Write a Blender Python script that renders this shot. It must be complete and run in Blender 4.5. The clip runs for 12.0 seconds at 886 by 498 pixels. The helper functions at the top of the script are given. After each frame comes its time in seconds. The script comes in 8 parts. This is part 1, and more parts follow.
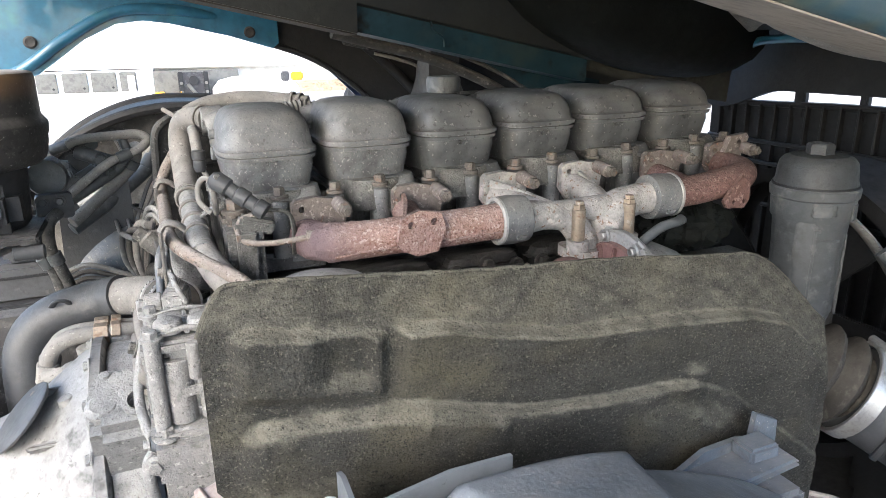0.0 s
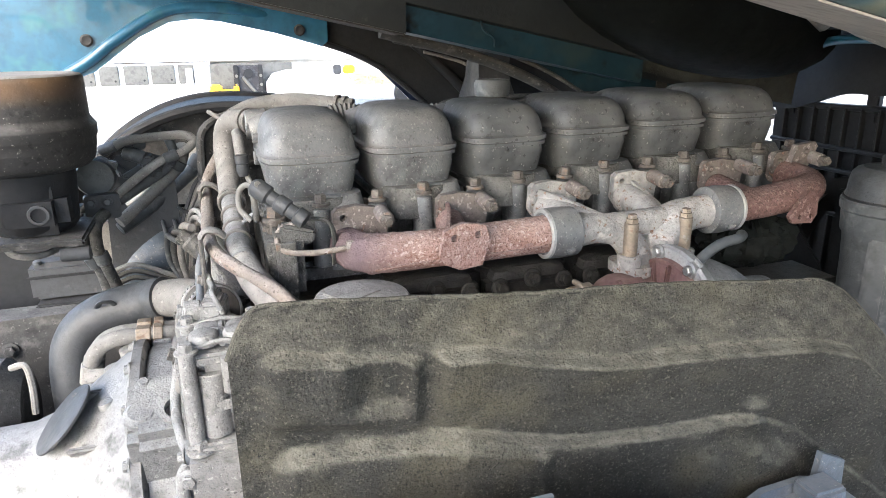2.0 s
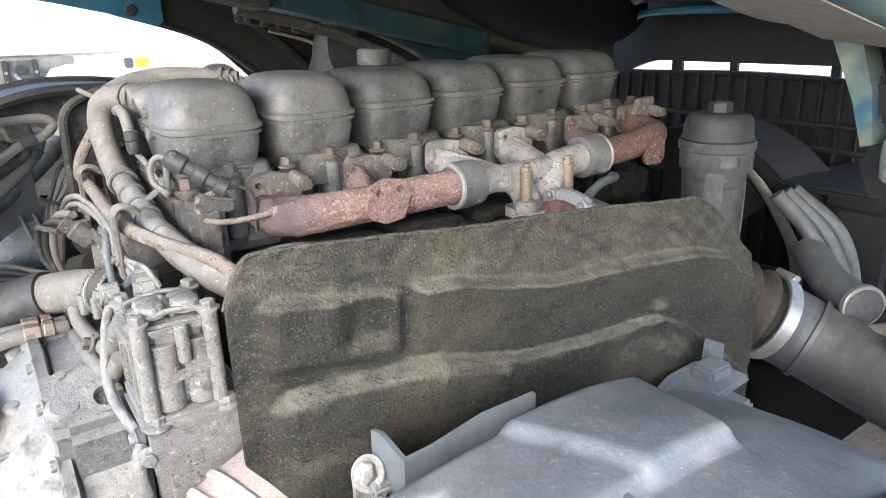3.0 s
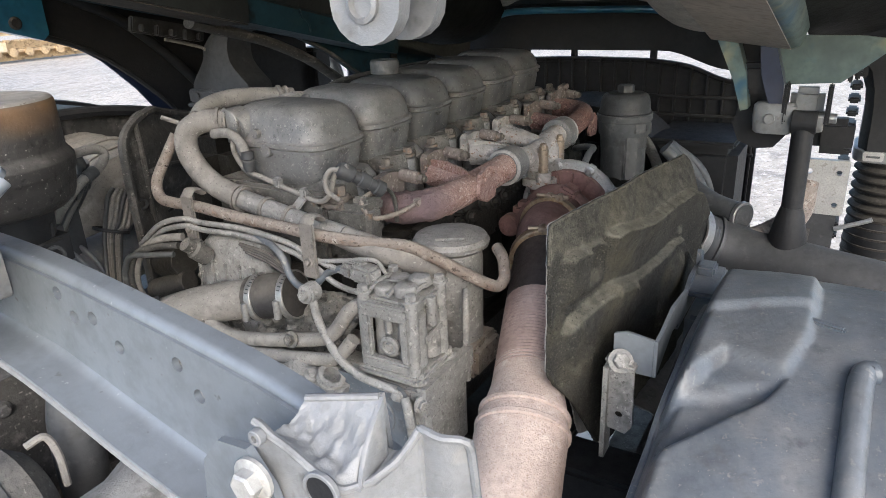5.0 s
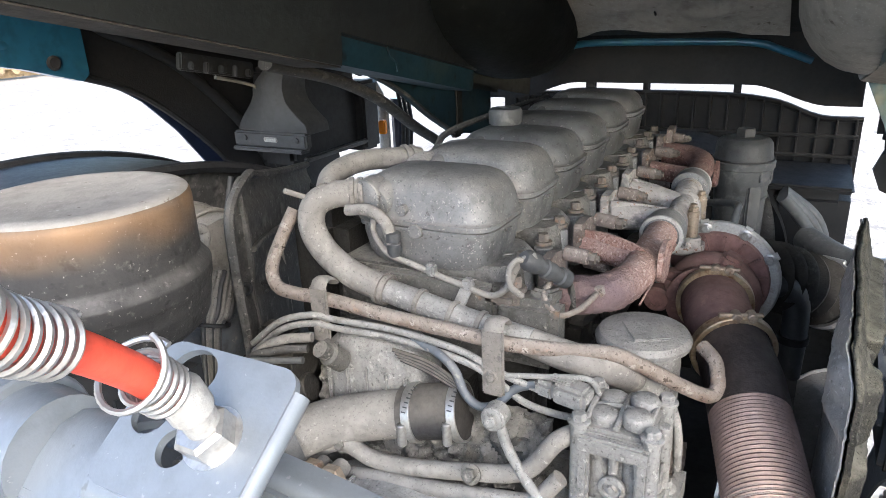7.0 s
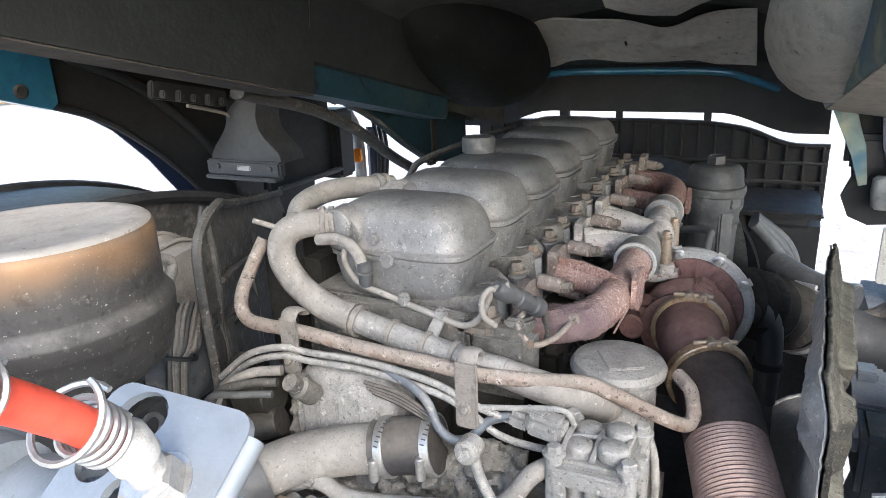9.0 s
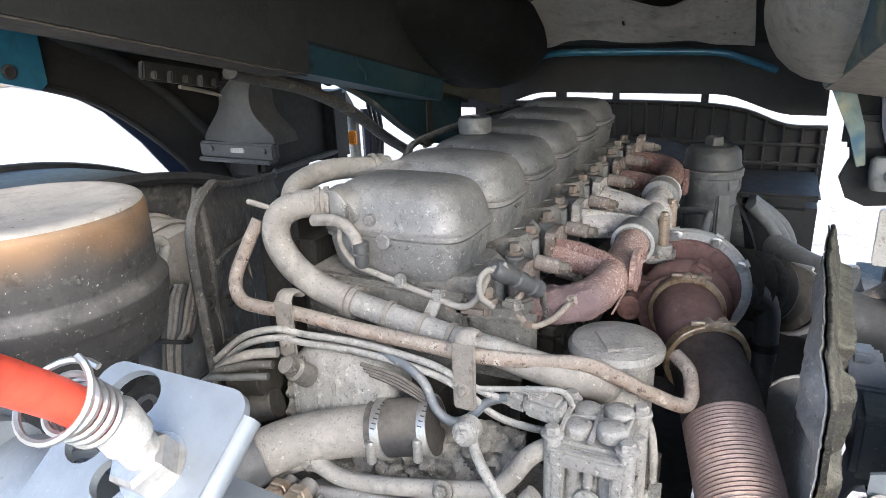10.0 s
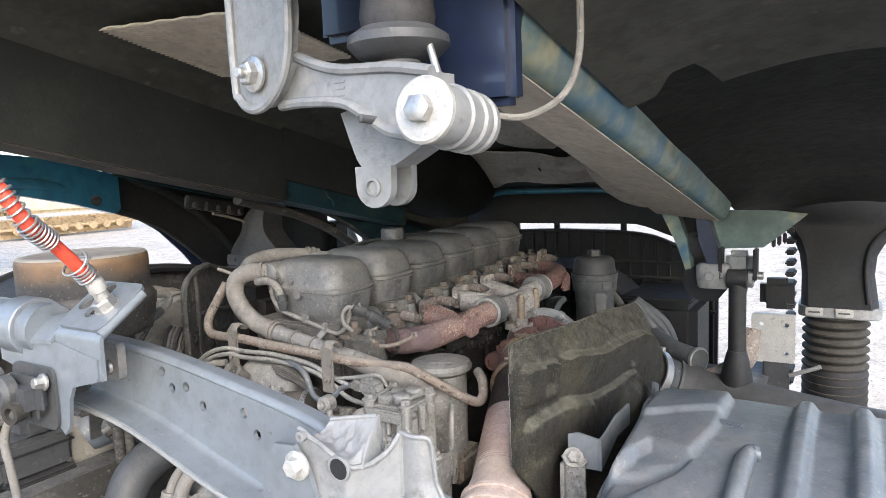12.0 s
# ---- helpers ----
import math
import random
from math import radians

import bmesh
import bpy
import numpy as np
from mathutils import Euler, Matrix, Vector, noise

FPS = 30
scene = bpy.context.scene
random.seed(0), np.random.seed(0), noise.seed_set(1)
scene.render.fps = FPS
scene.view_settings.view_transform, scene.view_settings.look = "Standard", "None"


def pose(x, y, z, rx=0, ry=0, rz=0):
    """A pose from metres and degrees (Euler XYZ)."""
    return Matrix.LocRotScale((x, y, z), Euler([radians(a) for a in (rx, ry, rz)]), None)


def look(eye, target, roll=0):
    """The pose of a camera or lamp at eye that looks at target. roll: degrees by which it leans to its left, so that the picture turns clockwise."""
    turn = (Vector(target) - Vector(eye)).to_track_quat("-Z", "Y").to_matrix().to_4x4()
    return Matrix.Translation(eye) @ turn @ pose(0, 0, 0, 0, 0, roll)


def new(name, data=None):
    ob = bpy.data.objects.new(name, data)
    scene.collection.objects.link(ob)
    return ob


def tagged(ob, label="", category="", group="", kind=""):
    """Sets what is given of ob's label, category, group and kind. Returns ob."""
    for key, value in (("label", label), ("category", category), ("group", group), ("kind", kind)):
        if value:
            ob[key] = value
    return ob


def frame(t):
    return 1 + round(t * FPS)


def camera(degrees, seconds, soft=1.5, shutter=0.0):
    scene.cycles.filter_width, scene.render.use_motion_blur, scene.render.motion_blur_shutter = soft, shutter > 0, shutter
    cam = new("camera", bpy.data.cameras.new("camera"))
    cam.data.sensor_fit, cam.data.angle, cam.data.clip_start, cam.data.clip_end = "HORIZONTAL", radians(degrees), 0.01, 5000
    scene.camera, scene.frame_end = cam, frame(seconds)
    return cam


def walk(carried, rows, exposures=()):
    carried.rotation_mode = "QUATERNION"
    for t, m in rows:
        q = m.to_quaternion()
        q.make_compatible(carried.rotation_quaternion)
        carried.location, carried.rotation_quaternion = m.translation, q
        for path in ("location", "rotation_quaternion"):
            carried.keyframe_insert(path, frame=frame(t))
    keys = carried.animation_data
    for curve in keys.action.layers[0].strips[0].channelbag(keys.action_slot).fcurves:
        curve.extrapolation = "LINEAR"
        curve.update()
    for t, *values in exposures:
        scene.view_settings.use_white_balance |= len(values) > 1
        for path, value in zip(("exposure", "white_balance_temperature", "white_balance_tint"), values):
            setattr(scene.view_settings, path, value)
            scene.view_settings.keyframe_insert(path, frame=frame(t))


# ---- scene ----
cam = camera(66.5, 12.0, soft=0.55)
METRES, EYE, TILT, LEAN, TURN = 2.0, 1.65, -17.0, 0.8, -23.1
ROWS = [
    (0.0, 0.0, 0.0, 0.0, 0.0, 0.0, -0.0),
    (0.5, 0.0041, 0.0069, 0.004, 0.01, 0.11, 0.12),
    (1.0, 0.005, 0.0116, 0.0054, 0.02, 0.12, 0.05),
    (1.5, 0.0096, 0.0179, 0.0063, 1.85, -0.47, -0.65),
    (2.0, 0.002, 0.0184, 0.0136, 4.0, -0.59, -1.31),
    (2.5, -0.0201, 0.0197, 0.0143, 0.5, -0.64, 0.06),
    (3.0, -0.0732, -0.0056, -0.0108, -11.36, -1.78, 4.08),
    (3.2, -0.0982, -0.0037, -0.0265, -16.957, -5.157, 5.858),
    (4.8, -0.3815, -0.0134, 0.0139, -33.388, -8.179, 10.9),
    (5.0, -0.3989, -0.0105, 0.0329, -34.96, -6.8, 11.64),
    (5.5, -0.4173, 0.0333, 0.0694, -35.96, -4.47, 11.88),
    (6.0, -0.4402, 0.0904, 0.085, -36.63, -2.31, 11.96),
    (6.5, -0.4486, 0.1405, 0.1022, -36.94, -3.06, 11.9),
    (7.0, -0.4468, 0.1572, 0.1091, -37.2, -5.99, 12.24),
    (9.0, -0.4399, 0.1589, 0.1095, -39.09, -4.14, 12.51),
    (9.5, -0.4392, 0.1623, 0.1078, -39.36, -5.27, 12.65),
    (10.0, -0.4383, 0.164, 0.1068, -39.54, -5.54, 12.6),
    (10.5, -0.4455, 0.1535, 0.1043, -39.59, -5.53, 12.56),
    (10.8, -0.4627, 0.0879, 0.0869, -38.18, -3.963, 11.862),
    (11.0, -0.4696, 0.0349, 0.0592, -37.62, -2.41, 12.02),
    (11.3, -0.4826, -0.0624, 0.0283, -36.863, 1.73, 11.606),
    (11.5, -0.4795, -0.1064, 0.0087, -36.11, 3.29, 11.55),
    (11.6, -0.4793, -0.126, 0.0043, -35.749, 3.906, 11.424),
    (12.0, -0.4756, -0.1422, -0.0049, -34.04, 7.96, 11.37),
]
walk(cam, [(t, pose(0, 0, EYE, TILT, LEAN, TURN) @ pose(METRES * x, METRES * y, METRES * z, 90 + pitch, roll, yaw)) for t, x, y, z, yaw, pitch, roll in ROWS],
     [(0, 2.68, 6030, 10), (2.5, 2.83, 6000, 10), (3.2, 2.80, 6050, 10), (4.8, 1.87, 6170, 10), (6.0, 2.04, 6080, 10), (7.0, 2.44, 6020, 10), (9.5, 2.62, 5980, 10), (10.5, 2.60, 5980, 10), (11.3, 2.20, 6120, 10), (12, 2.11, 6170, 10)])

# ---- light: bright overcast sky over an open yard ----
world = bpy.data.worlds.new("overcast_sky")
scene.world = world
world.use_nodes = True
wn, wl = world.node_tree.nodes, world.node_tree.links
sky = wn.new("ShaderNodeTexSky")
sky.sky_type = "NISHITA"
sky.sun_disc = False
sky.sun_elevation, sky.sun_rotation = radians(32), radians(229)
sky.air_density, sky.dust_density, sky.ozone_density = 1.0, 2.5, 1.2
bg = wn["Background"]
bg.inputs["Strength"].default_value = 0.15
wl.new(sky.outputs["Color"], bg.inputs["Color"])
sun = new("sun", bpy.data.lights.new("sun", "SUN"))
sun.data.energy, sun.data.angle, sun.data.color = 0.25, radians(50), (1.0, 0.98, 0.95)
sun.matrix_world = look((0, 0, 10), (7.0, 6.0, 4.6))


# ---- materials ----
def ramp(nt, fac, lo, hi):
    n = nt.nodes.new("ShaderNodeMapRange")
    n.inputs["From Min"].default_value, n.inputs["From Max"].default_value = lo, hi
    nt.links.new(fac, n.inputs["Value"])
    return n.outputs["Result"]


def mixed(nt, fac, a, b):
    n = nt.nodes.new("ShaderNodeMix")
    n.data_type = "RGBA"
    for sock, v in ((n.inputs[0], fac), (n.inputs[6], a), (n.inputs[7], b)):
        if hasattr(v, "is_linked"):
            nt.links.new(v, sock)
        elif isinstance(v, tuple):
            sock.default_value = (*v, 1)
        else:
            sock.default_value = v
    return n.outputs[2]


def noise_tex(nt, scale, detail=4, rough=0.6, stretch=None, coords="Object"):
    tc = nt.nodes.new("ShaderNodeTexCoord")
    n = nt.nodes.new("ShaderNodeTexNoise")
    n.inputs["Scale"].default_value, n.inputs["Detail"].default_value, n.inputs["Roughness"].default_value = scale, detail, rough
    src = tc.outputs[coords]
    if stretch:
        mp = nt.nodes.new("ShaderNodeMapping")
        mp.inputs["Scale"].default_value = stretch
        nt.links.new(src, mp.inputs["Vector"])
        src = mp.outputs["Vector"]
    nt.links.new(src, n.inputs["Vector"])
    return n.outputs["Fac"]


def mat(name, col, rough=0.6, metal=0.0, var=0.3, scale=18, specks=(), dust=0.0, dust_col=(0.34, 0.32, 0.28), bump=0.25, bscale=180, coat=0.0, stretch=None, gloss=0.5, up_range=(-0.1, 0.85)):
    """A worn surface: blotches at two scales, flecks (colour, low, high, scale), settled dust on upward faces, fine relief."""
    m = bpy.data.materials.new(name)
    m.use_nodes = True
    nt = m.node_tree
    b = nt.nodes["Principled BSDF"]
    lo, hi = tuple(c * (1 - var) for c in col), tuple(min(1, c * (1 + var)) for c in col)
    big, fine = noise_tex(nt, scale, stretch=stretch), noise_tex(nt, scale * 7, 5, stretch=stretch)
    c = mixed(nt, ramp(nt, big, 0.3, 0.7), lo, hi)
    c = mixed(nt, ramp(nt, fine, 0.45, 0.75), c, tuple(x * 0.72 for x in col))
    for fc, a, z, sc in specks:
        c = mixed(nt, ramp(nt, noise_tex(nt, sc, 3, 0.65), a, z), c, fc)
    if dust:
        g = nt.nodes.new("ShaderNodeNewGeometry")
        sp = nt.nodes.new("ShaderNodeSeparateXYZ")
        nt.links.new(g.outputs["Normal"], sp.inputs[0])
        up = ramp(nt, sp.outputs["Z"], *up_range)
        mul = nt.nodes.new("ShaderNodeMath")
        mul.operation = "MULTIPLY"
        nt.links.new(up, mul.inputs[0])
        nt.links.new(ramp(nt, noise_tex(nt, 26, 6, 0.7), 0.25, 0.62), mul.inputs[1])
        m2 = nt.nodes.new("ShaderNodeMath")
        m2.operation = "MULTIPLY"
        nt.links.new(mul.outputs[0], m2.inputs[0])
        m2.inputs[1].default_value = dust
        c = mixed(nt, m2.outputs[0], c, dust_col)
    if dust >= 0.5:
        # crisp crumbs of old grime, and pale grit
        c = mixed(nt, ramp(nt, noise_tex(nt, 260, 6, 0.8), 0.575, 0.62), c, tuple(x * 0.6 for x in col))
        c = mixed(nt, ramp(nt, noise_tex(nt, 420, 4, 0.7), 0.64, 0.67), c, tuple(0.5 * x + 0.5 * d for x, d in zip(col, dust_col)))
    nt.links.new(c, b.inputs["Base Color"])
    b.inputs["Metallic"].default_value = metal
    r = nt.nodes.new("ShaderNodeMapRange")
    r.inputs["To Min"].default_value, r.inputs["To Max"].default_value = max(0.05, rough - 0.12), min(1, rough + 0.12)
    nt.links.new(fine, r.inputs["Value"])
    nt.links.new(r.outputs["Result"], b.inputs["Roughness"])
    b.inputs["Coat Weight"].default_value, b.inputs["Specular IOR Level"].default_value = coat, gloss
    if bump:
        bp = nt.nodes.new("ShaderNodeBump")
        bp.inputs["Strength"].default_value, bp.inputs["Distance"].default_value = bump, 0.004
        nt.links.new(noise_tex(nt, bscale, 4, 0.65), bp.inputs["Height"])
        nt.links.new(bp.outputs["Normal"], b.inputs["Normal"])
    return m


DUST = (0.36, 0.33, 0.28)
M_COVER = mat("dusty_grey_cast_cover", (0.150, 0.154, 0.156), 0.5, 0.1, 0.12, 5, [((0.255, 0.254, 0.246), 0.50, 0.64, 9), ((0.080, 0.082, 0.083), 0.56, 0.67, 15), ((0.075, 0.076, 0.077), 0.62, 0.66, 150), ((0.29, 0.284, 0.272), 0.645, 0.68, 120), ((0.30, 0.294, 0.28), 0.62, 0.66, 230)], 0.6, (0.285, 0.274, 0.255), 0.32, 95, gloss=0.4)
# Darker copy for the front covers: weaker light and thinner dust in the colour.
M_COVERDIM = mat("slate_grey_cast_cover_dimmed_thin_dust", (0.098, 0.103, 0.106), 0.46, 0.1, 0.12, 5, [((0.165, 0.167, 0.165), 0.52, 0.68, 8), ((0.055, 0.057, 0.059), 0.55, 0.67, 15), ((0.24, 0.237, 0.228), 0.635, 0.66, 120), ((0.045, 0.046, 0.047), 0.61, 0.64, 90)], 0.35, (0.20, 0.194, 0.182), 0.2, 110, gloss=0.5)
# Grimy paint; its base also carries the shade between the covers.
M_ENGINE = mat("grimy_engine_paint", (0.095, 0.094, 0.088), 0.72, 0.1, 0.3, 16, [((0.03, 0.029, 0.026), 0.52, 0.68, 32), ((0.23, 0.22, 0.20), 0.60, 0.72, 110), ((0.19, 0.11, 0.07), 0.68, 0.78, 18), ((0.04, 0.038, 0.035), 0.60, 0.68, 150)], 0.6, (0.35, 0.335, 0.305), 0.8, 150, gloss=0.3)
M_DARKENGINE = mat("oily_black_iron", (0.022, 0.0215, 0.02), 0.6, 0.2, 0.4, 24, [((0.09, 0.08, 0.07), 0.62, 0.85, 60)], 0.3, (0.22, 0.2, 0.17), 0.6, 120, gloss=0.3)
M_DUSTYALU = mat("dusty_aluminium_casting", (0.215, 0.216, 0.213), 0.64, 0.12, 0.18, 12, [((0.11, 0.11, 0.108), 0.56, 0.70, 30), ((0.33, 0.328, 0.315), 0.60, 0.66, 110), ((0.085, 0.083, 0.08), 0.62, 0.67, 140)], 0.75, (0.37, 0.367, 0.352), 0.8, 170, gloss=0.35)
M_BELL = mat("pale_gearbox_aluminium", (0.225, 0.222, 0.216), 0.6, 0.2, 0.3, 12, [((0.08, 0.078, 0.075), 0.56, 0.70, 30), ((0.33, 0.32, 0.305), 0.55, 0.7, 18), ((0.10, 0.095, 0.09), 0.6, 0.7, 110)], 0.4, (0.32, 0.315, 0.30), 0.5, 180)
M_RUST = mat("pink_brown_rusted_manifold", (0.335, 0.222, 0.195), 0.85, 0.04, 0.15, 12, [((0.25, 0.142, 0.120), 0.50, 0.66, 24), ((0.19, 0.105, 0.085), 0.54, 0.60, 190), ((0.45, 0.35, 0.315), 0.57, 0.64, 170), ((0.155, 0.088, 0.073), 0.57, 0.61, 300)], 0.4, (0.43, 0.35, 0.32), 0.9, 170, gloss=0.3)
M_RUSTFRONT = mat("dark_red_brown_rusted_iron", (0.170, 0.096, 0.084), 0.85, 0.04, 0.2, 12, [((0.115, 0.063, 0.055), 0.50, 0.64, 30), ((0.245, 0.165, 0.142), 0.56, 0.61, 150), ((0.085, 0.048, 0.043), 0.56, 0.61, 200)], 0.35, (0.26, 0.195, 0.175), 0.9, 170, gloss=0.3)
M_FLANGE = mat("dusty_brown_grey_flange", (0.165, 0.140, 0.127), 0.8, 0.04, 0.15, 14, [((0.085, 0.068, 0.060), 0.54, 0.66, 40), ((0.30, 0.265, 0.24), 0.58, 0.63, 120), ((0.20, 0.115, 0.08), 0.64, 0.70, 40)], 0.5, (0.29, 0.262, 0.24), 0.4, 150, gloss=0.3)
M_FILTER = mat("dusty_grey_filter_plastic", (0.066, 0.071, 0.074), 0.5, 0.0, 0.2, 10, [((0.13, 0.133, 0.132), 0.56, 0.74, 40), ((0.04, 0.042, 0.044), 0.58, 0.72, 24)], 0.4, (0.19, 0.19, 0.186), 0.25, 160, gloss=0.4)
M_CASTPALE = mat("pale_cast_iron_with_rust_flecks", (0.37, 0.355, 0.335), 0.75, 0.1, 0.15, 14, [((0.20, 0.197, 0.193), 0.50, 0.62, 22), ((0.52, 0.48, 0.45), 0.56, 0.66, 34), ((0.20, 0.105, 0.06), 0.61, 0.63, 130)], 0.5, (0.50, 0.475, 0.445), 0.6, 150, gloss=0.3)
M_TURBO = mat("dark_red_rusted_turbine_iron", (0.175, 0.098, 0.090), 0.78, 0.1, 0.25, 16, [((0.27, 0.16, 0.135), 0.58, 0.76, 60), ((0.10, 0.05, 0.045), 0.6, 0.76, 30)], 0.4, (0.34, 0.25, 0.22), 0.4, 150, gloss=0.35)
M_FLEX = mat("tan_rusted_flexible_steel", (0.43, 0.35, 0.315), 0.7, 0.15, 0.15, 14, [((0.30, 0.22, 0.185), 0.58, 0.66, 260), ((0.52, 0.46, 0.42), 0.6, 0.75, 45)], 0.35, (0.50, 0.45, 0.41), 0.6, 260)
M_FLEXUP = mat("brown_violet_heated_steel", (0.30, 0.22, 0.20), 0.55, 0.4, 0.25, 16, [((0.30, 0.2, 0.16), 0.6, 0.8, 60)], 0.3, (0.36, 0.3, 0.27), 0.3, 200)
M_SLEEVE = mat("blackened_steel_sleeve", (0.055, 0.048, 0.05), 0.5, 0.4, 0.25, 16, (), 0.25, (0.3, 0.26, 0.24), 0.3, 160)
M_BRASS = mat("heat_tinted_clamp_steel", (0.42, 0.33, 0.22), 0.38, 0.7, 0.3, 30, [((0.2, 0.1, 0.05), 0.55, 0.75, 50)], 0.1, DUST, 0.2)
M_STEELBOLT = mat("tarnished_yellow_steel_bolt", (0.31, 0.25, 0.19), 0.5, 0.5, 0.25, 30, [((0.17, 0.10, 0.06), 0.56, 0.70, 60), ((0.38, 0.35, 0.31), 0.58, 0.70, 90)], 0.3, DUST, 0.3)
M_RUSTBOLT = mat("rust_brown_bolt", (0.105, 0.090, 0.078), 0.78, 0.1, 0.3, 40, [((0.20, 0.18, 0.16), 0.55, 0.75, 90), ((0.16, 0.095, 0.06), 0.60, 0.7, 40)], 0.5, (0.24, 0.225, 0.20), 0.5)
M_ZINC = mat("zinc_plated_steel", (0.42, 0.42, 0.41), 0.36, 0.75, 0.12, 30, [((0.26, 0.25, 0.23), 0.56, 0.76, 60)], 0.15, DUST, 0.15)
M_WHITEMETAL = mat("bright_weathered_alloy", (0.40, 0.40, 0.385), 0.5, 0.3, 0.15, 30, [((0.22, 0.20, 0.18), 0.58, 0.74, 60)], 0.2, DUST, 0.3)
# Pale coat on the shield's upward faces: dust, plus painted light on the ridges.
M_SHIELD = mat("felted_olive_grey_heat_shield", (0.034, 0.0335, 0.0305), 0.9, 0.0, 0.3, 6, [((0.020, 0.020, 0.0185), 0.50, 0.70, 14), ((0.082, 0.079, 0.066), 0.575, 0.64, 330), ((0.066, 0.061, 0.043), 0.50, 0.68, 5), ((0.34, 0.33, 0.31), 0.755, 0.77, 260), ((0.010, 0.010, 0.009), 0.57, 0.62, 420), ((0.016, 0.016, 0.014), 0.64, 0.70, 110)], 0.8, (0.160, 0.154, 0.124), 1.0, 240, gloss=0.16, up_range=(0.03, 0.65))
M_SHIELDBACK = mat("dusty_bare_aluminium_sheet", (0.42, 0.405, 0.38), 0.6, 0.15, 0.10, 10, [((0.40, 0.39, 0.37), 0.55, 0.70, 14), ((0.26, 0.25, 0.235), 0.62, 0.68, 90), ((0.66, 0.655, 0.64), 0.6, 0.7, 120)], 0.0, DUST, 0.4, 160, gloss=0.4)
M_PIPE = mat("dusty_brown_steel_pipe", (0.205, 0.175, 0.153), 0.85, 0.05, 0.15, 12, [((0.155, 0.115, 0.092), 0.52, 0.66, 26), ((0.33, 0.305, 0.275), 0.56, 0.64, 60), ((0.065, 0.05, 0.042), 0.59, 0.63, 120), ((0.23, 0.158, 0.118), 0.64, 0.70, 50)], 0.75, (0.32, 0.293, 0.265), 1.0, 110, gloss=0.25)
M_HOSE = mat("dust_coated_rubber_hose", (0.188, 0.180, 0.168), 0.88, 0.0, 0.12, 6, [((0.118, 0.113, 0.106), 0.55, 0.70, 14), ((0.25, 0.241, 0.225), 0.55, 0.68, 20), ((0.30, 0.29, 0.272), 0.655, 0.68, 120), ((0.085, 0.082, 0.078), 0.67, 0.70, 110)], 0.65, (0.305, 0.294, 0.274), 0.4, 150, gloss=0.3)
M_LID = mat("dark_slate_screw_lid", (0.030, 0.033, 0.036), 0.5, 0.0, 0.25, 12, [((0.075, 0.077, 0.077), 0.56, 0.7, 30), ((0.015, 0.016, 0.017), 0.58, 0.68, 60)], 0.5, (0.13, 0.133, 0.132), 0.3, 150, gloss=0.35)
M_CLAMP = mat("dust_grey_clamp_steel", (0.19, 0.178, 0.163), 0.75, 0.1, 0.15, 14, [((0.20, 0.13, 0.09), 0.64, 0.72, 30), ((0.10, 0.095, 0.088), 0.58, 0.68, 60)], 0.7, (0.31, 0.298, 0.278), 0.5, 170, gloss=0.3)
M_RUBBER = mat("black_rubber", (0.028, 0.028, 0.03), 0.65, 0.0, 0.3, 20, (), 0.35, DUST, 0.25, 140, gloss=0.3)
M_PLASTIC = mat("grey_black_plastic", (0.046, 0.049, 0.053), 0.5, 0.0, 0.2, 10, [((0.085, 0.085, 0.084), 0.6, 0.78, 40)], 0.35, (0.15, 0.149, 0.144), 0.2, 160, gloss=0.4)
M_BLACK = mat("matt_black_plastic", (0.014, 0.015, 0.017), 0.6, 0.0, 0.3, 10, (), 0.2, (0.16, 0.155, 0.15), 0.2, 160, gloss=0.3)
M_MAT = mat("black_sound_deadening_mat", (0.0120, 0.0138, 0.0124), 0.5, 0.0, 0.35, 5, [((0.018, 0.020, 0.017), 0.56, 0.78, 7), ((0.026, 0.027, 0.024), 0.66, 0.74, 40)], 0.0, DUST, 0.35, 60, gloss=0.42)
M_MATNEAR = mat("black_felt_mat", (0.0085, 0.0098, 0.0085), 0.7, 0.0, 0.4, 5, [((0.013, 0.012, 0.0095), 0.56, 0.78, 7), ((0.02, 0.019, 0.016), 0.66, 0.74, 40)], 0.0, DUST, 0.4, 60, gloss=0.12)
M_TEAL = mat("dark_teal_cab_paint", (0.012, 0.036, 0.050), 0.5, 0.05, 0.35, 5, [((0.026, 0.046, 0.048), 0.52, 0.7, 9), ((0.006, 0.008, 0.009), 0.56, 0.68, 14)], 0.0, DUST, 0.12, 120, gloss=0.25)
M_MATGREY = mat("dusty_grey_floor_liner", (0.046, 0.048, 0.043), 0.8, 0.0, 0.2, 5, [((0.028, 0.030, 0.027), 0.5, 0.7, 8), ((0.07, 0.068, 0.058), 0.6, 0.75, 26)], 0.0, DUST, 0.3, 120, gloss=0.25)
M_CLOTH = mat("silver_grey_insulation_cloth", (0.40, 0.385, 0.345), 0.6, 0.25, 0.14, 6, [((0.22, 0.205, 0.18), 0.58, 0.75, 11), ((0.13, 0.115, 0.09), 0.66, 0.72, 20), ((0.62, 0.61, 0.58), 0.62, 0.66, 300)], 0.0, DUST, 0.7, 420)
M_SEAL = mat("dark_brown_sealed_steel", (0.050, 0.045, 0.039), 0.8, 0.05, 0.3, 7, [((0.024, 0.023, 0.021), 0.52, 0.7, 20)], 0.0, DUST, 0.4, 90, gloss=0.25)
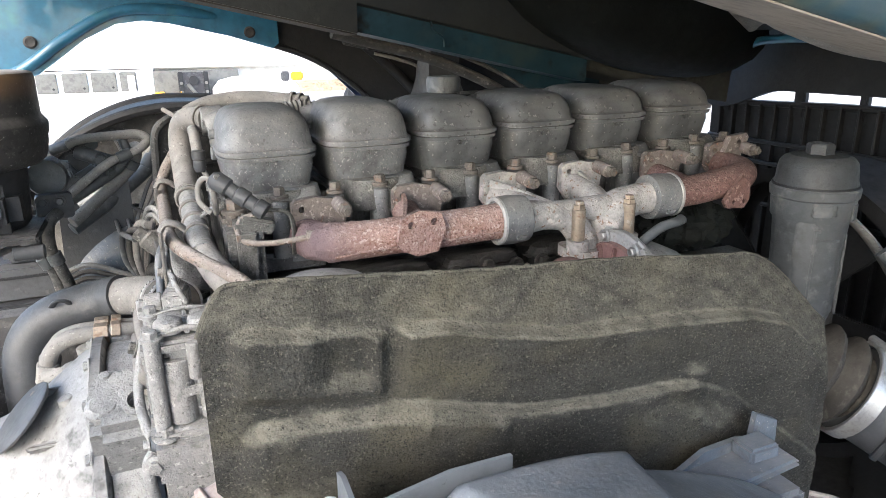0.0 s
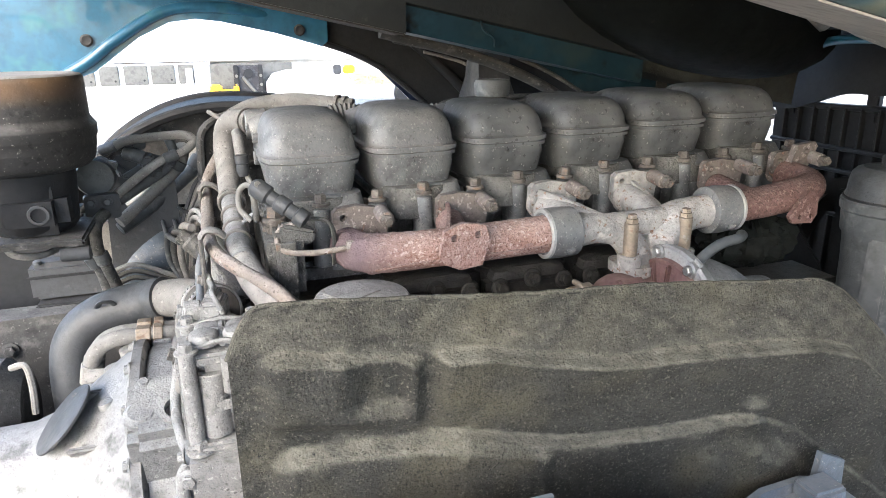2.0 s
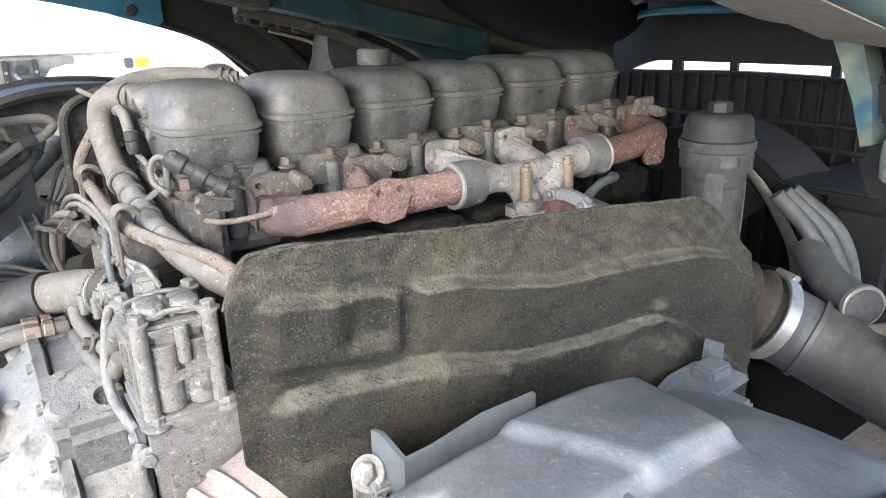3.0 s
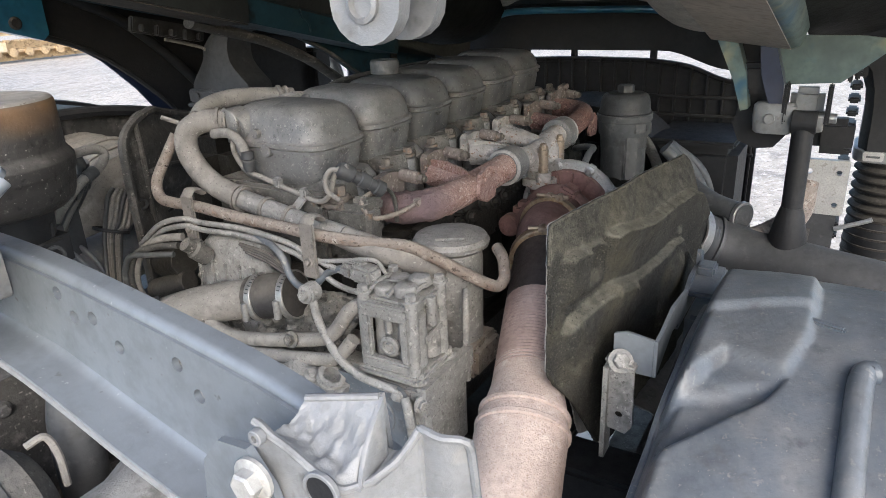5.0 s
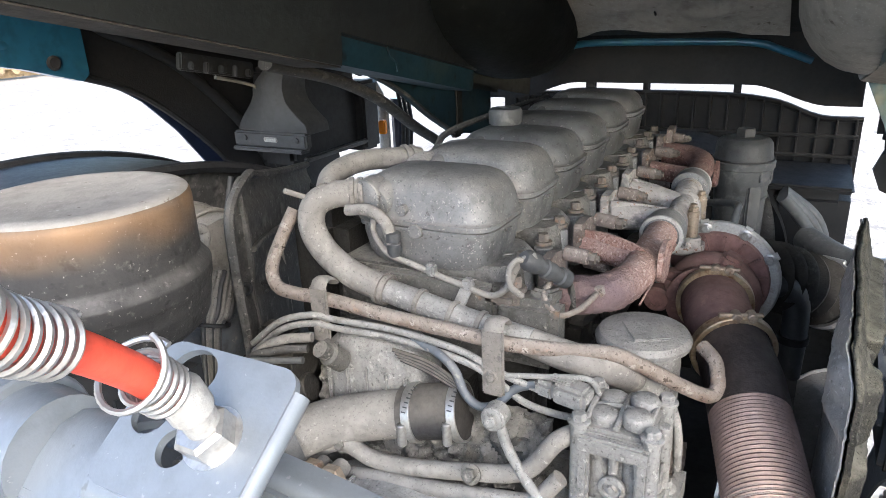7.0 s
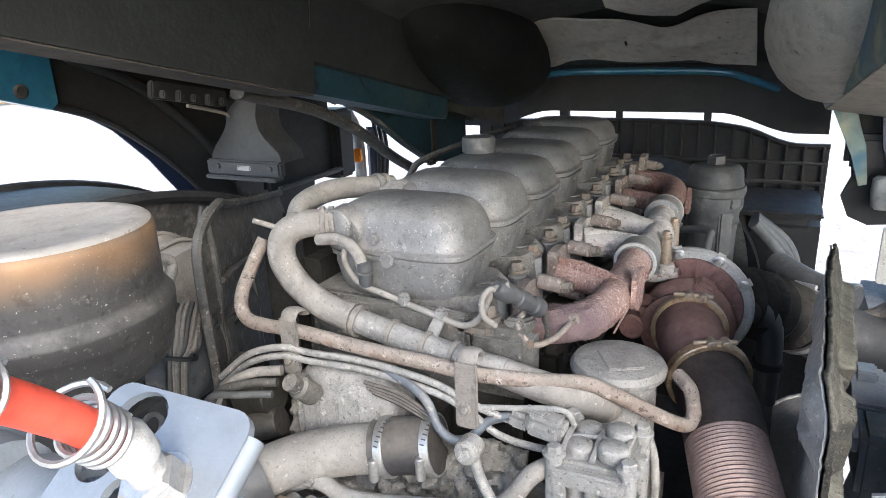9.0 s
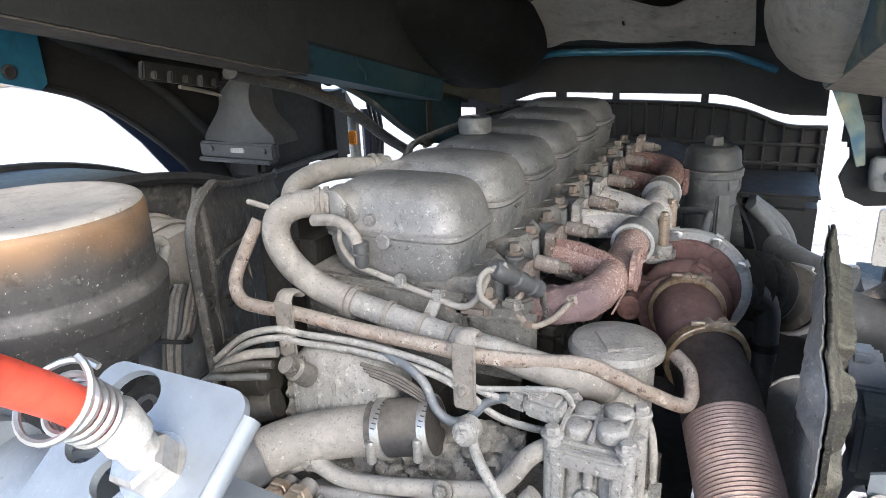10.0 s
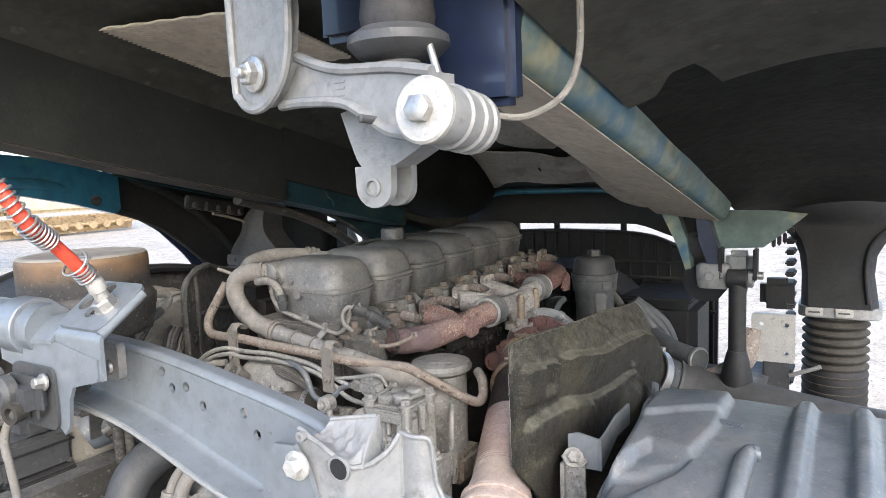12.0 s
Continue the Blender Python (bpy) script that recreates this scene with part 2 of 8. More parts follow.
M_BLUE = mat("petrol_blue_cab_paint", (0.022, 0.115, 0.20), 0.34, 0.1, 0.3, 5, [((0.05, 0.18, 0.2), 0.55, 0.8, 9)], 0.15, (0.2, 0.26, 0.28), 0.06, 120, 0.5)
M_BLUEDUST = mat("dusty_blue_green_overspray", (0.085, 0.13, 0.125), 0.5, 0.05, 0.4, 6, [((0.24, 0.235, 0.15), 0.52, 0.7, 9), ((0.02, 0.085, 0.14), 0.5, 0.64, 7)], 0.2, (0.3, 0.3, 0.25), 0.12, 120, 0.2, (0.5, 1.5, 1.5))
M_BEAMTAN = mat("tan_sealed_sheet_metal", (0.40, 0.365, 0.31), 0.75, 0.05, 0.15, 8, [((0.22, 0.205, 0.18), 0.58, 0.8, 20)], 0.0, DUST, 0.2, 120)
M_NAVY = mat("dark_navy_paint", (0.012, 0.02, 0.05), 0.35, 0.1, 0.25, 6, (), 0.15, (0.15, 0.16, 0.18), 0.08, 120, 0.4)
M_ARM = mat("blue_grey_chassis_paint", (0.150, 0.171, 0.193), 0.38, 0.1, 0.07, 5, [((0.122, 0.14, 0.158), 0.56, 0.78, 12), ((0.24, 0.252, 0.262), 0.68, 0.73, 160), ((0.09, 0.095, 0.10), 0.68, 0.72, 60)], 0.2, (0.22, 0.233, 0.247), 0.1, 140, 0.25)
M_ARMGREY = mat("light_grey_cast_suspension_paint", (0.20, 0.208, 0.215), 0.5, 0.1, 0.14, 9, [((0.11, 0.11, 0.108), 0.6, 0.75, 40), ((0.27, 0.26, 0.24), 0.58, 0.75, 22)], 0.2, (0.27, 0.26, 0.24), 0.35, 150)
M_FENDER = mat("weathered_slate_plastic", (0.084, 0.102, 0.124), 0.38, 0.0, 0.2, 5, [((0.15, 0.155, 0.16), 0.5, 0.66, 9), ((0.065, 0.073, 0.083), 0.54, 0.68, 30), ((0.23, 0.225, 0.21), 0.62, 0.72, 70), ((0.30, 0.29, 0.27), 0.68, 0.70, 220)], 0.45, (0.225, 0.232, 0.238), 0.25, 140, gloss=0.35)
M_RED = mat("coral_red_air_hose", (0.72, 0.09, 0.05), 0.4, 0.0, 0.08, 20, (), 0.0, DUST, 0.05)
M_DRUM = mat("black_drum_with_dust", (0.030, 0.0295, 0.029), 0.6, 0.05, 0.12, 5, [((0.065, 0.062, 0.058), 0.58, 0.72, 110), ((0.20, 0.19, 0.18), 0.67, 0.70, 220), ((0.013, 0.013, 0.013), 0.58, 0.68, 60)], 0.35, (0.30, 0.285, 0.265), 0.3, 140, gloss=0.3)


def stain(m, col, axis, lo, mid, hi, scale, soft_lo=0.40, soft_hi=0.58):
    """Lays a soft uneven band of rust on a material: between lo and hi along an axis of the object, strongest at mid."""
    nt = m.node_tree
    b = nt.nodes["Principled BSDF"]
    old = b.inputs["Base Color"].links[0].from_socket
    tc, sp = nt.nodes.new("ShaderNodeTexCoord"), nt.nodes.new("ShaderNodeSeparateXYZ")
    nt.links.new(tc.outputs["Object"], sp.inputs[0])
    v = sp.outputs[axis]
    f = None
    for a, z in ((lo, mid), (hi, mid)):
        r = ramp(nt, v, a, z)
        if f is None:
            f = r
        else:
            k = nt.nodes.new("ShaderNodeMath")
            k.operation = "MULTIPLY"
            nt.links.new(f, k.inputs[0])
            nt.links.new(r, k.inputs[1])
            f = k.outputs[0]
    k = nt.nodes.new("ShaderNodeMath")
    k.operation = "MULTIPLY"
    nt.links.new(f, k.inputs[0])
    nt.links.new(ramp(nt, noise_tex(nt, scale, 3), soft_lo, soft_hi), k.inputs[1])
    nt.links.new(mixed(nt, k.outputs[0], old, col), b.inputs["Base Color"])


stain(M_DRUM, (0.25, 0.15, 0.075), 2, 0.418, 0.458, 0.480, 4, 0.40, 0.60)
M_DRUMLID = mat("pale_dust_on_sheet_metal", (0.30, 0.285, 0.262), 0.7, 0.05, 0.08, 6, [((0.22, 0.19, 0.16), 0.58, 0.72, 9), ((0.40, 0.39, 0.37), 0.66, 0.70, 120), ((0.15, 0.13, 0.11), 0.68, 0.71, 90)], 0.0, DUST, 0.3, 150, gloss=0.3)
M_RUSTREAR = mat("rusted_pipe_burnt_at_one_end", (0.36, 0.235, 0.20), 0.85, 0.04, 0.15, 12, [((0.28, 0.155, 0.125), 0.50, 0.66, 24), ((0.21, 0.115, 0.085), 0.54, 0.60, 190), ((0.52, 0.41, 0.365), 0.56, 0.62, 170), ((0.17, 0.095, 0.075), 0.57, 0.61, 300)], 0.4, (0.47, 0.385, 0.35), 0.9, 170, gloss=0.3)
stain(M_RUSTREAR, (0.125, 0.092, 0.098), 0, -0.60, -0.41, -0.335, 30, 0.22, 0.42)
# Rubber of the intake bellows, darkened for the shade beside the fender.
M_HOSEDARK = mat("dark_dusty_ribbed_rubber", (0.034, 0.032, 0.029), 0.85, 0.0, 0.25, 12, [((0.075, 0.07, 0.062), 0.58, 0.74, 60)], 0.4, (0.105, 0.098, 0.084), 0.35, 160, gloss=0.2)
M_PANEL = mat("dusty_black_moulding", (0.050, 0.050, 0.049), 0.7, 0.0, 0.3, 9, [((0.125, 0.121, 0.113), 0.54, 0.70, 22), ((0.022, 0.022, 0.022), 0.56, 0.68, 18), ((0.17, 0.165, 0.155), 0.63, 0.68, 110)], 0.5, (0.20, 0.193, 0.18), 0.4, 140, gloss=0.3)
M_COWL = mat("dust_brown_cowl_plastic", (0.27, 0.256, 0.232), 0.8, 0.0, 0.15, 7, [((0.16, 0.15, 0.135), 0.58, 0.74, 12), ((0.33, 0.315, 0.285), 0.56, 0.7, 26)], 0.5, (0.34, 0.32, 0.285), 0.4, 140, gloss=0.25)
M_GROUND = mat("pale_gravel_yard", (0.46, 0.395, 0.31), 0.95, 0.0, 0.18, 0.8, [((0.28, 0.243, 0.198), 0.52, 0.66, 4), ((0.60, 0.535, 0.45), 0.55, 0.66, 9), ((0.22, 0.193, 0.158), 0.57, 0.64, 24), ((0.64, 0.585, 0.51), 0.60, 0.66, 38)], 0.0, DUST, 0.6, 22, stretch=(1, 2.0, 1))
M_WHITE = mat("white_painted_wall", (0.8, 0.8, 0.79), 0.6, 0.0, 0.04, 0.6, (), 0.0, DUST, 0.05)
M_WINDOW = mat("grey_far_panel", (0.12, 0.12, 0.11), 0.6, 0.0, 0.15, 2, [((0.075, 0.075, 0.07), 0.52, 0.65, 8)], 0.0, DUST, 0.0)
M_YELLOW = mat("yellow_machine_paint", (0.75, 0.42, 0.02), 0.5, 0.0, 0.15, 3, (), 0.0, DUST, 0.05)
M_ORANGE = mat("amber_lens", (0.85, 0.28, 0.02), 0.25, 0.0, 0.08, 30, (), 0.0, DUST, 0.0)
M_YELLOWPALE = mat("faded_ochre_paint", (0.62, 0.50, 0.33), 0.7, 0.0, 0.2, 2, [((0.45, 0.33, 0.18), 0.5, 0.7, 4)], 0.0, DUST, 0.1)
M_WINDOWDARK = mat("dark_grey_steel_frame", (0.028, 0.028, 0.032), 0.6, 0.1, 0.2, 3, [((0.06, 0.06, 0.065), 0.55, 0.7, 12)], 0.0, DUST, 0.1)
M_TRACK = mat("ochre_muddy_track_steel", (0.44, 0.32, 0.18), 0.8, 0.1, 0.3, 3, [((0.15, 0.1, 0.06), 0.5, 0.7, 6)], 0.0, DUST, 0.2)

# ---- builders ----
ORIGIN = {}


def thing(name, base, label, category, group="", kind=""):
    ob = new(name)
    ob.location, ob.empty_display_size = base, 0.05
    ORIGIN[ob] = Vector(base)
    return tagged(ob, label, category, group, kind)


def finish(name, bm, material, sharp=38):
    me = bpy.data.meshes.new(name)
    bmesh.ops.recalc_face_normals(bm, faces=bm.faces)
    bm.to_mesh(me)
    bm.free()
    me.materials.append(material)
    me.polygons.foreach_set("use_smooth", [True] * len(me.polygons))
    me.set_sharp_from_angle(angle=radians(sharp))
    return me


def part(name, bm, material, parent, label="", sharp=38):
    """One mesh, given in world places, as a part of a thing or of another part."""
    o = ORIGIN[parent]
    bmesh.ops.translate(bm, verts=bm.verts, vec=-o)
    ob = new(name, finish(name, bm, material, sharp))
    ob.parent = parent
    ORIGIN[ob] = o
    return tagged(ob, label)


def solid(name, bm, material, label, category, group="", kind="", sharp=38):
    """One mesh that is a thing by itself, with its origin at its base."""
    co = [v.co for v in bm.verts]
    lo = Vector([min(c[i] for c in co) for i in range(3)])
    hi = Vector([max(c[i] for c in co) for i in range(3)])
    o = Vector(((lo.x + hi.x) / 2, (lo.y + hi.y) / 2, lo.z))
    bmesh.ops.translate(bm, verts=bm.verts, vec=-o)
    ob = new(name, finish(name, bm, material, sharp))
    ob.location = o
    ORIGIN[ob] = o
    return tagged(ob, label, category, group, kind)


def B():
    return bmesh.new()


def frame_of(p, d, up=(0, 0, 1)):
    d = Vector(d).normalized()
    u = Vector(up)
    if abs(d.dot(u)) > 0.98:
        u = Vector((1, 0, 0))
    x = u.cross(d).normalized()
    y = d.cross(x)
    m = Matrix((x, y, d)).transposed().to_4x4()
    m.translation = Vector(p)
    return m


def box(bm, c, size, bev=0.004, rot=(0, 0, 0), seg=2):
    m = pose(*c, *rot) @ Matrix.Diagonal((*size, 1))
    r = bmesh.ops.create_cube(bm, size=1, matrix=m)
    if bev:
        vs = set(r["verts"])
        es = [e for e in bm.edges if e.verts[0] in vs and e.verts[1] in vs]
        bmesh.ops.bevel(bm, geom=es, offset=min(bev, min(size) * 0.45), segments=seg, affect="EDGES", clamp_overlap=True)
    return bm


def lathe(bm, prof, m, seg=28, caps=True):
    """Turns a profile of (radius, height) round the z of the pose m."""
    rings = []
    for r, z in prof:
        rings.append([bm.verts.new(m @ Vector((r * math.cos(2 * math.pi * i / seg), r * math.sin(2 * math.pi * i / seg), z))) for i in range(seg)])
    for a, b in zip(rings, rings[1:]):
        for i in range(seg):
            bm.faces.new((a[i], a[(i + 1) % seg], b[(i + 1) % seg], b[i]))
    if caps:
        bm.faces.new(rings[0][::-1])
        bm.faces.new(rings[-1])
    return bm


def rod(bm, p, q, r, r2=None, seg=20, bev=0.0015):
    p, q = Vector(p), Vector(q)
    h, r2 = (q - p).length, r if r2 is None else r2
    b = min(bev, h / 3, r / 2)
    return lathe(bm, [(r - b, 0), (r, b), (r2, h - b), (r2 - b, h)], frame_of(p, q - p), seg)


def ring(bm, c, d, r, w, t=0.003, seg=32):
    """A flat band round an axis: mean radius r, width w along it, thickness t."""
    m = frame_of(c, d)
    return lathe(bm, [(r - t, -w / 2), (r + t * 0.6, -w / 2), (r + t, -w / 2 + t * 0.4), (r + t, w / 2 - t * 0.4), (r + t * 0.6, w / 2), (r - t, w / 2), (r - t, -w / 2)], m, seg, False)


def hexbolt(bm, p, d, r=0.009, h=0.008, washer=True):
    m = frame_of(p, d)
    if washer:
        lathe(bm, [(r * 1.5, 0), (r * 1.5, h * 0.22), (r * 1.35, h * 0.3)], m, 18)
    lathe(bm, [(r, h * 0.2), (r, h * 0.88), (r * 0.82, h)], m, 6)
    return bm


def spline(pts, sub=8):
    pts = [Vector(p) for p in pts]
    if len(pts) < 3 or sub < 2:
        return pts
    ext = [2 * pts[0] - pts[1], *pts, 2 * pts[-1] - pts[-2]]
    out = []
    for a, b, c, d in zip(ext, ext[1:], ext[2:], ext[3:]):
        for k in range(sub):
            t = k / sub
            out.append(0.5 * ((2 * b) + (c - a) * t + (2 * a - 5 * b + 4 * c - d) * t * t + (3 * b - a - 3 * c + d) * t ** 3))
    return out + [pts[-1]]


def tube(bm, pts, r, seg=14, sub=8, wave=0.0, pitch=0.01, flat=1.0):
    """A round pipe along a smooth line; r a number or one for each point; wave and pitch: ribs."""
    path = spline(pts, sub)
    if wave:
        length = sum((b - a).length for a, b in zip(path, path[1:]))
        n = max(2, int(length / pitch * 6))
        cum = [0.0]
        for a, b in zip(path, path[1:]):
            cum.append(cum[-1] + (b - a).length)
        fine, j = [], 0
        for k in range(n + 1):
            s = length * k / n
            while j < len(path) - 2 and cum[j + 1] < s:
                j += 1
            fine.append(path[j].lerp(path[j + 1], (s - cum[j]) / max(1e-9, cum[j + 1] - cum[j])))
        path = fine
    n = len(path)
    radii = [r] * n if not hasattr(r, "__len__") else [float(np.interp(k / (n - 1) * (len(r) - 1), range(len(r)), r)) for k in range(n)]
    d = (path[1] - path[0]).normalized()
    x = frame_of(path[0], d).col[0].to_3d()
    rings, s = [], 0.0
    for k, p in enumerate(path):
        d = (path[min(k + 1, n - 1)] - path[max(k - 1, 0)]).normalized()
        x = (x - d * x.dot(d)).normalized()
        y = d.cross(x)
        if k:
            s += (p - path[k - 1]).length
        rr = radii[k] + (wave * math.cos(2 * math.pi * s / pitch) if wave else 0)
        rings.append([bm.verts.new(p + rr * (math.cos(2 * math.pi * i / seg) * x + flat * math.sin(2 * math.pi * i / seg) * y)) for i in range(seg)])
    for a, b in zip(rings, rings[1:]):
        for i in range(seg):
            bm.faces.new((a[i], a[(i + 1) % seg], b[(i + 1) % seg], b[i]))
    bm.faces.new(rings[0][::-1])
    bm.faces.new(rings[-1])
    return bm


def loft(bm, loops, caps=True):
    rings = [[bm.verts.new(p) for p in lp] for lp in loops]
    n = len(rings[0])
    for a, b in zip(rings, rings[1:]):
        for i in range(n):
            bm.faces.new((a[i], a[(i + 1) % n], b[(i + 1) % n], b[i]))
    if caps:
        bm.faces.new(rings[0][::-1])
        bm.faces.new(rings[-1])
    return bm


def squircle(cx, cy, z, hx, hy, p=4.0, n=40):
    out = []
    for i in range(n):
        a = 2 * math.pi * i / n
        c, s = math.cos(a), math.sin(a)
        k = (abs(c) ** p + abs(s) ** p) ** (-1 / p)
        out.append(Vector((cx + hx * k * c, cy + hy * k * s, z)))
    return out


def plate(bm, outline, thick, m, holes=(), bev=0.0):
    """A flat sheet in the xy of the pose m, thick along its z; holes: (x, y, radius x, radius y) or outlines."""
    loops = [list(outline)]
    for h in holes:
        loops.append([(h[0] + h[2] * math.cos(2 * math.pi * i / 20), h[1] + h[3] * math.sin(2 * math.pi * i / 20)) for i in range(20)])
    es = []
    for lp in loops:
        vs = [bm.verts.new((x, y, 0)) for x, y in lp]
        es += [bm.edges.new((vs[i], vs[(i + 1) % len(vs)])) for i in range(len(vs))]
    fs = [g for g in bmesh.ops.triangle_fill(bm, edges=es, use_beauty=True)["geom"] if isinstance(g, bmesh.types.BMFace)]
    r = bmesh.ops.extrude_face_region(bm, geom=fs)
    top = [g for g in r["geom"] if isinstance(g, bmesh.types.BMVert)]
    bmesh.ops.translate(bm, verts=top, vec=(0, 0, thick))
    vs = {v for f in fs for v in f.verts} | set(top)
    bmesh.ops.transform(bm, matrix=m, verts=list(vs))
    return bm


def rounded(x0, y0, x1, y1, r, n=5):
    out = []
    for cx, cy, a0 in ((x1 - r, y1 - r, 0), (x0 + r, y1 - r, 90), (x0 + r, y0 + r, 180), (x1 - r, y0 + r, 270)):
        out += [(cx + r * math.cos(radians(a0 + 90 * k / n)), cy + r * math.sin(radians(a0 + 90 * k / n))) for k in range(n + 1)]
    return out


def inset(x, y, poly):
    """How far a point of the plan lies inside a convex outline, listed anticlockwise."""
    return min(((bx - ax) * (y - ay) - (by - ay) * (x - ax)) / math.hypot(bx - ax, by - ay) for (ax, ay), (bx, by) in zip(poly, poly[1:] + poly[:1]))


def sheet(bm, f, nu, nv, thick, away):
    """A sheet through f(u, v), u and v from 0 to 1, thickened along the vector away."""
    g = [[Vector(f(i / nu, j / nv)) for j in range(nv + 1)] for i in range(nu + 1)]
    a = Vector(away).normalized() * thick
    top = [[bm.verts.new(p) for p in row] for row in g]
    bot = [[bm.verts.new(p + a) for p in row] for row in g]
    for i in range(nu):
        for j in range(nv):
            bm.faces.new((top[i][j], top[i + 1][j], top[i + 1][j + 1], top[i][j + 1]))
            bm.faces.new((bot[i][j + 1], bot[i + 1][j + 1], bot[i + 1][j], bot[i][j]))
    rim = [(i, 0) for i in range(nu)] + [(nu, j) for j in range(nv)] + [(i, nv) for i in range(nu, 0, -1)] + [(0, j) for j in range(nv, 0, -1)]
    for (a0, b0), (a1, b1) in zip(rim, rim[1:] + rim[:1]):
        bm.faces.new((top[a0][b0], bot[a0][b0], bot[a1][b1], top[a1][b1]))
    return bm


def step(x, lo, hi):
    t = max(0.0, min(1.0, (x - lo) / (hi - lo)))
    return t * t * (3 - 2 * t)


# ---- yard: ground and distance ----
def ground():
    bm = B()
    sheet(bm, lambda u, v: (-60 + 260 * u, -60 + 260 * v, 0.02 * math.sin(9 * u) * math.sin(7 * v)), 40, 40, 0.3, (0, 0, -1))
    solid("ground", bm, M_GROUND, "pale dusty gravel yard under the truck", "ground", kind="structure")


def white_trailer():
    t = thing("white_trailer", (-1.6, 14.6, 0), "white box trailer with grey side panels across the yard", "trailer")
    part("body", box(B(), (-1.6, 15.4, 2.25), (13, 1.6, 2.0), 0.05), M_WHITE, t)
    part("lower_wall", box(B(), (-2.75, 15.0, 0.62), (5.7, 0.8, 1.22), 0.03), M_WHITE, t)
    part("under_floor", box(B(), (2.9, 15.6, 1.08), (5.5, 1.2, 0.34), 0.02), M_WHITE, t)
    for x0, x1 in ((-2.34, -1.95), (-1.87, -1.53), (-1.44, -1.02), (-0.96, -0.53), (-0.47, -0.18)):
        p = part("side_panel", box(B(), ((x0 + x1) / 2, 14.585, 1.02), (x1 - x0, 0.05, 0.36), 0.01), M_WINDOW, t, "grey side panel")
        part("panel_bolt", rod(B(), (x1 - 0.07, 14.56, 0.92), (x1 - 0.07, 14.55, 0.92), 0.02), M_BLACK, p)
    part("hanging_cloth", box(B(), (-0.27, 14.54, 0.96), (0.13, 0.03, 0.34), 0.01), M_WHITE, t)
    part("rear_board", box(B(), (0.92, 14.6, 0.82), (1.60, 0.06, 0.76), 0.01), M_WINDOW, t, "grey board under the floor")
    for x in (-6.5, 4.4):
        part("wheel", rod(B(), (x, 14.62, 0.46), (x, 14.9, 0.46), 0.46), M_BLACK, t)
    w = thing("white_tank", (1.9, 14.0, 0), "white rounded tank standing by the trailer", "tank")
    part("shell", loft(B(), [squircle(1.98, 14.1, z, hx, 0.4, 4, 28) for z, hx in ((0.0, 0.80), (0.55, 0.84), (0.85, 0.82), (1.0, 0.70), (1.06, 0.45))]), M_WHITE, w)


def yellow_machine():
    t = thing("yellow_stacker", (0.6, 13.8, 0), "yellow stacker with a black mast before the trailer", "stacker")
    bm = box(B(), (0.34, 14.2, 0.62), (0.56, 0.4, 0.20), 0.02)
    box(bm, (0.20, 14.2, 0.75), (0.22, 0.36, 0.14), 0.03)
    box(bm, (0.58, 14.2, 0.72), (0.10, 0.2, 0.2), 0.04)
    part("body", bm, M_YELLOW, t)
    part("chassis", box(B(), (0.5, 14.2, 0.26), (0.9, 0.4, 0.5), 0.05), M_BLACK, t)
    m = part("mast", box(B(), (0.83, 14.3, 0.60), (0.56, 0.10, 1.14), 0.01), M_WINDOWDARK, t, "dark lifting mast")
    for x in (0.60, 1.06):
        part("mast_rail", box(B(), (x, 14.24, 0.60), (0.09, 0.06, 1.16), 0.01), M_BLACK, m)
        for k in range(6):
            part("chain_link", rod(B(), (x, 14.205, 0.12 + 0.17 * k), (x, 14.195, 0.12 + 0.17 * k), 0.03, seg=12), M_WINDOW, m)
    part("cross_brace", tube(B(), [(0.72, 14.22, 0.95), (0.92, 14.22, 0.68), (1.10, 14.22, 0.50)], 0.035, 8, 4), M_WINDOW, m)
    part("hub", rod(B(), (0.83, 14.24, 1.02), (0.83, 14.20, 1.02), 0.09), M_BLACK, m)
    part("wheel", rod(B(), (0.2, 13.9, 0.14), (0.2, 14.0, 0.14), 0.14), M_RUBBER, t)


def marker_lamp():
    t = thing("marker_lamp", (2.65, 13.6, 0), "amber marker lamp on a thin grey post", "lamp")
    part("lens", box(B(), (2.69, 13.55, 1.07), (0.24, 0.06, 0.16), 0.03), M_ORANGE, t, "amber lens")
    part("holder", box(B(), (2.47, 13.6, 1.07), (0.15, 0.08, 0.18), 0.02), M_PLASTIC, t)
    part("post", rod(B(), (2.47, 13.6, 0), (2.47, 13.6, 1.0), 0.02), M_WHITE, t)


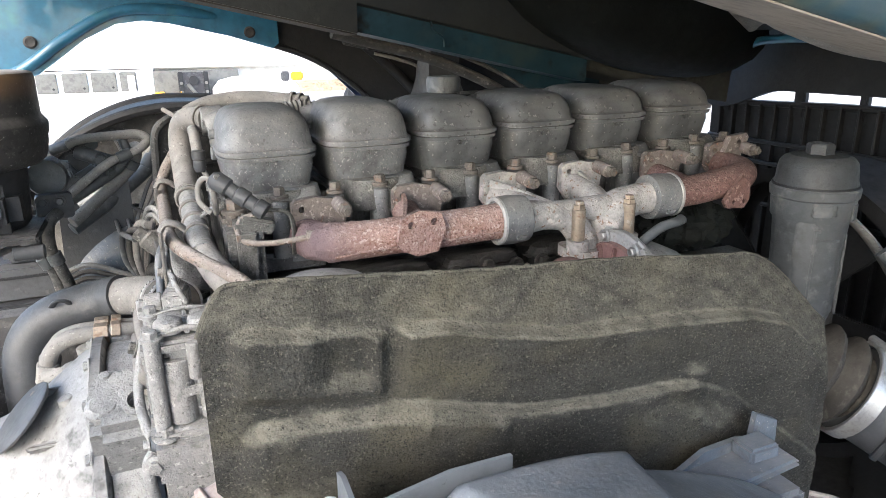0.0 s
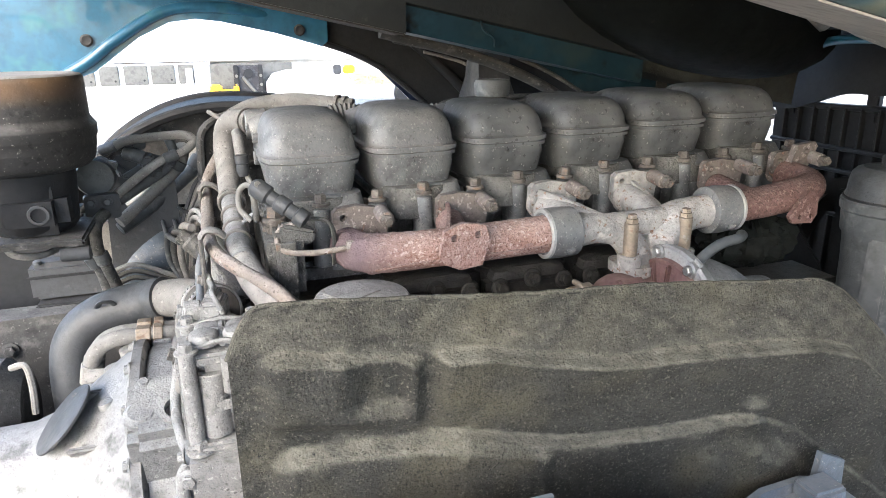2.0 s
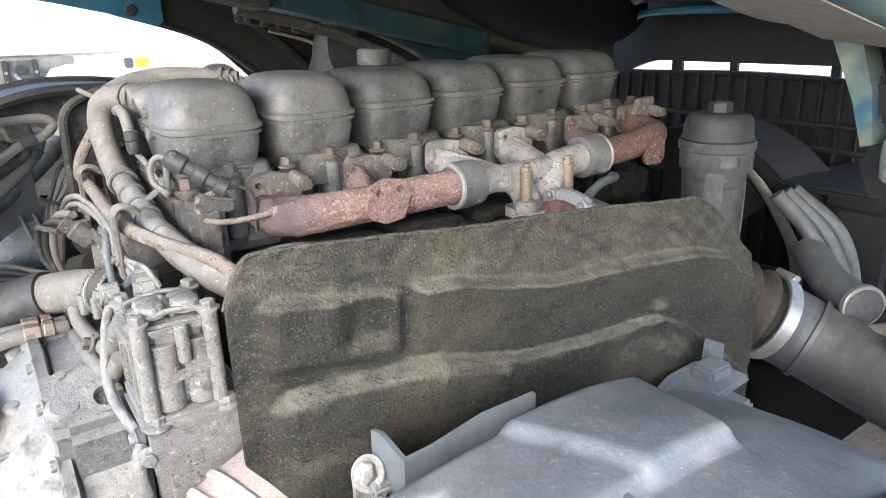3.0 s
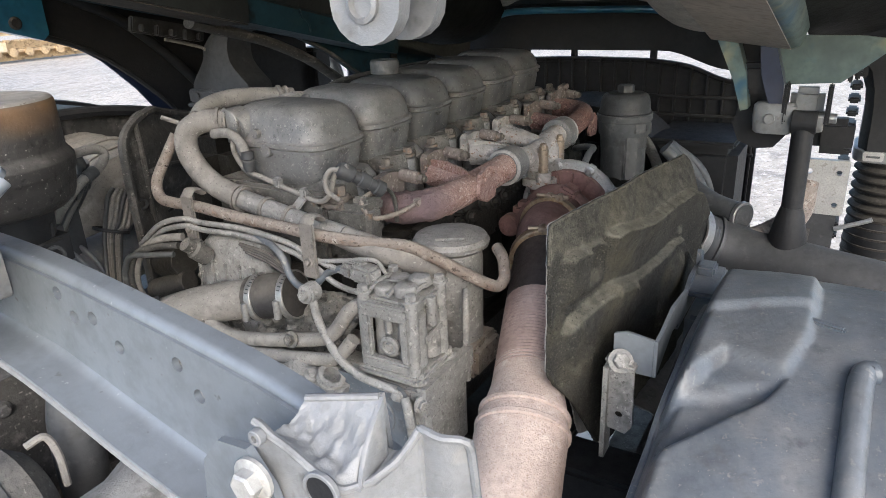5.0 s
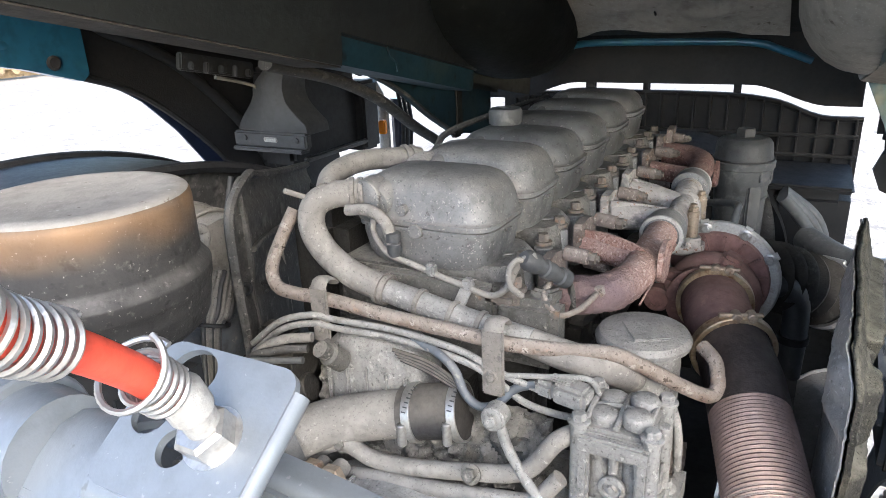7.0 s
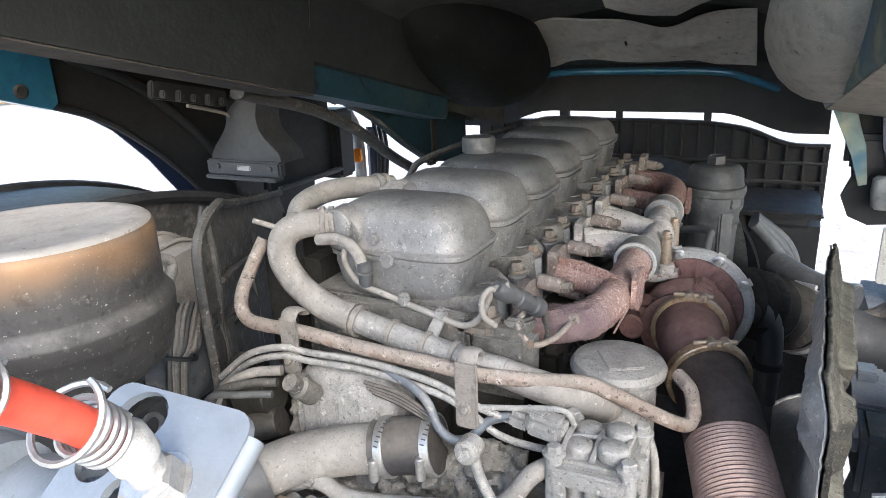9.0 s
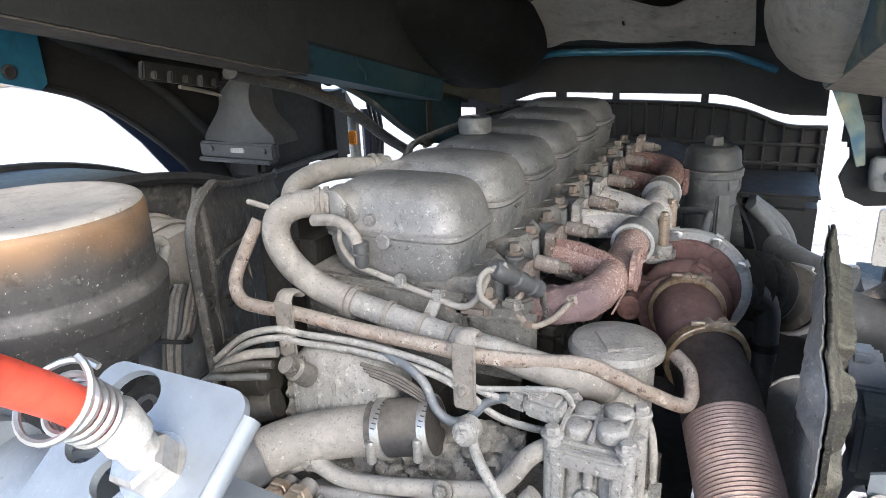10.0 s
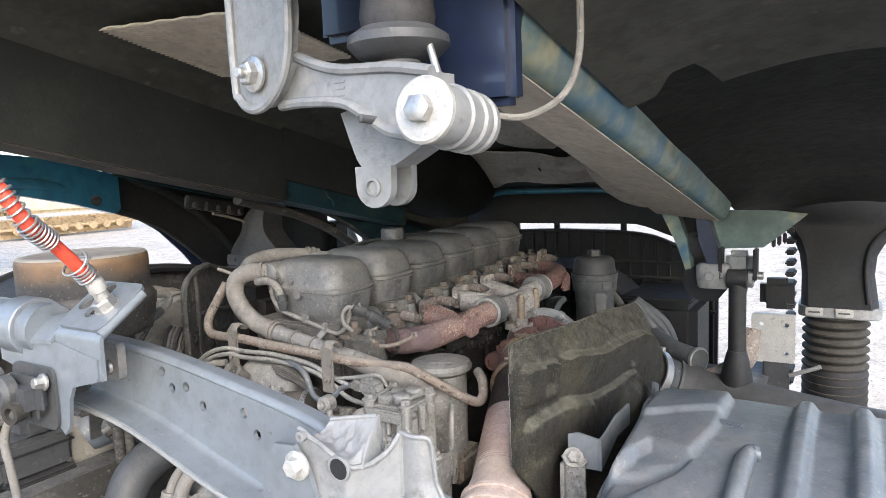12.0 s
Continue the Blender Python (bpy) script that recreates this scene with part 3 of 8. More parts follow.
def tracked_machine():
    t = thing("tracked_excavator", (12.6, 24.0, 0), "ochre crawler excavator standing far off in the yard", "excavator")
    trk = part("track", box(B(), (12.6, 24.0, 0.38), (5.4, 0.6, 0.62), 0.3, seg=4), M_TRACK, t)
    for i in range(8):
        part("roller", rod(B(), (10.7 + 0.52 * i, 23.66, 0.33), (10.7 + 0.52 * i, 23.72, 0.33), 0.14), M_TRACK, trk)
    for i in range(18):
        part("track_shoe", box(B(), (10.2 + 0.28 * i, 23.7, 0.70), (0.2, 0.12, 0.06), 0.01, seg=1), M_TRACK, trk)
    part("step_plate", box(B(), (11.3, 23.66, 0.52), (0.5, 0.06, 0.3), 0.02), M_YELLOWPALE, trk)
    part("body", box(B(), (12.4, 24.6, 1.35), (4.0, 1.8, 1.0), 0.12), M_YELLOWPALE, t, "pale ochre superstructure")
    part("counterweight", box(B(), (10.2, 24.6, 1.2), (0.7, 1.8, 0.7), 0.15), M_TRACK, t)
    p = thing("sand_heap", (9.0, 26.0, 0), "low heap of ochre sand at the yard's edge", "sand heap")
    def heap(u, v):
        a, r = 2 * math.pi * u, v
        return 6 + 6 * r * math.cos(a), 28 + 3 * r * math.sin(a), 1.3 * (1 - r * r) + 0.2 * noise.noise(Vector((u * 9, v * 4, 1))) * (1 - r)
    part("heap", sheet(B(), heap, 40, 12, 0.02, (0, 0, -1)), M_TRACK, p)


ground()
white_trailer()
marker_lamp()
yellow_machine()
tracked_machine()


# ---- tilted cab overhead: everything slopes down to the front ----
def floor_z(x):
    return 1.768 - 0.21 * x


def cab():
    c = thing("truck_cab", (0.5, 1.03, floor_z(0.5)), "tilted petrol-blue truck cab seen from below", "truck cab")

    # vaulted engine tunnel with its black mat
    def vault(u, v):
        x = -0.62 + 2.2 * u
        a = math.pi * v
        y = 1.03 - 0.53 * math.cos(a) * (1 - 0.06 * math.sin(a))
        z = floor_z(x) + 0.03 + 0.27 * math.sin(a) ** 0.55 + 0.012 * noise.noise(Vector((x * 2.2, y * 2.2, 1.3)))
        return x, y, z
    part("tunnel_liner", sheet(B(), vault, 46, 28, 0.02, (0, 0, 1)), M_MATGREY, c, "dark grey sound-deadening felt")

    # swelling of the mat over the front of the engine
    def swell(u, v):
        a, b = 2 * math.pi * u, math.pi * (v - 0.5)
        x, y, z = 1.18 + 0.42 * math.cos(b) * math.cos(a), 1.50 + 0.20 * math.cos(b) * math.sin(a), 1.74 + 0.17 * math.sin(b)
        return x, y, z - 0.21 * (x - 1.18)
    part("mat_bulge", sheet(B(), swell, 28, 14, 0.006, (0, 0, 1)), M_MATNEAR, c, "bulging black mat")
    # silver cloth on the front slope of the tunnel
    def cloth(u, v):
        y = 1.385 - 0.625 * u
        top = 1.160 + 0.075 * math.exp(-((u - 0.66) / 0.13) ** 2) - 0.02 * u
        low = 1.405 - 0.030 * step(u, 0.08, 0.2) * (1 - step(u, 0.72, 0.86)) + 0.012 * u
        pinch = 0.03 * (1 - 2 * abs(v - 0.5)) * (1 - step(u, 0.0, 0.12))
        x = top + (low - top) * v
        z = 1.732 - 0.518 * (x - 1.279)
        fold = 0.010 * math.exp(-((v - 0.42) / 0.10) ** 2) * (math.exp(-((u - 0.32) / 0.10) ** 2) + math.exp(-((u - 0.72) / 0.12) ** 2))
        return x - 0.25 * fold, y - pinch, z - fold + 0.004 * math.sin(11 * u + 5 * v) + 0.006 * noise.noise(Vector((x * 8, y * 8, 0)))
    part("heat_cloth", sheet(B(), cloth, 60, 30, 0.006, (0.4, 0, 1)), M_CLOTH, c, "wrinkled silver-grey insulating cloth")
    part("cloth_slit", box(B(), (1.270, 1.083, 1.731), (0.022, 0.006, 0.006), 0.002, (0, 27, 0)), M_BLACK, c)
    # second strip of cloth that comes down from the tunnel roof
    def flap(u, v):
        y = 1.05 - 0.36 * u
        x = 0.70 + (0.30 - 0.16 * abs(2 * u - 0.75)) * v
        return x, y, 1.880 - 0.30 * (x - 0.70) + 0.012 * math.sin(7 * u + 4 * v)
    part("cloth_flap", sheet(B(), flap, 30, 16, 0.005, (0, 0, 1)), M_CLOTH, c, "loose strip of silver-grey cloth")
    # black slope behind the cloth
    def slope(u, v):
        y, x = 1.56 - 1.06 * u, 1.02 + 0.42 * v
        return x, y, 1.752 - 0.518 * (x - 1.279)
    part("tunnel_front", sheet(B(), slope, 12, 10, 0.02, (0.4, 0, 1)), M_MAT, c)
    def cloth2(u, v):
        a, b = 2 * math.pi * u, math.pi * (v - 0.5)
        x, y, z = 0.80 + 0.30 * math.cos(b) * math.cos(a), 0.60 + 0.13 * math.cos(b) * math.sin(a), 1.76 + 0.13 * math.sin(b)
        return x, y, z - 0.21 * (x - 0.8)
    part("padded_cloth", sheet(B(), cloth2, 28, 14, 0.006, (0, 0, 1)), M_CLOTH, c, "padded silver-grey cloth")
    # ribbed tan patch near the rear of the tunnel
    def ribbed(u, v):
        x = -0.159 + 0.312 * u
        near, far = 1.04 - 0.02 * u, 1.505 - 0.09 * step(u, 0.75, 1.0)
        y = far + (near - far) * v * min(1.0, 0.06 + 5.0 * u)
        return x, y, floor_z(x) + 0.243 - 0.0013 * math.cos(2 * math.pi * (x + 0.3 * y) / 0.0105)
    part("ribbed_patch", sheet(B(), ribbed, 260, 60, 0.004, (0, 0, 1)), M_BEAMTAN, c, "tan ribbed insulation")

    # two long members beside the tunnel
    for y0, sgn, lab in ((0.50, -1, "dusty blue-green"), (1.57, 1, "dark teal")):
        bm = B()
        x0, x1 = (-0.34, 0.98) if sgn < 0 else (0.42, 1.05)
        prof = [(-0.045, 0), (0.045, 0), (0.05, 0.01), (0.05, 0.16), (-0.058, 0.17), (-0.05, 0.01)] if sgn > 0 else [(-0.08, 0.018), (-0.068, 0.012), (0.055, 0.034), (0.06, 0.044), (0.06, 0.2), (-0.12, 0.2), (-0.10, 0.075), (-0.088, 0.03)]
        loops = []
        for i in range(13):
            x = x0 + (x1 - x0) * i / 12
            skew = 0.15 * step(x, -0.4, -0.1) if sgn < 0 else 0
            loops.append([Vector((x + (0.18 * (a + 0.08) if sgn < 0 and i == 0 else 0), y0 + a + (0.05 * max(0, x) if sgn < 0 and a > 0 else 0), floor_z(x) + b)) for a, b in prof])
        loft(bm, loops)
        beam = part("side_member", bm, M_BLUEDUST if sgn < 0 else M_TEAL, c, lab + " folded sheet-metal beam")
        if sgn < 0:
            bm = B()
            loft(bm, [[Vector((x, y0 + a, floor_z(x) - 0.003 + b)) for a, b in ((-0.066, 0.0124), (0.053 + 0.05 * max(0, x), 0.034), (0.053 + 0.05 * max(0, x), 0.036), (-0.066, 0.0144))] for x in (-0.31, 0.0, 0.5, 0.97)])
            flange = part("lower_flange", bm, M_BEAMTAN, beam, "tan sealed underside")
        else:
            bm = B()
            loft(bm, [[Vector((x, y0 + a, floor_z(x) + b)) for a, b in ((-0.06, -0.004), (0.05, -0.004), (0.055, 0.17), (-0.075, 0.19))] for x in (-0.62, -0.2, 0.2, 0.44)])
            part("member_cover", bm, M_MAT, beam, "beam wall under black mat")
            part("member_sole", loft(B(), [[Vector((x, y0 + a, floor_z(x) + b)) for a, b in ((-0.056, -0.0075), (0.046, -0.0075), (0.046, -0.0045), (-0.056, -0.0045))] for x in (-0.62, -0.2, 0.2, 0.44)]), M_SEAL, beam, "brown sealed underside")
            bm = B()
            loft(bm, [[Vector((x, y0 + a, floor_z(x) + b)) for a, b in ((-0.062, 0.06), (-0.054, 0.055), (-0.054, 0.2), (-0.08, 0.2))] for x in (0.43, 0.7, 1.06)])
            part("mat_edge", bm, M_MAT, beam)
        # floor pans outside of the members
    def near_floor(u, v):
        x, y = -0.5 + 1.85 * u, 0.41 - 0.57 * v
        return x, y, floor_z(x) + 0.06 + 0.06 * math.sin(math.pi * v) + 0.014 * noise.noise(Vector((x * 3, y * 3, 5)))
    part("floor_pan", sheet(B(), near_floor, 30, 16, 0.02, (0, 0, 1)), M_MATNEAR, c, "black matted floor pan")
    def liner(u, v):
        x, y = -0.5 + (0.50 - 0.06 * step(v, 0.06, 0.14) + 0.10 * step(v, 0.19, 0.215) - 0.02 * step(v, 0.3, 1.0)) * u, 0.40 - 0.55 * v
        return x, y, floor_z(x) + 0.048 + 0.06 * math.sin(math.pi * v)
    part("floor_liner", sheet(B(), liner, 16, 60, 0.01, (0, 0, 1)), M_MATGREY, c, "dusty grey floor liner")
    def far_floor(u, v):
        x, y = -0.5 + 1.9 * u, 1.60 + 0.66 * v
        return x, y, floor_z(x) + 0.02 + 0.075 * v + 0.05 * math.sin(math.pi * v) + 0.008 * noise.noise(Vector((x * 3, y * 3, 9)))
    part("floor_pan", sheet(B(), far_floor, 30, 14, 0.02, (0, 0, 1)), M_MAT, c, "black matted floor pan")

    # far wheel arch: blue panel with an arched edge
    bm = B()
    arch = [(-0.60, 1.38), (-0.46, 1.50), (-0.36, 1.55), (-0.274, 1.58), (-0.227, 1.613), (-0.147, 1.672), (-0.061, 1.713), (0.01, 1.722), (0.083, 1.714), (0.239, 1.68), (0.373, 1.640), (0.392, 1.655), (0.392, 1.765), (0.2, 1.82), (-0.2, 1.86), (-0.60, 1.95)]
    plate(bm, [(x, z) for x, z in arch], 0.03, pose(0, 2.25, 0, 90, 0, 0), [(0.306, 1.688, 0.011, 0.011), (-0.28, 1.666, 0.012, 0.012)])
    panel = part("wheel_arch_panel", bm, M_BLUE, c, "glossy petrol-blue arch panel")
    bm = B()
    tube(bm, [(-0.46, 2.22, 1.52), (-0.30, 2.215, 1.60), (-0.2, 2.215, 1.67), (-0.06, 2.215, 1.745), (0.09, 2.218, 1.752), (0.20, 2.232, 1.735), (0.27, 2.255, 1.72)], 0.016, 12, 8)
    part("pressed_bead", bm, M_BLUE, panel)
    for x, z in ((0.306, 1.688), (-0.28, 1.666)):
        part("grommet", lathe(B(), [(0.006, 0), (0.016, 0), (0.017, 0.004), (0.012, 0.007), (0.006, 0.006)], frame_of((x, 2.218, z), (0, -1, 0)), 20), M_RUBBER, panel, "black rubber grommet")

    # black inner fender running down to the front
    edge = [(0.33, 1.668), (0.37, 1.652), (0.47, 1.617), (0.565, 1.566), (0.68, 1.475), (0.778, 1.379), (0.845, 1.29), (0.90, 1.17), (0.92, 1.02)]
    curve = [(p.x, p.z) for p in spline([Vector((x, 0, z)) for x, z in edge], 5)]
    part("inner_fender", plate(B(), curve + [(1.36, 1.02), (1.36, 1.66), (0.9, 1.76), (0.36, 1.80)], 0.012, pose(0, 2.25, 0, 90, 0, 0)), M_BLACK, c, "black plastic inner fender")
    part("fender_lip", tube(B(), [(x, 2.235, z) for x, z in edge], 0.009, 8, 6), M_BLACK, c)
    part("fender_ridge", tube(B(), [(x + 0.10, 2.225, z + 0.10 - 0.05 * k / 8) for k, (x, z) in enumerate(edge)], 0.016, 10, 6), M_BLACK, c)
    def navy(u, v):
        k = min(int(u * 5.999), 5)
        f = u * 6 - k
        (x0, z0), (x1, z1) = edge[k + 2], edge[k + 3] if k + 3 < len(edge) else edge[-1]
        w = 0.055 * step(u, 0.0, 0.75)
        return x0 + (x1 - x0) * f + 0.06 - (w + 0.06) * v, 2.262, z0 + (z1 - z0) * f - 0.3 * w * v
    part("blue_edge", sheet(B(), navy, 30, 4, 0.006, (0, 1, 0)), M_NAVY, c, "dark blue wheel-arch edge")
    lip = [(0.44, 1.702), (0.641, 1.653), (0.754, 1.616), (0.878, 1.562), (1.03, 1.474), (1.163, 1.406)]
    curve = [(p.x, p.z) for p in spline([Vector((x, 0, z)) for x, z in lip], 4)]
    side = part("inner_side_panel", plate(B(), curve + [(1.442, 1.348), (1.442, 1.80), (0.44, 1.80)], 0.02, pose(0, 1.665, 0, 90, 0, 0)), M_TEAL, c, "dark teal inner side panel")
    part("panel_lip", tube(B(), [(x, 1.640, z) for x, z in lip], 0.0055, 8, 5), M_PANEL, side)
    part("panel_post", box(B(), (1.20, 1.655, 1.555), (0.05, 0.03, 0.34), 0.008), M_SEAL, side, "brown rusty post")
    part("panel_rib", box(B(), (1.34, 1.655, 1.55), (0.03, 0.02, 0.30), 0.008, (0, -8, 0)), M_NAVY, side)
    part("panel_strut", tube(B(), [(x - 0.01, 1.70, z - 0.026) for x, z in lip], 0.020, 12, 6, flat=0.7), M_PANEL, side, "dark strut along the panel's edge")
    part("seam_step", tube(B(), [(0.615, 1.514, 1.702), (0.622, 1.514, 1.676), (0.645, 1.514, 1.662), (0.650, 1.514, 1.640)], 0.0028, 8, 4), M_TEAL, side)

    # front lower panel with blue upper rail
    def front(u, v):
        y = 0.555 + 1.245 * u
        low = 1.508 - 0.058 * step(-y, -0.86, -0.64) - 0.058 * step(y, 1.40, 1.63)
        return 1.62 + 0.02 * v, y, low + v * (1.66 - low)
    part("front_panel", sheet(B(), front, 40, 10, 0.02, (1, 0, 0)), M_BLACK, c, "black lower front panel")
    part("front_rail", tube(B(), [(1.50, 0.70, 1.590), (1.47, 0.78, 1.622), (1.455, 0.86, 1.643), (1.455, 1.09, 1.647), (1.455, 1.32, 1.645), (1.47, 1.40, 1.625), (1.50, 1.48, 1.59)], 0.011, 10, 6), M_BLUE, c, "petrol-blue cross rail")
    # wall that closes the front of the cab above the rail
    part("front_wall", box(B(), (1.70, 1.0, 1.86), (0.06, 2.5, 0.5), 0.01), M_MAT, c)
    # body above the floor, out of sight from below
    part("cab_shell", box(B(), (0.62, 1.03, 2.75), (2.3, 2.46, 1.2), 0.08, (0, 12, 0)), M_BLUE, c, "petrol-blue painted shell")


cab()


# ---- engine ----
PITCH, X0 = 0.1596, 0.160


def zs(x):
    return 0.036 * (x - 0.16)


def rocker_cover_mesh(crown, port):
    bm = B()
    secs = [(1.420, 0.052, 0.090, 4.0), (1.428, 0.059, 0.096, 4.8), (1.440, 0.064, 0.1005, 5.6), (1.470, 0.0690, 0.1040, 6.5), (1.4805, 0.070, 0.1045, 5.5), (1.4815, 0.0745, 0.1095, 5.5), (1.487, 0.075, 0.110, 5.5),
            (1.4875, 0.0715, 0.1065, 5.2), (1.4900, 0.0715, 0.1065, 5.2), (1.4905, 0.0765, 0.1115, 5.5), (1.4965, 0.0765, 0.1115, 5.5), (1.4985, 0.0735, 0.108, 5.2), (1.501, 0.0715, 0.106, 5.2), (1.518, 0.0702, 0.1040, 5.0), (1.533, 0.0675, 0.1005, 4.6),
            (1.545, 0.0630, 0.0950, 4.4), (1.5545, 0.0565, 0.0875, 4.2), (1.5605, 0.0475, 0.0765, 4.0), (1.5640, 0.034, 0.058, 3.6), (1.5652, 0.016, 0.03, 3)]
    def up(z):
        return z if z < 1.501 else 1.501 + crown * (z - 1.501)
    loft(bm, [squircle(0, 0, up(z), hx, hy, p, 48) for z, hx, hy, p in secs])
    # shoulder with the breather channel at the back, and the neck that leaves it sideways
    loft(bm, [squircle(-0.012, 0.060, up(z), hx, hy, 3, 28) for z, hx, hy in ((1.49, 0.058, 0.045), (1.525, 0.055, 0.042), (1.540, 0.048, 0.036), (1.548, 0.034, 0.024), (1.550, 0.016, 0.012))])
    tube(bm, [(0.0, 0.045, up(1.530)), (-0.045, 0.055, up(1.528)), (-0.074, 0.062, up(1.522))], [0.034 * crown, 0.028 * crown, 0.024 * crown], 20, 6)
    # foot between the bolt columns, with a lip where the skirt ends
    loft(bm, [squircle(0.034, -0.086, z, hx, hy, 2.6, 28) for z, hx, hy in ((1.325, 0.037, 0.046), (1.405, 0.035, 0.044), (1.417, 0.035, 0.044), (1.419, 0.039, 0.047), (1.424, 0.039, 0.047), (1.438, 0.036, 0.03))])
    # casting lugs below the seam
    box(bm, (0.0, -0.104, 1.478), (0.016, 0.016, 0.010), 0.003)
    rod(bm, (-0.068, 0.0, 1.484), (-0.080, 0.0, 1.484), 0.011)
    rod(bm, (-0.066, 0.02, 1.512), (-0.079, 0.02, 1.512), 0.008)
    if port:
        rod(bm, (-0.05, 0.075, 1.528), (-0.085, 0.075, 1.528), 0.026, 0.024)
    return bm


def engine():
    e = thing("truck_engine", (0.55, 1.12, 0.75), "dusty grey six-cylinder truck engine with separate rocker covers", "engine")
    bm = B()
    box(bm, (0.56, 1.16, 1.14), (1.02, 0.27, 0.36), 0.03)
    box(bm, (0.56, 1.13, 0.86), (0.95, 0.24, 0.24), 0.04)
    for i in range(6):
        x = X0 + PITCH * i
        rod(bm, (x, 1.05, 1.02), (x, 1.05, 1.30), 0.066)
        box(bm, (x, 1.02, 1.24), (0.10, 0.06, 0.10), 0.015)
    part("engine_block", bm, M_DARKENGINE, e, "oily black crankcase")
    for i in range(6):
        x = X0 + PITCH * i
        dz = zs(x)
        bm = B()
        box(bm, (x, 1.185, 1.370 + dz), (0.128, 0.23, 0.10), 0.008)
        box(bm, (x, 1.16, 1.325 + dz), (0.152, 0.28, 0.03), 0.008)
        loft(bm, [squircle(x, 1.10, z + dz, hx, hy, 3.5, 32) for z, hx, hy in ((1.39, 0.058, 0.090), (1.425, 0.056, 0.086), (1.436, 0.052, 0.080))])
        box(bm, (x + 0.04, 1.075, 1.335 + dz), (0.090, 0.07, 0.04), 0.012)
        head = part("cylinder_head", bm, M_ENGINE, e)
        for sx in (0.002, 0.088):
            if i == 5 and sx > 0.05:
                sx = 0.078
            bm = B()
            rod(bm, (x + sx, 1.02, 1.335 + dz), (x + sx, 1.02, 1.424 + dz), 0.0155, 0.0140)
            part("bolt_column", bm, M_COVER, head)
            part("bolt", hexbolt(B(), (x + sx, 1.02, 1.428 + dz), (0, 0, 1), 0.0092, 0.017), M_RUSTBOLT, head, "rust-brown head bolt")
        cover = new("rocker_cover", finish("rocker_cover", rocker_cover_mesh((0.90, 0.86, 0.75, 0.71, 0.67, 0.64)[i], i == 0), M_COVER if i < 2 else M_COVERDIM))
        cover.parent, cover.location = e, Vector((x, 1.148, dz)) - ORIGIN[e]
        ORIGIN[cover] = Vector((x, 1.148, dz))
        tagged(cover, "dust-caked grey cast rocker cover" if i < 2 else "thinly dusted slate-grey rocker cover, darkened for the weaker light")
        if i:
            part("rear_bolt", hexbolt(B(), (x - PITCH / 2 - 0.006, 1.060, 1.400 + dz), (0, 0, 1), 0.0095, 0.018), M_RUSTBOLT, head)
            part("bolt_seat", rod(B(), (x - PITCH / 2 - 0.006, 1.060, 1.34 + dz), (x - PITCH / 2 - 0.006, 1.060, 1.400 + dz), 0.013), M_ENGINE, head)
    for k, x in enumerate((0.315, 0.475, 0.635)):
        bm = box(B(), (x, 0.966, 1.258), (0.148, 0.045, 0.10), 0.012)
        loft(bm, [squircle(x, 0.966, z, hx, hy, 4, 24) for z, hx, hy in ((1.300, 0.066, 0.020), (1.312, 0.060, 0.018), (1.318, 0.04, 0.012))])
        tap = part("tappet_cover", bm, M_DARKENGINE, e, "oily black tappet cover")
        for dx, z in ((-0.055, 1.290), (0.0, 1.300), (0.055, 1.290)):
            part("cover_bolt", hexbolt(B(), (x + dx, 0.944, z), (0, -1, 0.2), 0.010, 0.016), M_DARKENGINE, tap)
    # rear end plate and rusty lower joint of the first head
    bm = B()
    box(bm, (0.083, 1.15, 1.365), (0.016, 0.25, 0.12), 0.006)
    box(bm, (0.10, 0.985, 1.36), (0.05, 0.09, 0.10), 0.012)
    part("end_plate", bm, M_ENGINE, e)
    bm = B()
    box(bm, (0.10, 1.02, 1.405), (0.05, 0.05, 0.02), 0.006)
    hexbolt(bm, (0.093, 1.005, 1.415), (0, 0, 1), 0.012, 0.022)
    rod(bm, (0.093, 1.005, 1.36), (0.093, 1.005, 1.415), 0.013)
    part("corner_bolt", bm, M_RUSTBOLT, e, "rusty corner bolt")
    # breather caps between the covers
    for i in range(5):
        x = X0 + PITCH * (i + 0.5)
        z = (1.535, 1.526, 1.520, 1.518, 1.516)[i] + 0.2 * zs(x)
        part("breather_hose", tube(B(), [(x - 0.035, 1.222, z), (x, 1.226, z + 0.005), (x + 0.035, 1.222, z + 0.002)], 0.0155, 14, 4, 0.002, 0.008), M_HOSE, e)
    cap = part("filler_cap", lathe(B(), [(0.026, 0), (0.027, 0.02), (0.031, 0.022), (0.032, 0.044), (0.029, 0.05), (0.012, 0.051), (0.008, 0.046)], pose(0.508, 1.192, 1.540), 32), M_FILTER, e, "grey plastic oil filler cap")
    bm = B()
    box(bm, (0.60, 1.36, 1.36), (0.98, 0.11, 0.24), 0.03)
    box(bm, (0.60, 1.32, 1.20), (0.90, 0.10, 0.26), 0.03)
    part("intake_manifold", bm, M_DARKENGINE, e, "black intake manifold")
    bm = B()
    box(bm, (0.90, 0.93, 1.10), (0.34, 0.16, 0.30), 0.03)
    box(bm, (1.03, 0.83, 1.14), (0.15, 0.14, 0.14), 0.03)
    part("oil_cooler", bm, M_DARKENGINE, e, "oily black cooler housing")
    part("filler_neck", rod(B(), (0.508, 1.192, 1.40), (0.508, 1.192, 1.544), 0.024), M_ENGINE, e)
    part("wiring_rail", tube(B(), [(0.36, 1.300, 1.477), (0.43, 1.30, 1.525), (0.49, 1.30, 1.545), (0.75, 1.30, 1.546), (1.04, 1.30, 1.540)], 0.0065, 8, 6), M_PANEL, e, "black cable rail")


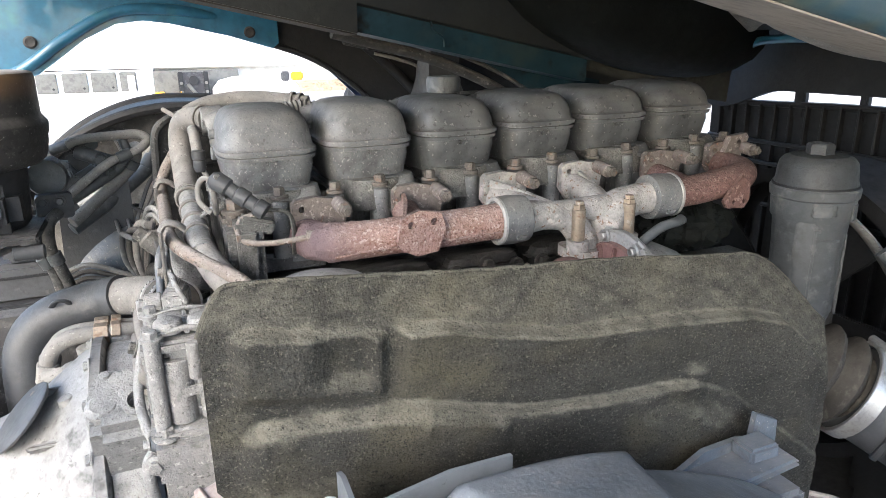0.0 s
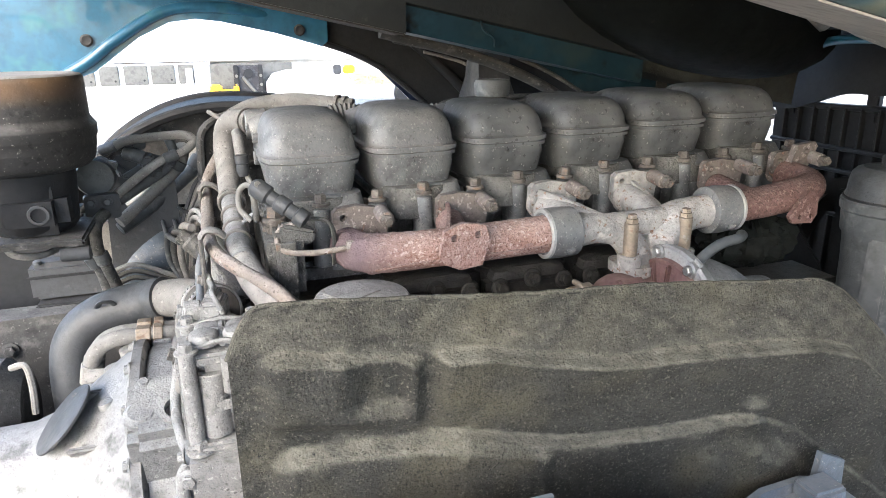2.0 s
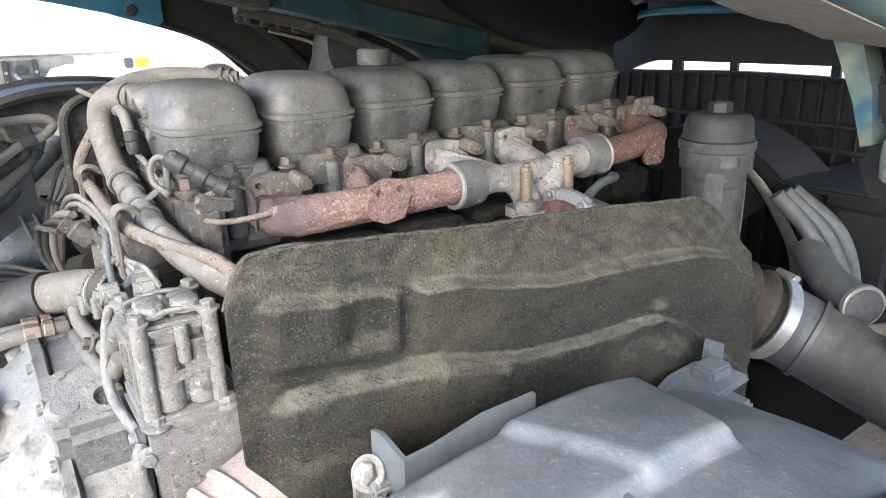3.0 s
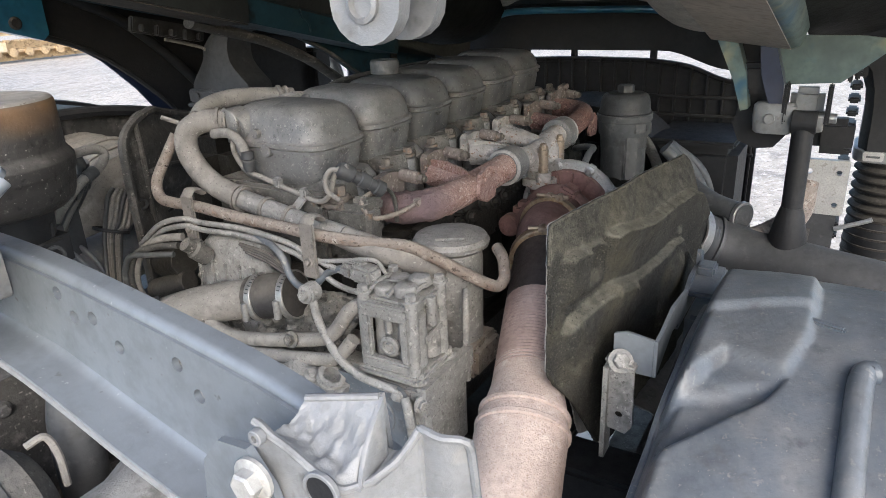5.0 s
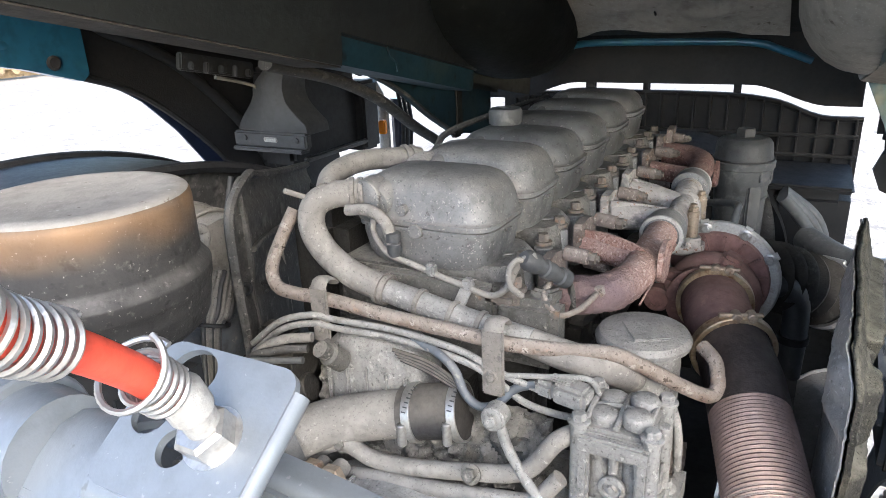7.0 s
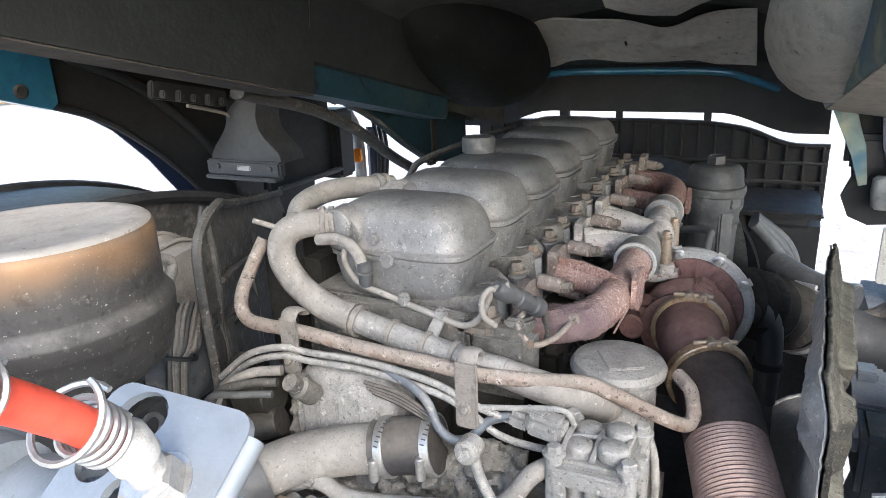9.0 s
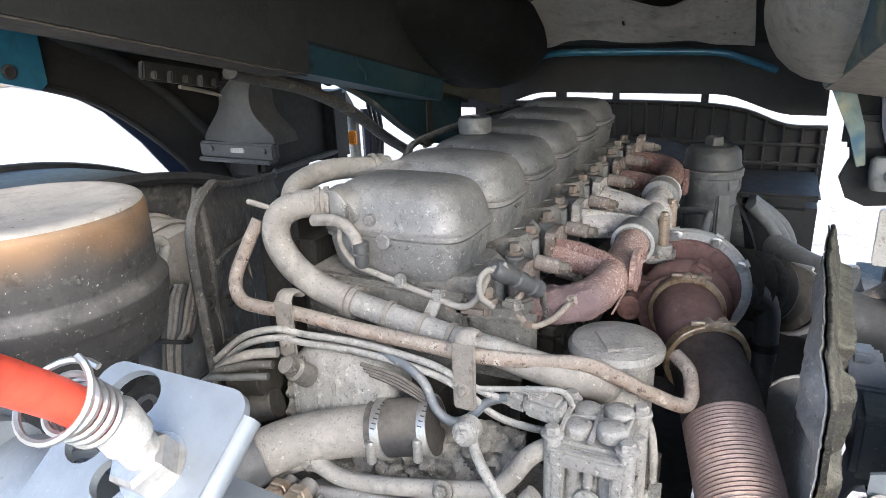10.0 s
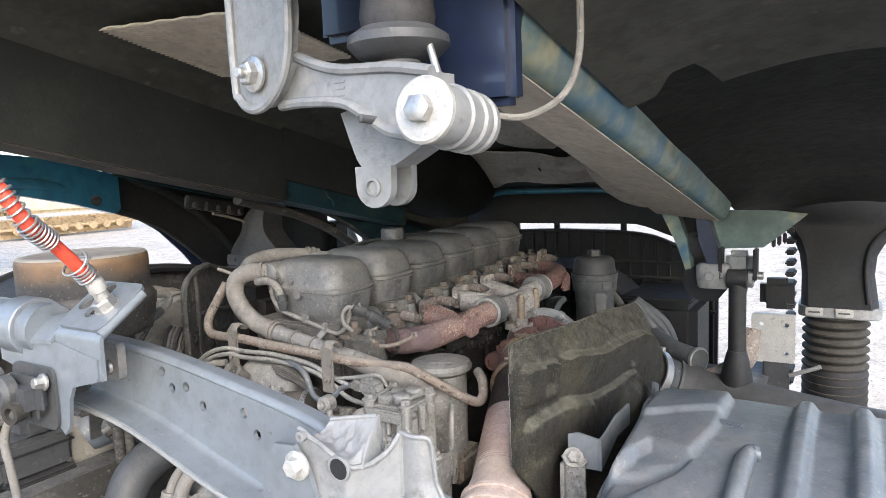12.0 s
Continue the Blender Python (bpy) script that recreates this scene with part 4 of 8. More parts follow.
def manifold():
    m = thing("exhaust_manifold", (0.6, 0.9, 1.31), "rusted pink-brown exhaust manifold on the engine's side", "exhaust manifold")
    sx = [0.244, 0.404, 0.560, 0.712, 0.890, 1.040]
    # rear pipe
    bm = B()
    tube(bm, [(0.192, 0.985, 1.374), (0.194, 0.945, 1.377), (0.212, 0.906, 1.382), (0.262, 0.887, 1.386), (0.36, 0.885, 1.387), (0.47, 0.885, 1.389)], [0.026, 0.028, 0.028, 0.0265, 0.0265, 0.0275], 36, 14)
    bm.normal_update()
    for v in bm.verts:
        k = 1 - step(v.co.x, 0.21, 0.27)
        v.co += v.normal * (0.0034 * k * noise.noise(v.co * 75) + 0.0022 * k * noise.noise(v.co * 190) + 0.0007 * noise.noise(v.co * 120))
    rear = part("rear_pipe", bm, M_RUSTREAR, m, "rusted pipe with a violet-grey burnt elbow")
    bm = B()
    plate(bm, [(-0.037, -0.012), (-0.03, 0.022), (-0.004, 0.032), (0.028, 0.026), (0.036, 0.004), (0.024, -0.03), (-0.008, -0.034), (-0.03, -0.024)], 0.008, pose(0.328, 0.858, 1.396, 90, 0, 0), [(-0.016, 0.012, 0.0055, 0.0055), (0.018, 0.014, 0.0055, 0.0055)])
    tube(bm, [(0.318, 0.885, 1.386), (0.340, 0.93, 1.391), (0.352, 0.985, 1.392)], [0.021, 0.020, 0.022], 20, 6)
    loft(bm, [[Vector((x, y, z)), Vector((x + 0.006, y, z)), Vector((x + 0.006, y, z - 0.03)), Vector((x, y, z - 0.03))] for x, y, z in ((0.306, 0.872, 1.412), (0.318, 0.90, 1.420), (0.334, 0.945, 1.426), (0.345, 0.984, 1.424))])
    part("port_branch", bm, M_RUST, m)
    part("weld_seam", tube(B(), [(0.205, 0.862, 1.372), (0.26, 0.8605, 1.376), (0.36, 0.8585, 1.377), (0.455, 0.858, 1.379)], 0.0016, 6, 4), M_RUST, rear)
    part("cast_lug", box(B(), (0.425, 0.860, 1.382), (0.012, 0.010, 0.014), 0.003), M_RUST, rear)
    # front pipe
    bm = B()
    tube(bm, [(0.78, 0.885, 1.398), (0.86, 0.885, 1.402), (0.925, 0.886, 1.410), (0.972, 0.905, 1.413), (0.995, 0.94, 1.415), (1.0, 0.985, 1.415)], [0.026, 0.026, 0.026, 0.026, 0.026, 0.028], 26, 8)
    part("front_pipe", bm, M_RUSTFRONT, m)
    bm = B()
    plate(bm, [(-0.030, -0.012), (-0.012, 0.012), (0.006, 0.030), (0.024, 0.016), (0.026, -0.012), (0.016, -0.026), (-0.022, -0.024)], 0.008, pose(0.912, 0.858, 1.394, 90, 0, 0), [(-0.010, -0.014, 0.0035, 0.0035), (0.014, -0.014, 0.0035, 0.0035)])
    tube(bm, [(0.85, 0.89, 1.398), (0.846, 0.93, 1.404), (0.846, 0.985, 1.408)], [0.020, 0.020, 0.023], 20, 6)
    part("port_branch", bm, M_RUSTFRONT, m)
    # pale centre casting with two feet
    bm = B()
    tube(bm, [(0.50, 0.885, 1.389), (0.545, 0.884, 1.389), (0.582, 0.880, 1.380), (0.607, 0.873, 1.352), (0.612, 0.868, 1.315)], [0.028, 0.0225, 0.021, 0.024, 0.028], 24, 8)
    tube(bm, [(0.77, 0.885, 1.398), (0.715, 0.884, 1.396), (0.675, 0.880, 1.385), (0.652, 0.874, 1.350), (0.648, 0.868, 1.315)], [0.027, 0.026, 0.030, 0.030, 0.030], 24, 8)
    tube(bm, [(0.560, 0.888, 1.388), (0.530, 0.93, 1.396), (0.514, 0.985, 1.398)], [0.021, 0.022, 0.024], 20, 6)
    tube(bm, [(0.652, 0.888, 1.390), (0.660, 0.93, 1.400), (0.664, 0.985, 1.403)], [0.022, 0.022, 0.025], 20, 6)
    tube(bm, [(0.545, 0.884, 1.392), (0.60, 0.882, 1.393), (0.66, 0.881, 1.391)], [0.017, 0.018, 0.022], 18, 6)
    # ribs from the ports down to the body
    for x0, x1 in ((0.500, 0.556), (0.672, 0.662)):
        loft(bm, [[Vector((x, y, z)), Vector((x + 0.007, y, z)), Vector((x + 0.007, y, z - 0.03)), Vector((x, y, z - 0.03))] for x, y, z in ((x0, 0.984, 1.432), ((x0 + x1) / 2, 0.935, 1.422), (x1, 0.882, 1.408))])
    part("centre_casting", bm, M_CASTPALE, m, "pale cast iron with rust flecks")
    bm = B()
    plate(bm, rounded(-0.062, -0.036, 0.062, 0.036, 0.02), 0.016, pose(0.637, 0.866, 1.320))
    for bx in (0.588, 0.682):
        rod(bm, (bx, 0.852, 1.332), (bx, 0.852, 1.352), 0.0175)
    part("turbo_flange", bm, M_CASTPALE, m)
    for bx in (0.588, 0.682):
        bm = rod(B(), (bx, 0.852, 1.350), (bx, 0.852, 1.402), 0.0105)
        lathe(bm, [(0.0095, 0), (0.0095, 0.008), (0.007, 0.0085), (0.007, 0.014), (0.005, 0.015)], pose(bx, 0.852, 1.400), 6)
        part("sleeved_bolt", bm, M_STEELBOLT, m, "long yellowish sleeved bolt")
    for a, b in ((0.462, 0.512), (0.742, 0.792)):
        zz = 1.389 if a < 0.6 else 1.398
        col = part("slip_collar", lathe(B(), [(0.03, 0), (0.037, 0.002), (0.038, 0.02), (0.036, 0.046), (0.030, 0.05)], frame_of((a, 0.885, zz), (1, 0, 0)), 32), M_COVER, m, "grey slip-joint collar")
        for k in (0.3, 2.6):
            part("collar_lug", box(B(), (a + 0.026, 0.885 + 0.037 * math.cos(-k), zz + 0.037 * math.sin(-k)), (0.018, 0.012, 0.010), 0.003), M_COVER, col)
        part("seal_ring", ring(B(), (a if a < 0.6 else b, 0.885, zz), (1, 0, 0), 0.034, 0.006), M_WHITEMETAL, col, "bright sealing ring")
    # port flanges, studs and spacer sleeves
    for i, x in enumerate(sx):
        z = 1.413 + zs(x) * 1.05
        mat_f = M_CASTPALE if i in (2, 3) else M_FLANGE
        bm = B()
        plate(bm, [(-0.056, 0.018), (-0.050, 0.024), (-0.02, 0.027), (0.008, 0.022), (0.026, 0.004), (0.022, -0.026), (-0.006, -0.034), (-0.050, -0.030), (-0.058, -0.018)], 0.014, pose(x - 0.014, 1.0, z - 0.012, 90, 0, 0), [(-0.042, 0.010, 0.005, 0.005)])
        if i == 5:
            plate(bm, [(-0.034, -0.05), (0.004, -0.034), (0.022, 0.0), (0.034, 0.026), (0.028, 0.034), (-0.010, 0.030), (-0.026, -0.01)], 0.014, pose(x - 0.024, 0.984, z - 0.004, 90, 0, 0), [(0.010, 0.018, 0.005, 0.005)])
        fl = part("port_flange", bm, mat_f, m)
        bm = rod(B(), (x, 0.985, z + 0.004), (x, 0.948, z), 0.0115)
        part("spacer_sleeve", bm, M_FLANGE, fl, "dusty brown spacer sleeve")
        part("stud_nut", lathe(B(), [(0.0105, 0), (0.0105, 0.003), (0.009, 0.004), (0.009, 0.012), (0.0055, 0.013), (0.0055, 0.017)], frame_of((x, 0.949, z), (0, -1, 0)), 6), M_RUSTBOLT, fl, "dusty hexagon nut")
        if i in (0, 1, 4):
            bm = rod(B(), (x - 0.05, 0.985, z - 0.055), (x - 0.05, 0.948, z - 0.06), 0.0115)
            lathe(bm, [(0.009, 0), (0.009, 0.008), (0.005, 0.009)], frame_of((x - 0.05, 0.949, z - 0.06), (0, -1, 0)), 6)
            part("spacer_sleeve", bm, M_FLANGE, fl)


def turbo():
    t = thing("turbocharger", (0.6, 0.79, 1.16), "rusted turbocharger with bright clamp ring below the manifold", "turbocharger")
    ax = Vector((1, 0, 0))
    c = Vector((0.55, 0.806, 1.258))
    bm = B()
    # spiral turbine housing
    pts, rad = [], []
    for k in range(15):
        a = radians(-70 + 320 * k / 14)
        rr = 0.052 + 0.005 * k / 14
        pts.append(c + Vector((0.0, rr * math.cos(a), rr * math.sin(a))))
        rad.append(0.022 + 0.012 * k / 14)
    tube(bm, pts, rad, 18, 4)
    lathe(bm, [(0.046, -0.055), (0.06, -0.04), (0.072, 0.0), (0.06, 0.045), (0.05, 0.06)], frame_of(c, ax), 32)
    tube(bm, [(0.637, 0.862, 1.305), (0.61, 0.845, 1.285), (0.57, 0.825, 1.262)], [0.04, 0.038, 0.036], 18, 6)
    # square boss, drain eye and the cast step of the outlet
    box(bm, c + Vector((-0.006, -0.030, 0.070)), (0.045, 0.036, 0.026), 0.006, (24, 0, 0))
    lathe(bm, [(0.062, 0), (0.070, 0.004), (0.070, 0.012), (0.064, 0.016)], frame_of(c + ax * -0.058, ax), 36)
    rod(bm, c + Vector((-0.055, 0.085, -0.004)), c + Vector((-0.030, 0.085, -0.004)), 0.024)
    box(bm, c + Vector((-0.02, 0.055, 0.02)), (0.05, 0.06, 0.05), 0.012)
    part("turbine_housing", bm, M_TURBO, t)
    part("drain_eye", ring(B(), c + Vector((-0.056, 0.085, -0.004)), ax, 0.017, 0.004, 0.005, 24), M_TURBO, t)
    bm = lathe(B(), [(0.05, 0), (0.094, 0.004), (0.098, 0.02), (0.08, 0.03), (0.05, 0.034)], frame_of(c + ax * 0.066, ax), 48)
    backplate = part("backplate", bm, M_TURBO, t)
    for a in range(0, 360, 24):
        d = Vector((0, math.cos(radians(a)), math.sin(radians(a))))
        part("fin", box(B(), c + ax * 0.066 + d * 0.074, (0.010, 0.036, 0.006), 0.002, (a, 0, 0)), M_TURBO, backplate)
    rim = part("clamp_ring", ring(B(), c + ax * 0.087, ax, 0.104, 0.018, 0.010, 56), M_WHITEMETAL, t, "bright bolted clamp ring")
    for a in (35, 75, 115, 150, -10, -45):
        p = c + ax * 0.076 + Vector((0, 0.104 * math.cos(radians(a)), 0.104 * math.sin(radians(a))))
        part("clamp_lug", box(B(), p + ax * 0.008, (0.014, 0.030, 0.024), 0.005, (a, 0, 0)), M_WHITEMETAL, rim)
        part("clamp_bolt", hexbolt(B(), p + ax * 0.001, -ax, 0.0075, 0.010), M_ZINC, rim)
    bm = B()
    tube(bm, [c + ax * 0.10 + Vector((0, 0.075 * math.cos(radians(a)), 0.075 * math.sin(radians(a)))) for a in range(60, 400, 20)], [0.02 + 0.001 * k for k in range(17)], 14, 3)
    lathe(bm, [(0.092, 0), (0.096, 0.012), (0.090, 0.05), (0.072, 0.09), (0.05, 0.12), (0.048, 0.16)], frame_of(c + ax * 0.095, ax), 40)
    part("compressor_housing", bm, M_DUSTYALU, t, "dusty cast aluminium housing")
    part("oil_line", tube(B(), [(0.630, 0.790, 1.315), (0.648, 0.788, 1.345), (0.690, 0.787, 1.374), (0.729, 0.790, 1.380), (0.765, 0.825, 1.372), (0.80, 0.858, 1.358)], 0.0075, 12, 6), M_FILTER, t, "grey oil feed pipe")
    part("oil_fitting", rod(B(), (0.626, 0.79, 1.295), (0.630, 0.79, 1.320), 0.012, seg=6), M_PLASTIC, t)


def exhaust():
    e = thing("exhaust_pipe", (0.0, 0.64, 0.7), "tan rusted flexible exhaust pipe running down from the turbocharger", "exhaust pipe")
    p1, p2 = Vector((0.480, 0.790, 1.272)), Vector((0.335, 0.744, 1.262))
    part("outlet_elbow", tube(B(), [(0.53, 0.79, 1.270), p1, (0.41, 0.775, 1.275), p2], [0.058, 0.056, 0.054, 0.053], 28, 8), M_TURBO, e, "dark red rusted elbow")
    for p, d in ((p1, (-1, -0.1, 0.0)), (p2, (-0.9, -0.35, -0.15))):
        d = Vector(d)
        band = part("band_clamp", ring(B(), p, d, 0.060, 0.018, 0.004, 40), M_BRASS, e, "heat-tinted band clamp")
        fr = frame_of(p, d)
        bm = rod(B(), fr @ Vector((-0.03, 0.064, 0)), fr @ Vector((0.035, 0.064, 0)), 0.004)
        rod(bm, fr @ Vector((-0.004, 0.062, -0.009)), fr @ Vector((-0.004, 0.062, 0.009)), 0.008)
        rod(bm, fr @ Vector((0.018, 0.062, -0.009)), fr @ Vector((0.018, 0.062, 0.009)), 0.008)
        part("clamp_screw", bm, M_STEELBOLT, band)
    part("upper_sleeve", tube(B(), [p2, (0.27, 0.722, 1.246), (0.215, 0.705, 1.226)], [0.054, 0.056, 0.055], 32, 8), M_SLEEVE, e, "blackened steel sleeve")
    part("flexible_section", tube(B(), [(0.22, 0.707, 1.228), (0.15, 0.685, 1.20), (0.085, 0.665, 1.172)], 0.0535, 32, 10, 0.0013, 0.006), M_FLEXUP, e, "brown ribbed flexible section", 60)
    part("pipe", tube(B(), [(0.10, 0.67, 1.178), (0.065, 0.659, 1.163), (0.035, 0.649, 1.148), (0.0, 0.640, 1.13), (-0.04, 0.63, 1.105), (-0.08, 0.62, 1.08), (-0.14, 0.61, 1.02), (-0.18, 0.60, 0.92), (-0.2, 0.60, 0.78)], [0.0535, 0.0545, 0.062, 0.067, 0.066, 0.066, 0.066, 0.064, 0.062], 32, 10), M_FLEX, e, "tan rusted steel pipe")
    for s in (0, 0.022):
        part("collar", ring(B(), (0.028 - s, 0.647 - s * 0.3, 1.145 - 0.5 * s), (-0.85, -0.25, -0.45), 0.0635 + 0.1 * s, 0.009, 0.004), M_FLEX, e)


engine()
manifold()
turbo()
exhaust()


def oil_filter():
    f = thing("oil_filter_housing", (1.047, 0.808, 1.16), "grey plastic oil filter housing with a hexagon on its lid", "oil filter")
    cx, cy = 1.047, 0.812
    bm = lathe(B(), [(0.052, 1.16), (0.055, 1.18), (0.058, 1.30), (0.061, 1.345), (0.066, 1.352), (0.068, 1.385), (0.071, 1.388), (0.072, 1.402), (0.069, 1.406)], pose(cx, cy, 0), 48)
    # flat pad down the side, lugs and cast bars
    def outward(a, r, z):
        return (cx + r * math.cos(radians(a)), cy + r * math.sin(radians(a)), z)
    box(bm, outward(215, 0.054, 1.27), (0.034, 0.020, 0.17), 0.004, (0, 0, 125))
    for a, z, w, h in ((232, 1.372, 0.030, 0.022), (246, 1.372, 0.006, 0.020), (252, 1.372, 0.005, 0.020), (228, 1.335, 0.020, 0.006), (292, 1.365, 0.022, 0.030), (330, 1.372, 0.03, 0.022)):
        box(bm, outward(a, 0.066 if z > 1.35 else 0.060, z), (w, 0.006, h), 0.0015, (0, 0, a + 90))
    box(bm, outward(250, 0.0595, 1.318), (0.042, 0.004, 0.005), 0.0015, (0, 0, 340))
    box(bm, outward(300, 0.0585, 1.25), (0.005, 0.008, 0.15), 0.002, (0, 0, 300))
    part("body", bm, M_FILTER, f)
    lid = part("lid", lathe(B(), [(0.062, 1.404), (0.0665, 1.407), (0.0665, 1.412), (0.0645, 1.416), (0.0635, 1.432), (0.061, 1.445), (0.055, 1.453), (0.046, 1.457), (0.040, 1.4555), (0.028, 1.458), (0.010, 1.459)], pose(cx, cy, 0), 56), M_LID, f, "smooth dark screw lid")
    part("hexagon", lathe(B(), [(0.0225, 1.457), (0.0225, 1.473), (0.019, 1.477), (0.016, 1.474)], pose(cx, cy, 0), 6), M_LID, lid)
    part("lid_seam", ring(B(), (cx, cy, 1.4065), (0, 0, 1), 0.068, 0.004, 0.0016, 48), M_BLACK, lid)


oil_filter()


def heat_shield():
    """The embossed felt-covered shield between the camera's side and the turbocharger."""
    s = thing("heat_shield", (0.38, 0.6, 0.98), "olive-grey felted heat shield with deep pressed panels", "heat shield")
    def top_edge(u):
        return 1.441 - 0.024 * step(u, 0, 0.55) - 0.015 * step(u, 0.5, 0.82) - 0.045 * max(0, 1 - u / 0.045) ** 2 - 0.112 * step(u, 0.80, 1.06) * 1.15
    def line(x, *pts):
        return float(np.interp(x, [p[0] for p in pts], [p[1] for p in pts]))
    def f(u, v):
        x = 0.012 + 0.775 * u
        top = top_edge(u)
        low = line(x, (0.0, 1.25), (0.06, 1.17), (0.18, 1.02), (0.25, 0.985), (0.9, 0.985))
        z = top - v * (top - low)
        y = 0.603 - 0.055 * u
        # upper left pressing: a raised block, hollow towards its right end
        ta = line(x, (0.03, 1.398), (0.06, 1.402), (0.125, 1.390), (0.186, 1.380))
        ba = line(x, (0.03, 1.326), (0.186, 1.304))
        ends = step(x, 0.034, 0.050) * (1 - step(x, 0.172, 0.190))
        deep = max(0.0, min(1.0, (ta - z) / (ta - ba)))
        block = ends * step(-z, -ta, -ta + 0.012) * (1 - step(-z, -ba - 0.012, -ba + 0.006))
        bulge = 0.017 * block * (1 - 0.35 * deep)
        bulge -= 0.016 * block * step(x, 0.100, 0.140) * (1 - step(x, 0.160, 0.184)) * math.sin(math.pi * min(1.0, 0.15 + 0.85 * deep))
        # long upper pressing that falls away at its right end
        t1 = line(x, (0.19, 1.380), (0.246, 1.379), (0.31, 1.364), (0.374, 1.352), (0.51, 1.346), (0.626, 1.338), (0.684, 1.321), (0.725, 1.287), (0.786, 1.215))
        b1 = line(x, (0.17, 1.306), (0.217, 1.297), (0.335, 1.266), (0.446, 1.260), (0.557, 1.262), (0.628, 1.228), (0.786, 1.10))
        run = step(x, 0.194, 0.210) * (1 - step(x, 0.745, 0.772))
        face = max(0.0, min(1.0, (t1 - z) / max(0.02, t1 - b1)))
        upper = run * step(-z, -t1 - 0.001, -t1 + 0.0075)
        bulge += 0.021 * upper * (1 - 0.95 * face)
        y += 0.26 * max(0.0, z - (t1 if x > 0.2 else ta))
        # ledge under it, and the lower left block that takes the ledge up
        fade = 1 - step(x, 0.545, 0.61)
        ledge = step(-z, -b1, -b1 + 0.009) * step(x, 0.165, 0.225) * (0.2 + 0.8 * fade)
        under = max(0.0, b1 - 0.018 - z)
        bulge += (0.014 - 0.15 * min(under, 0.09)) * ledge
        tc = line(x, (0.030, 1.286), (0.058, 1.304), (0.121, 1.300), (0.172, 1.298), (0.215, 1.290), (0.316, 1.264))
        low_block = step(-z, -tc, -tc + 0.016) * step(x, 0.030, 0.062) * (1 - step(x, 0.304, 0.322))
        bulge += (0.017 - 0.10 * min(0.1, max(0.0, tc - 0.03 - z))) * low_block * (1 - 0.6 * ledge)
        bulge += 0.006 * low_block * step(-z, -1.235, -1.205) * (1 - step(x, 0.10, 0.20))
        # shallow upright folds in the lower field, and the star where they meet
        bulge += 0.009 * step(-z, -b1 + 0.02, -b1 + 0.06) * (step(x, 0.472, 0.490) - step(x, 0.60, 0.66))
        bulge += 0.012 * math.exp(-((x - 0.558) / 0.022) ** 2 - ((z - 1.262) / 0.014) ** 2)
        bulge += 0.004 * math.exp(-((x - 0.225 - 0.3 * (z - 1.28)) / 0.006) ** 2) * step(-z, -1.300, -1.290) * (1 - step(-z, -1.262, -1.250))
        y -= bulge + 0.0018 * noise.noise(Vector((x * 60, z * 60, 0))) + 0.0009 * noise.noise(Vector((x * 150, z * 150, 8))) + 0.003 * noise.noise(Vector((x * 9, z * 9, 3)))
        return x, y, z
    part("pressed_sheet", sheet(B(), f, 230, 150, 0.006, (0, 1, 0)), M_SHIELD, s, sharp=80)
    def back(u, v):
        x, y, z = f(u, v)
        return x + 0.007 * (1 - u), y + 0.0085 + 0.024 * step(u, 0.04, 0.22) * (1 - step(u, 0.5, 0.8)) * step(v, 0.0, 0.14), z - 0.004 * (0.5 - v)
    part("inner_face", sheet(B(), back, 140, 70, 0.002, (0, 1, 0)), M_SHIELDBACK, s, "dusty bare metal inner face", sharp=80)
    bm = tube(B(), [Vector(f(k / 60, 0.004)) + Vector((0, 0.003 + 0.0015 * noise.noise(Vector((k * 0.9, 0, 0))), 0.0015 * noise.noise(Vector((k * 1.3, 5, 0))))) for k in range(61)], 0.0032, 8, 3)
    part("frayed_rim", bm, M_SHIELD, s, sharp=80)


heat_shield()


def lower_guard():
    """Dusty sheet under the shield, beside the exhaust."""
    g = thing("lower_guard", (0.66, 0.58, 0.9), "dusty grey sheet-metal guard under the heat shield", "guard")
    def f(u, v):
        return 0.44 + 0.42 * u + 0.06 * u * v, 0.645 - 0.11 * v - 0.01 * u, 0.915 + 0.035 * u + 0.02 * math.sin(math.pi * v) + 0.004 * noise.noise(Vector((9 * u, 7 * v, 0)))
    part("sheet", sheet(B(), f, 30, 12, 0.004, (0, 0, -1)), M_HOSE, g)
    part("bright_edge", tube(B(), [f(1.0, k / 8) for k in range(9)], 0.005, 8, 3), M_SHIELDBACK, g, "bare bright edge")


lower_guard()


def yz(x):
    """The pose whose xy is the world's yz, at that x; its z runs along the world's x."""
    return Matrix(((0, 0, 1, x), (1, 0, 0, 0), (0, 1, 0, 0), (0, 0, 0, 1)))


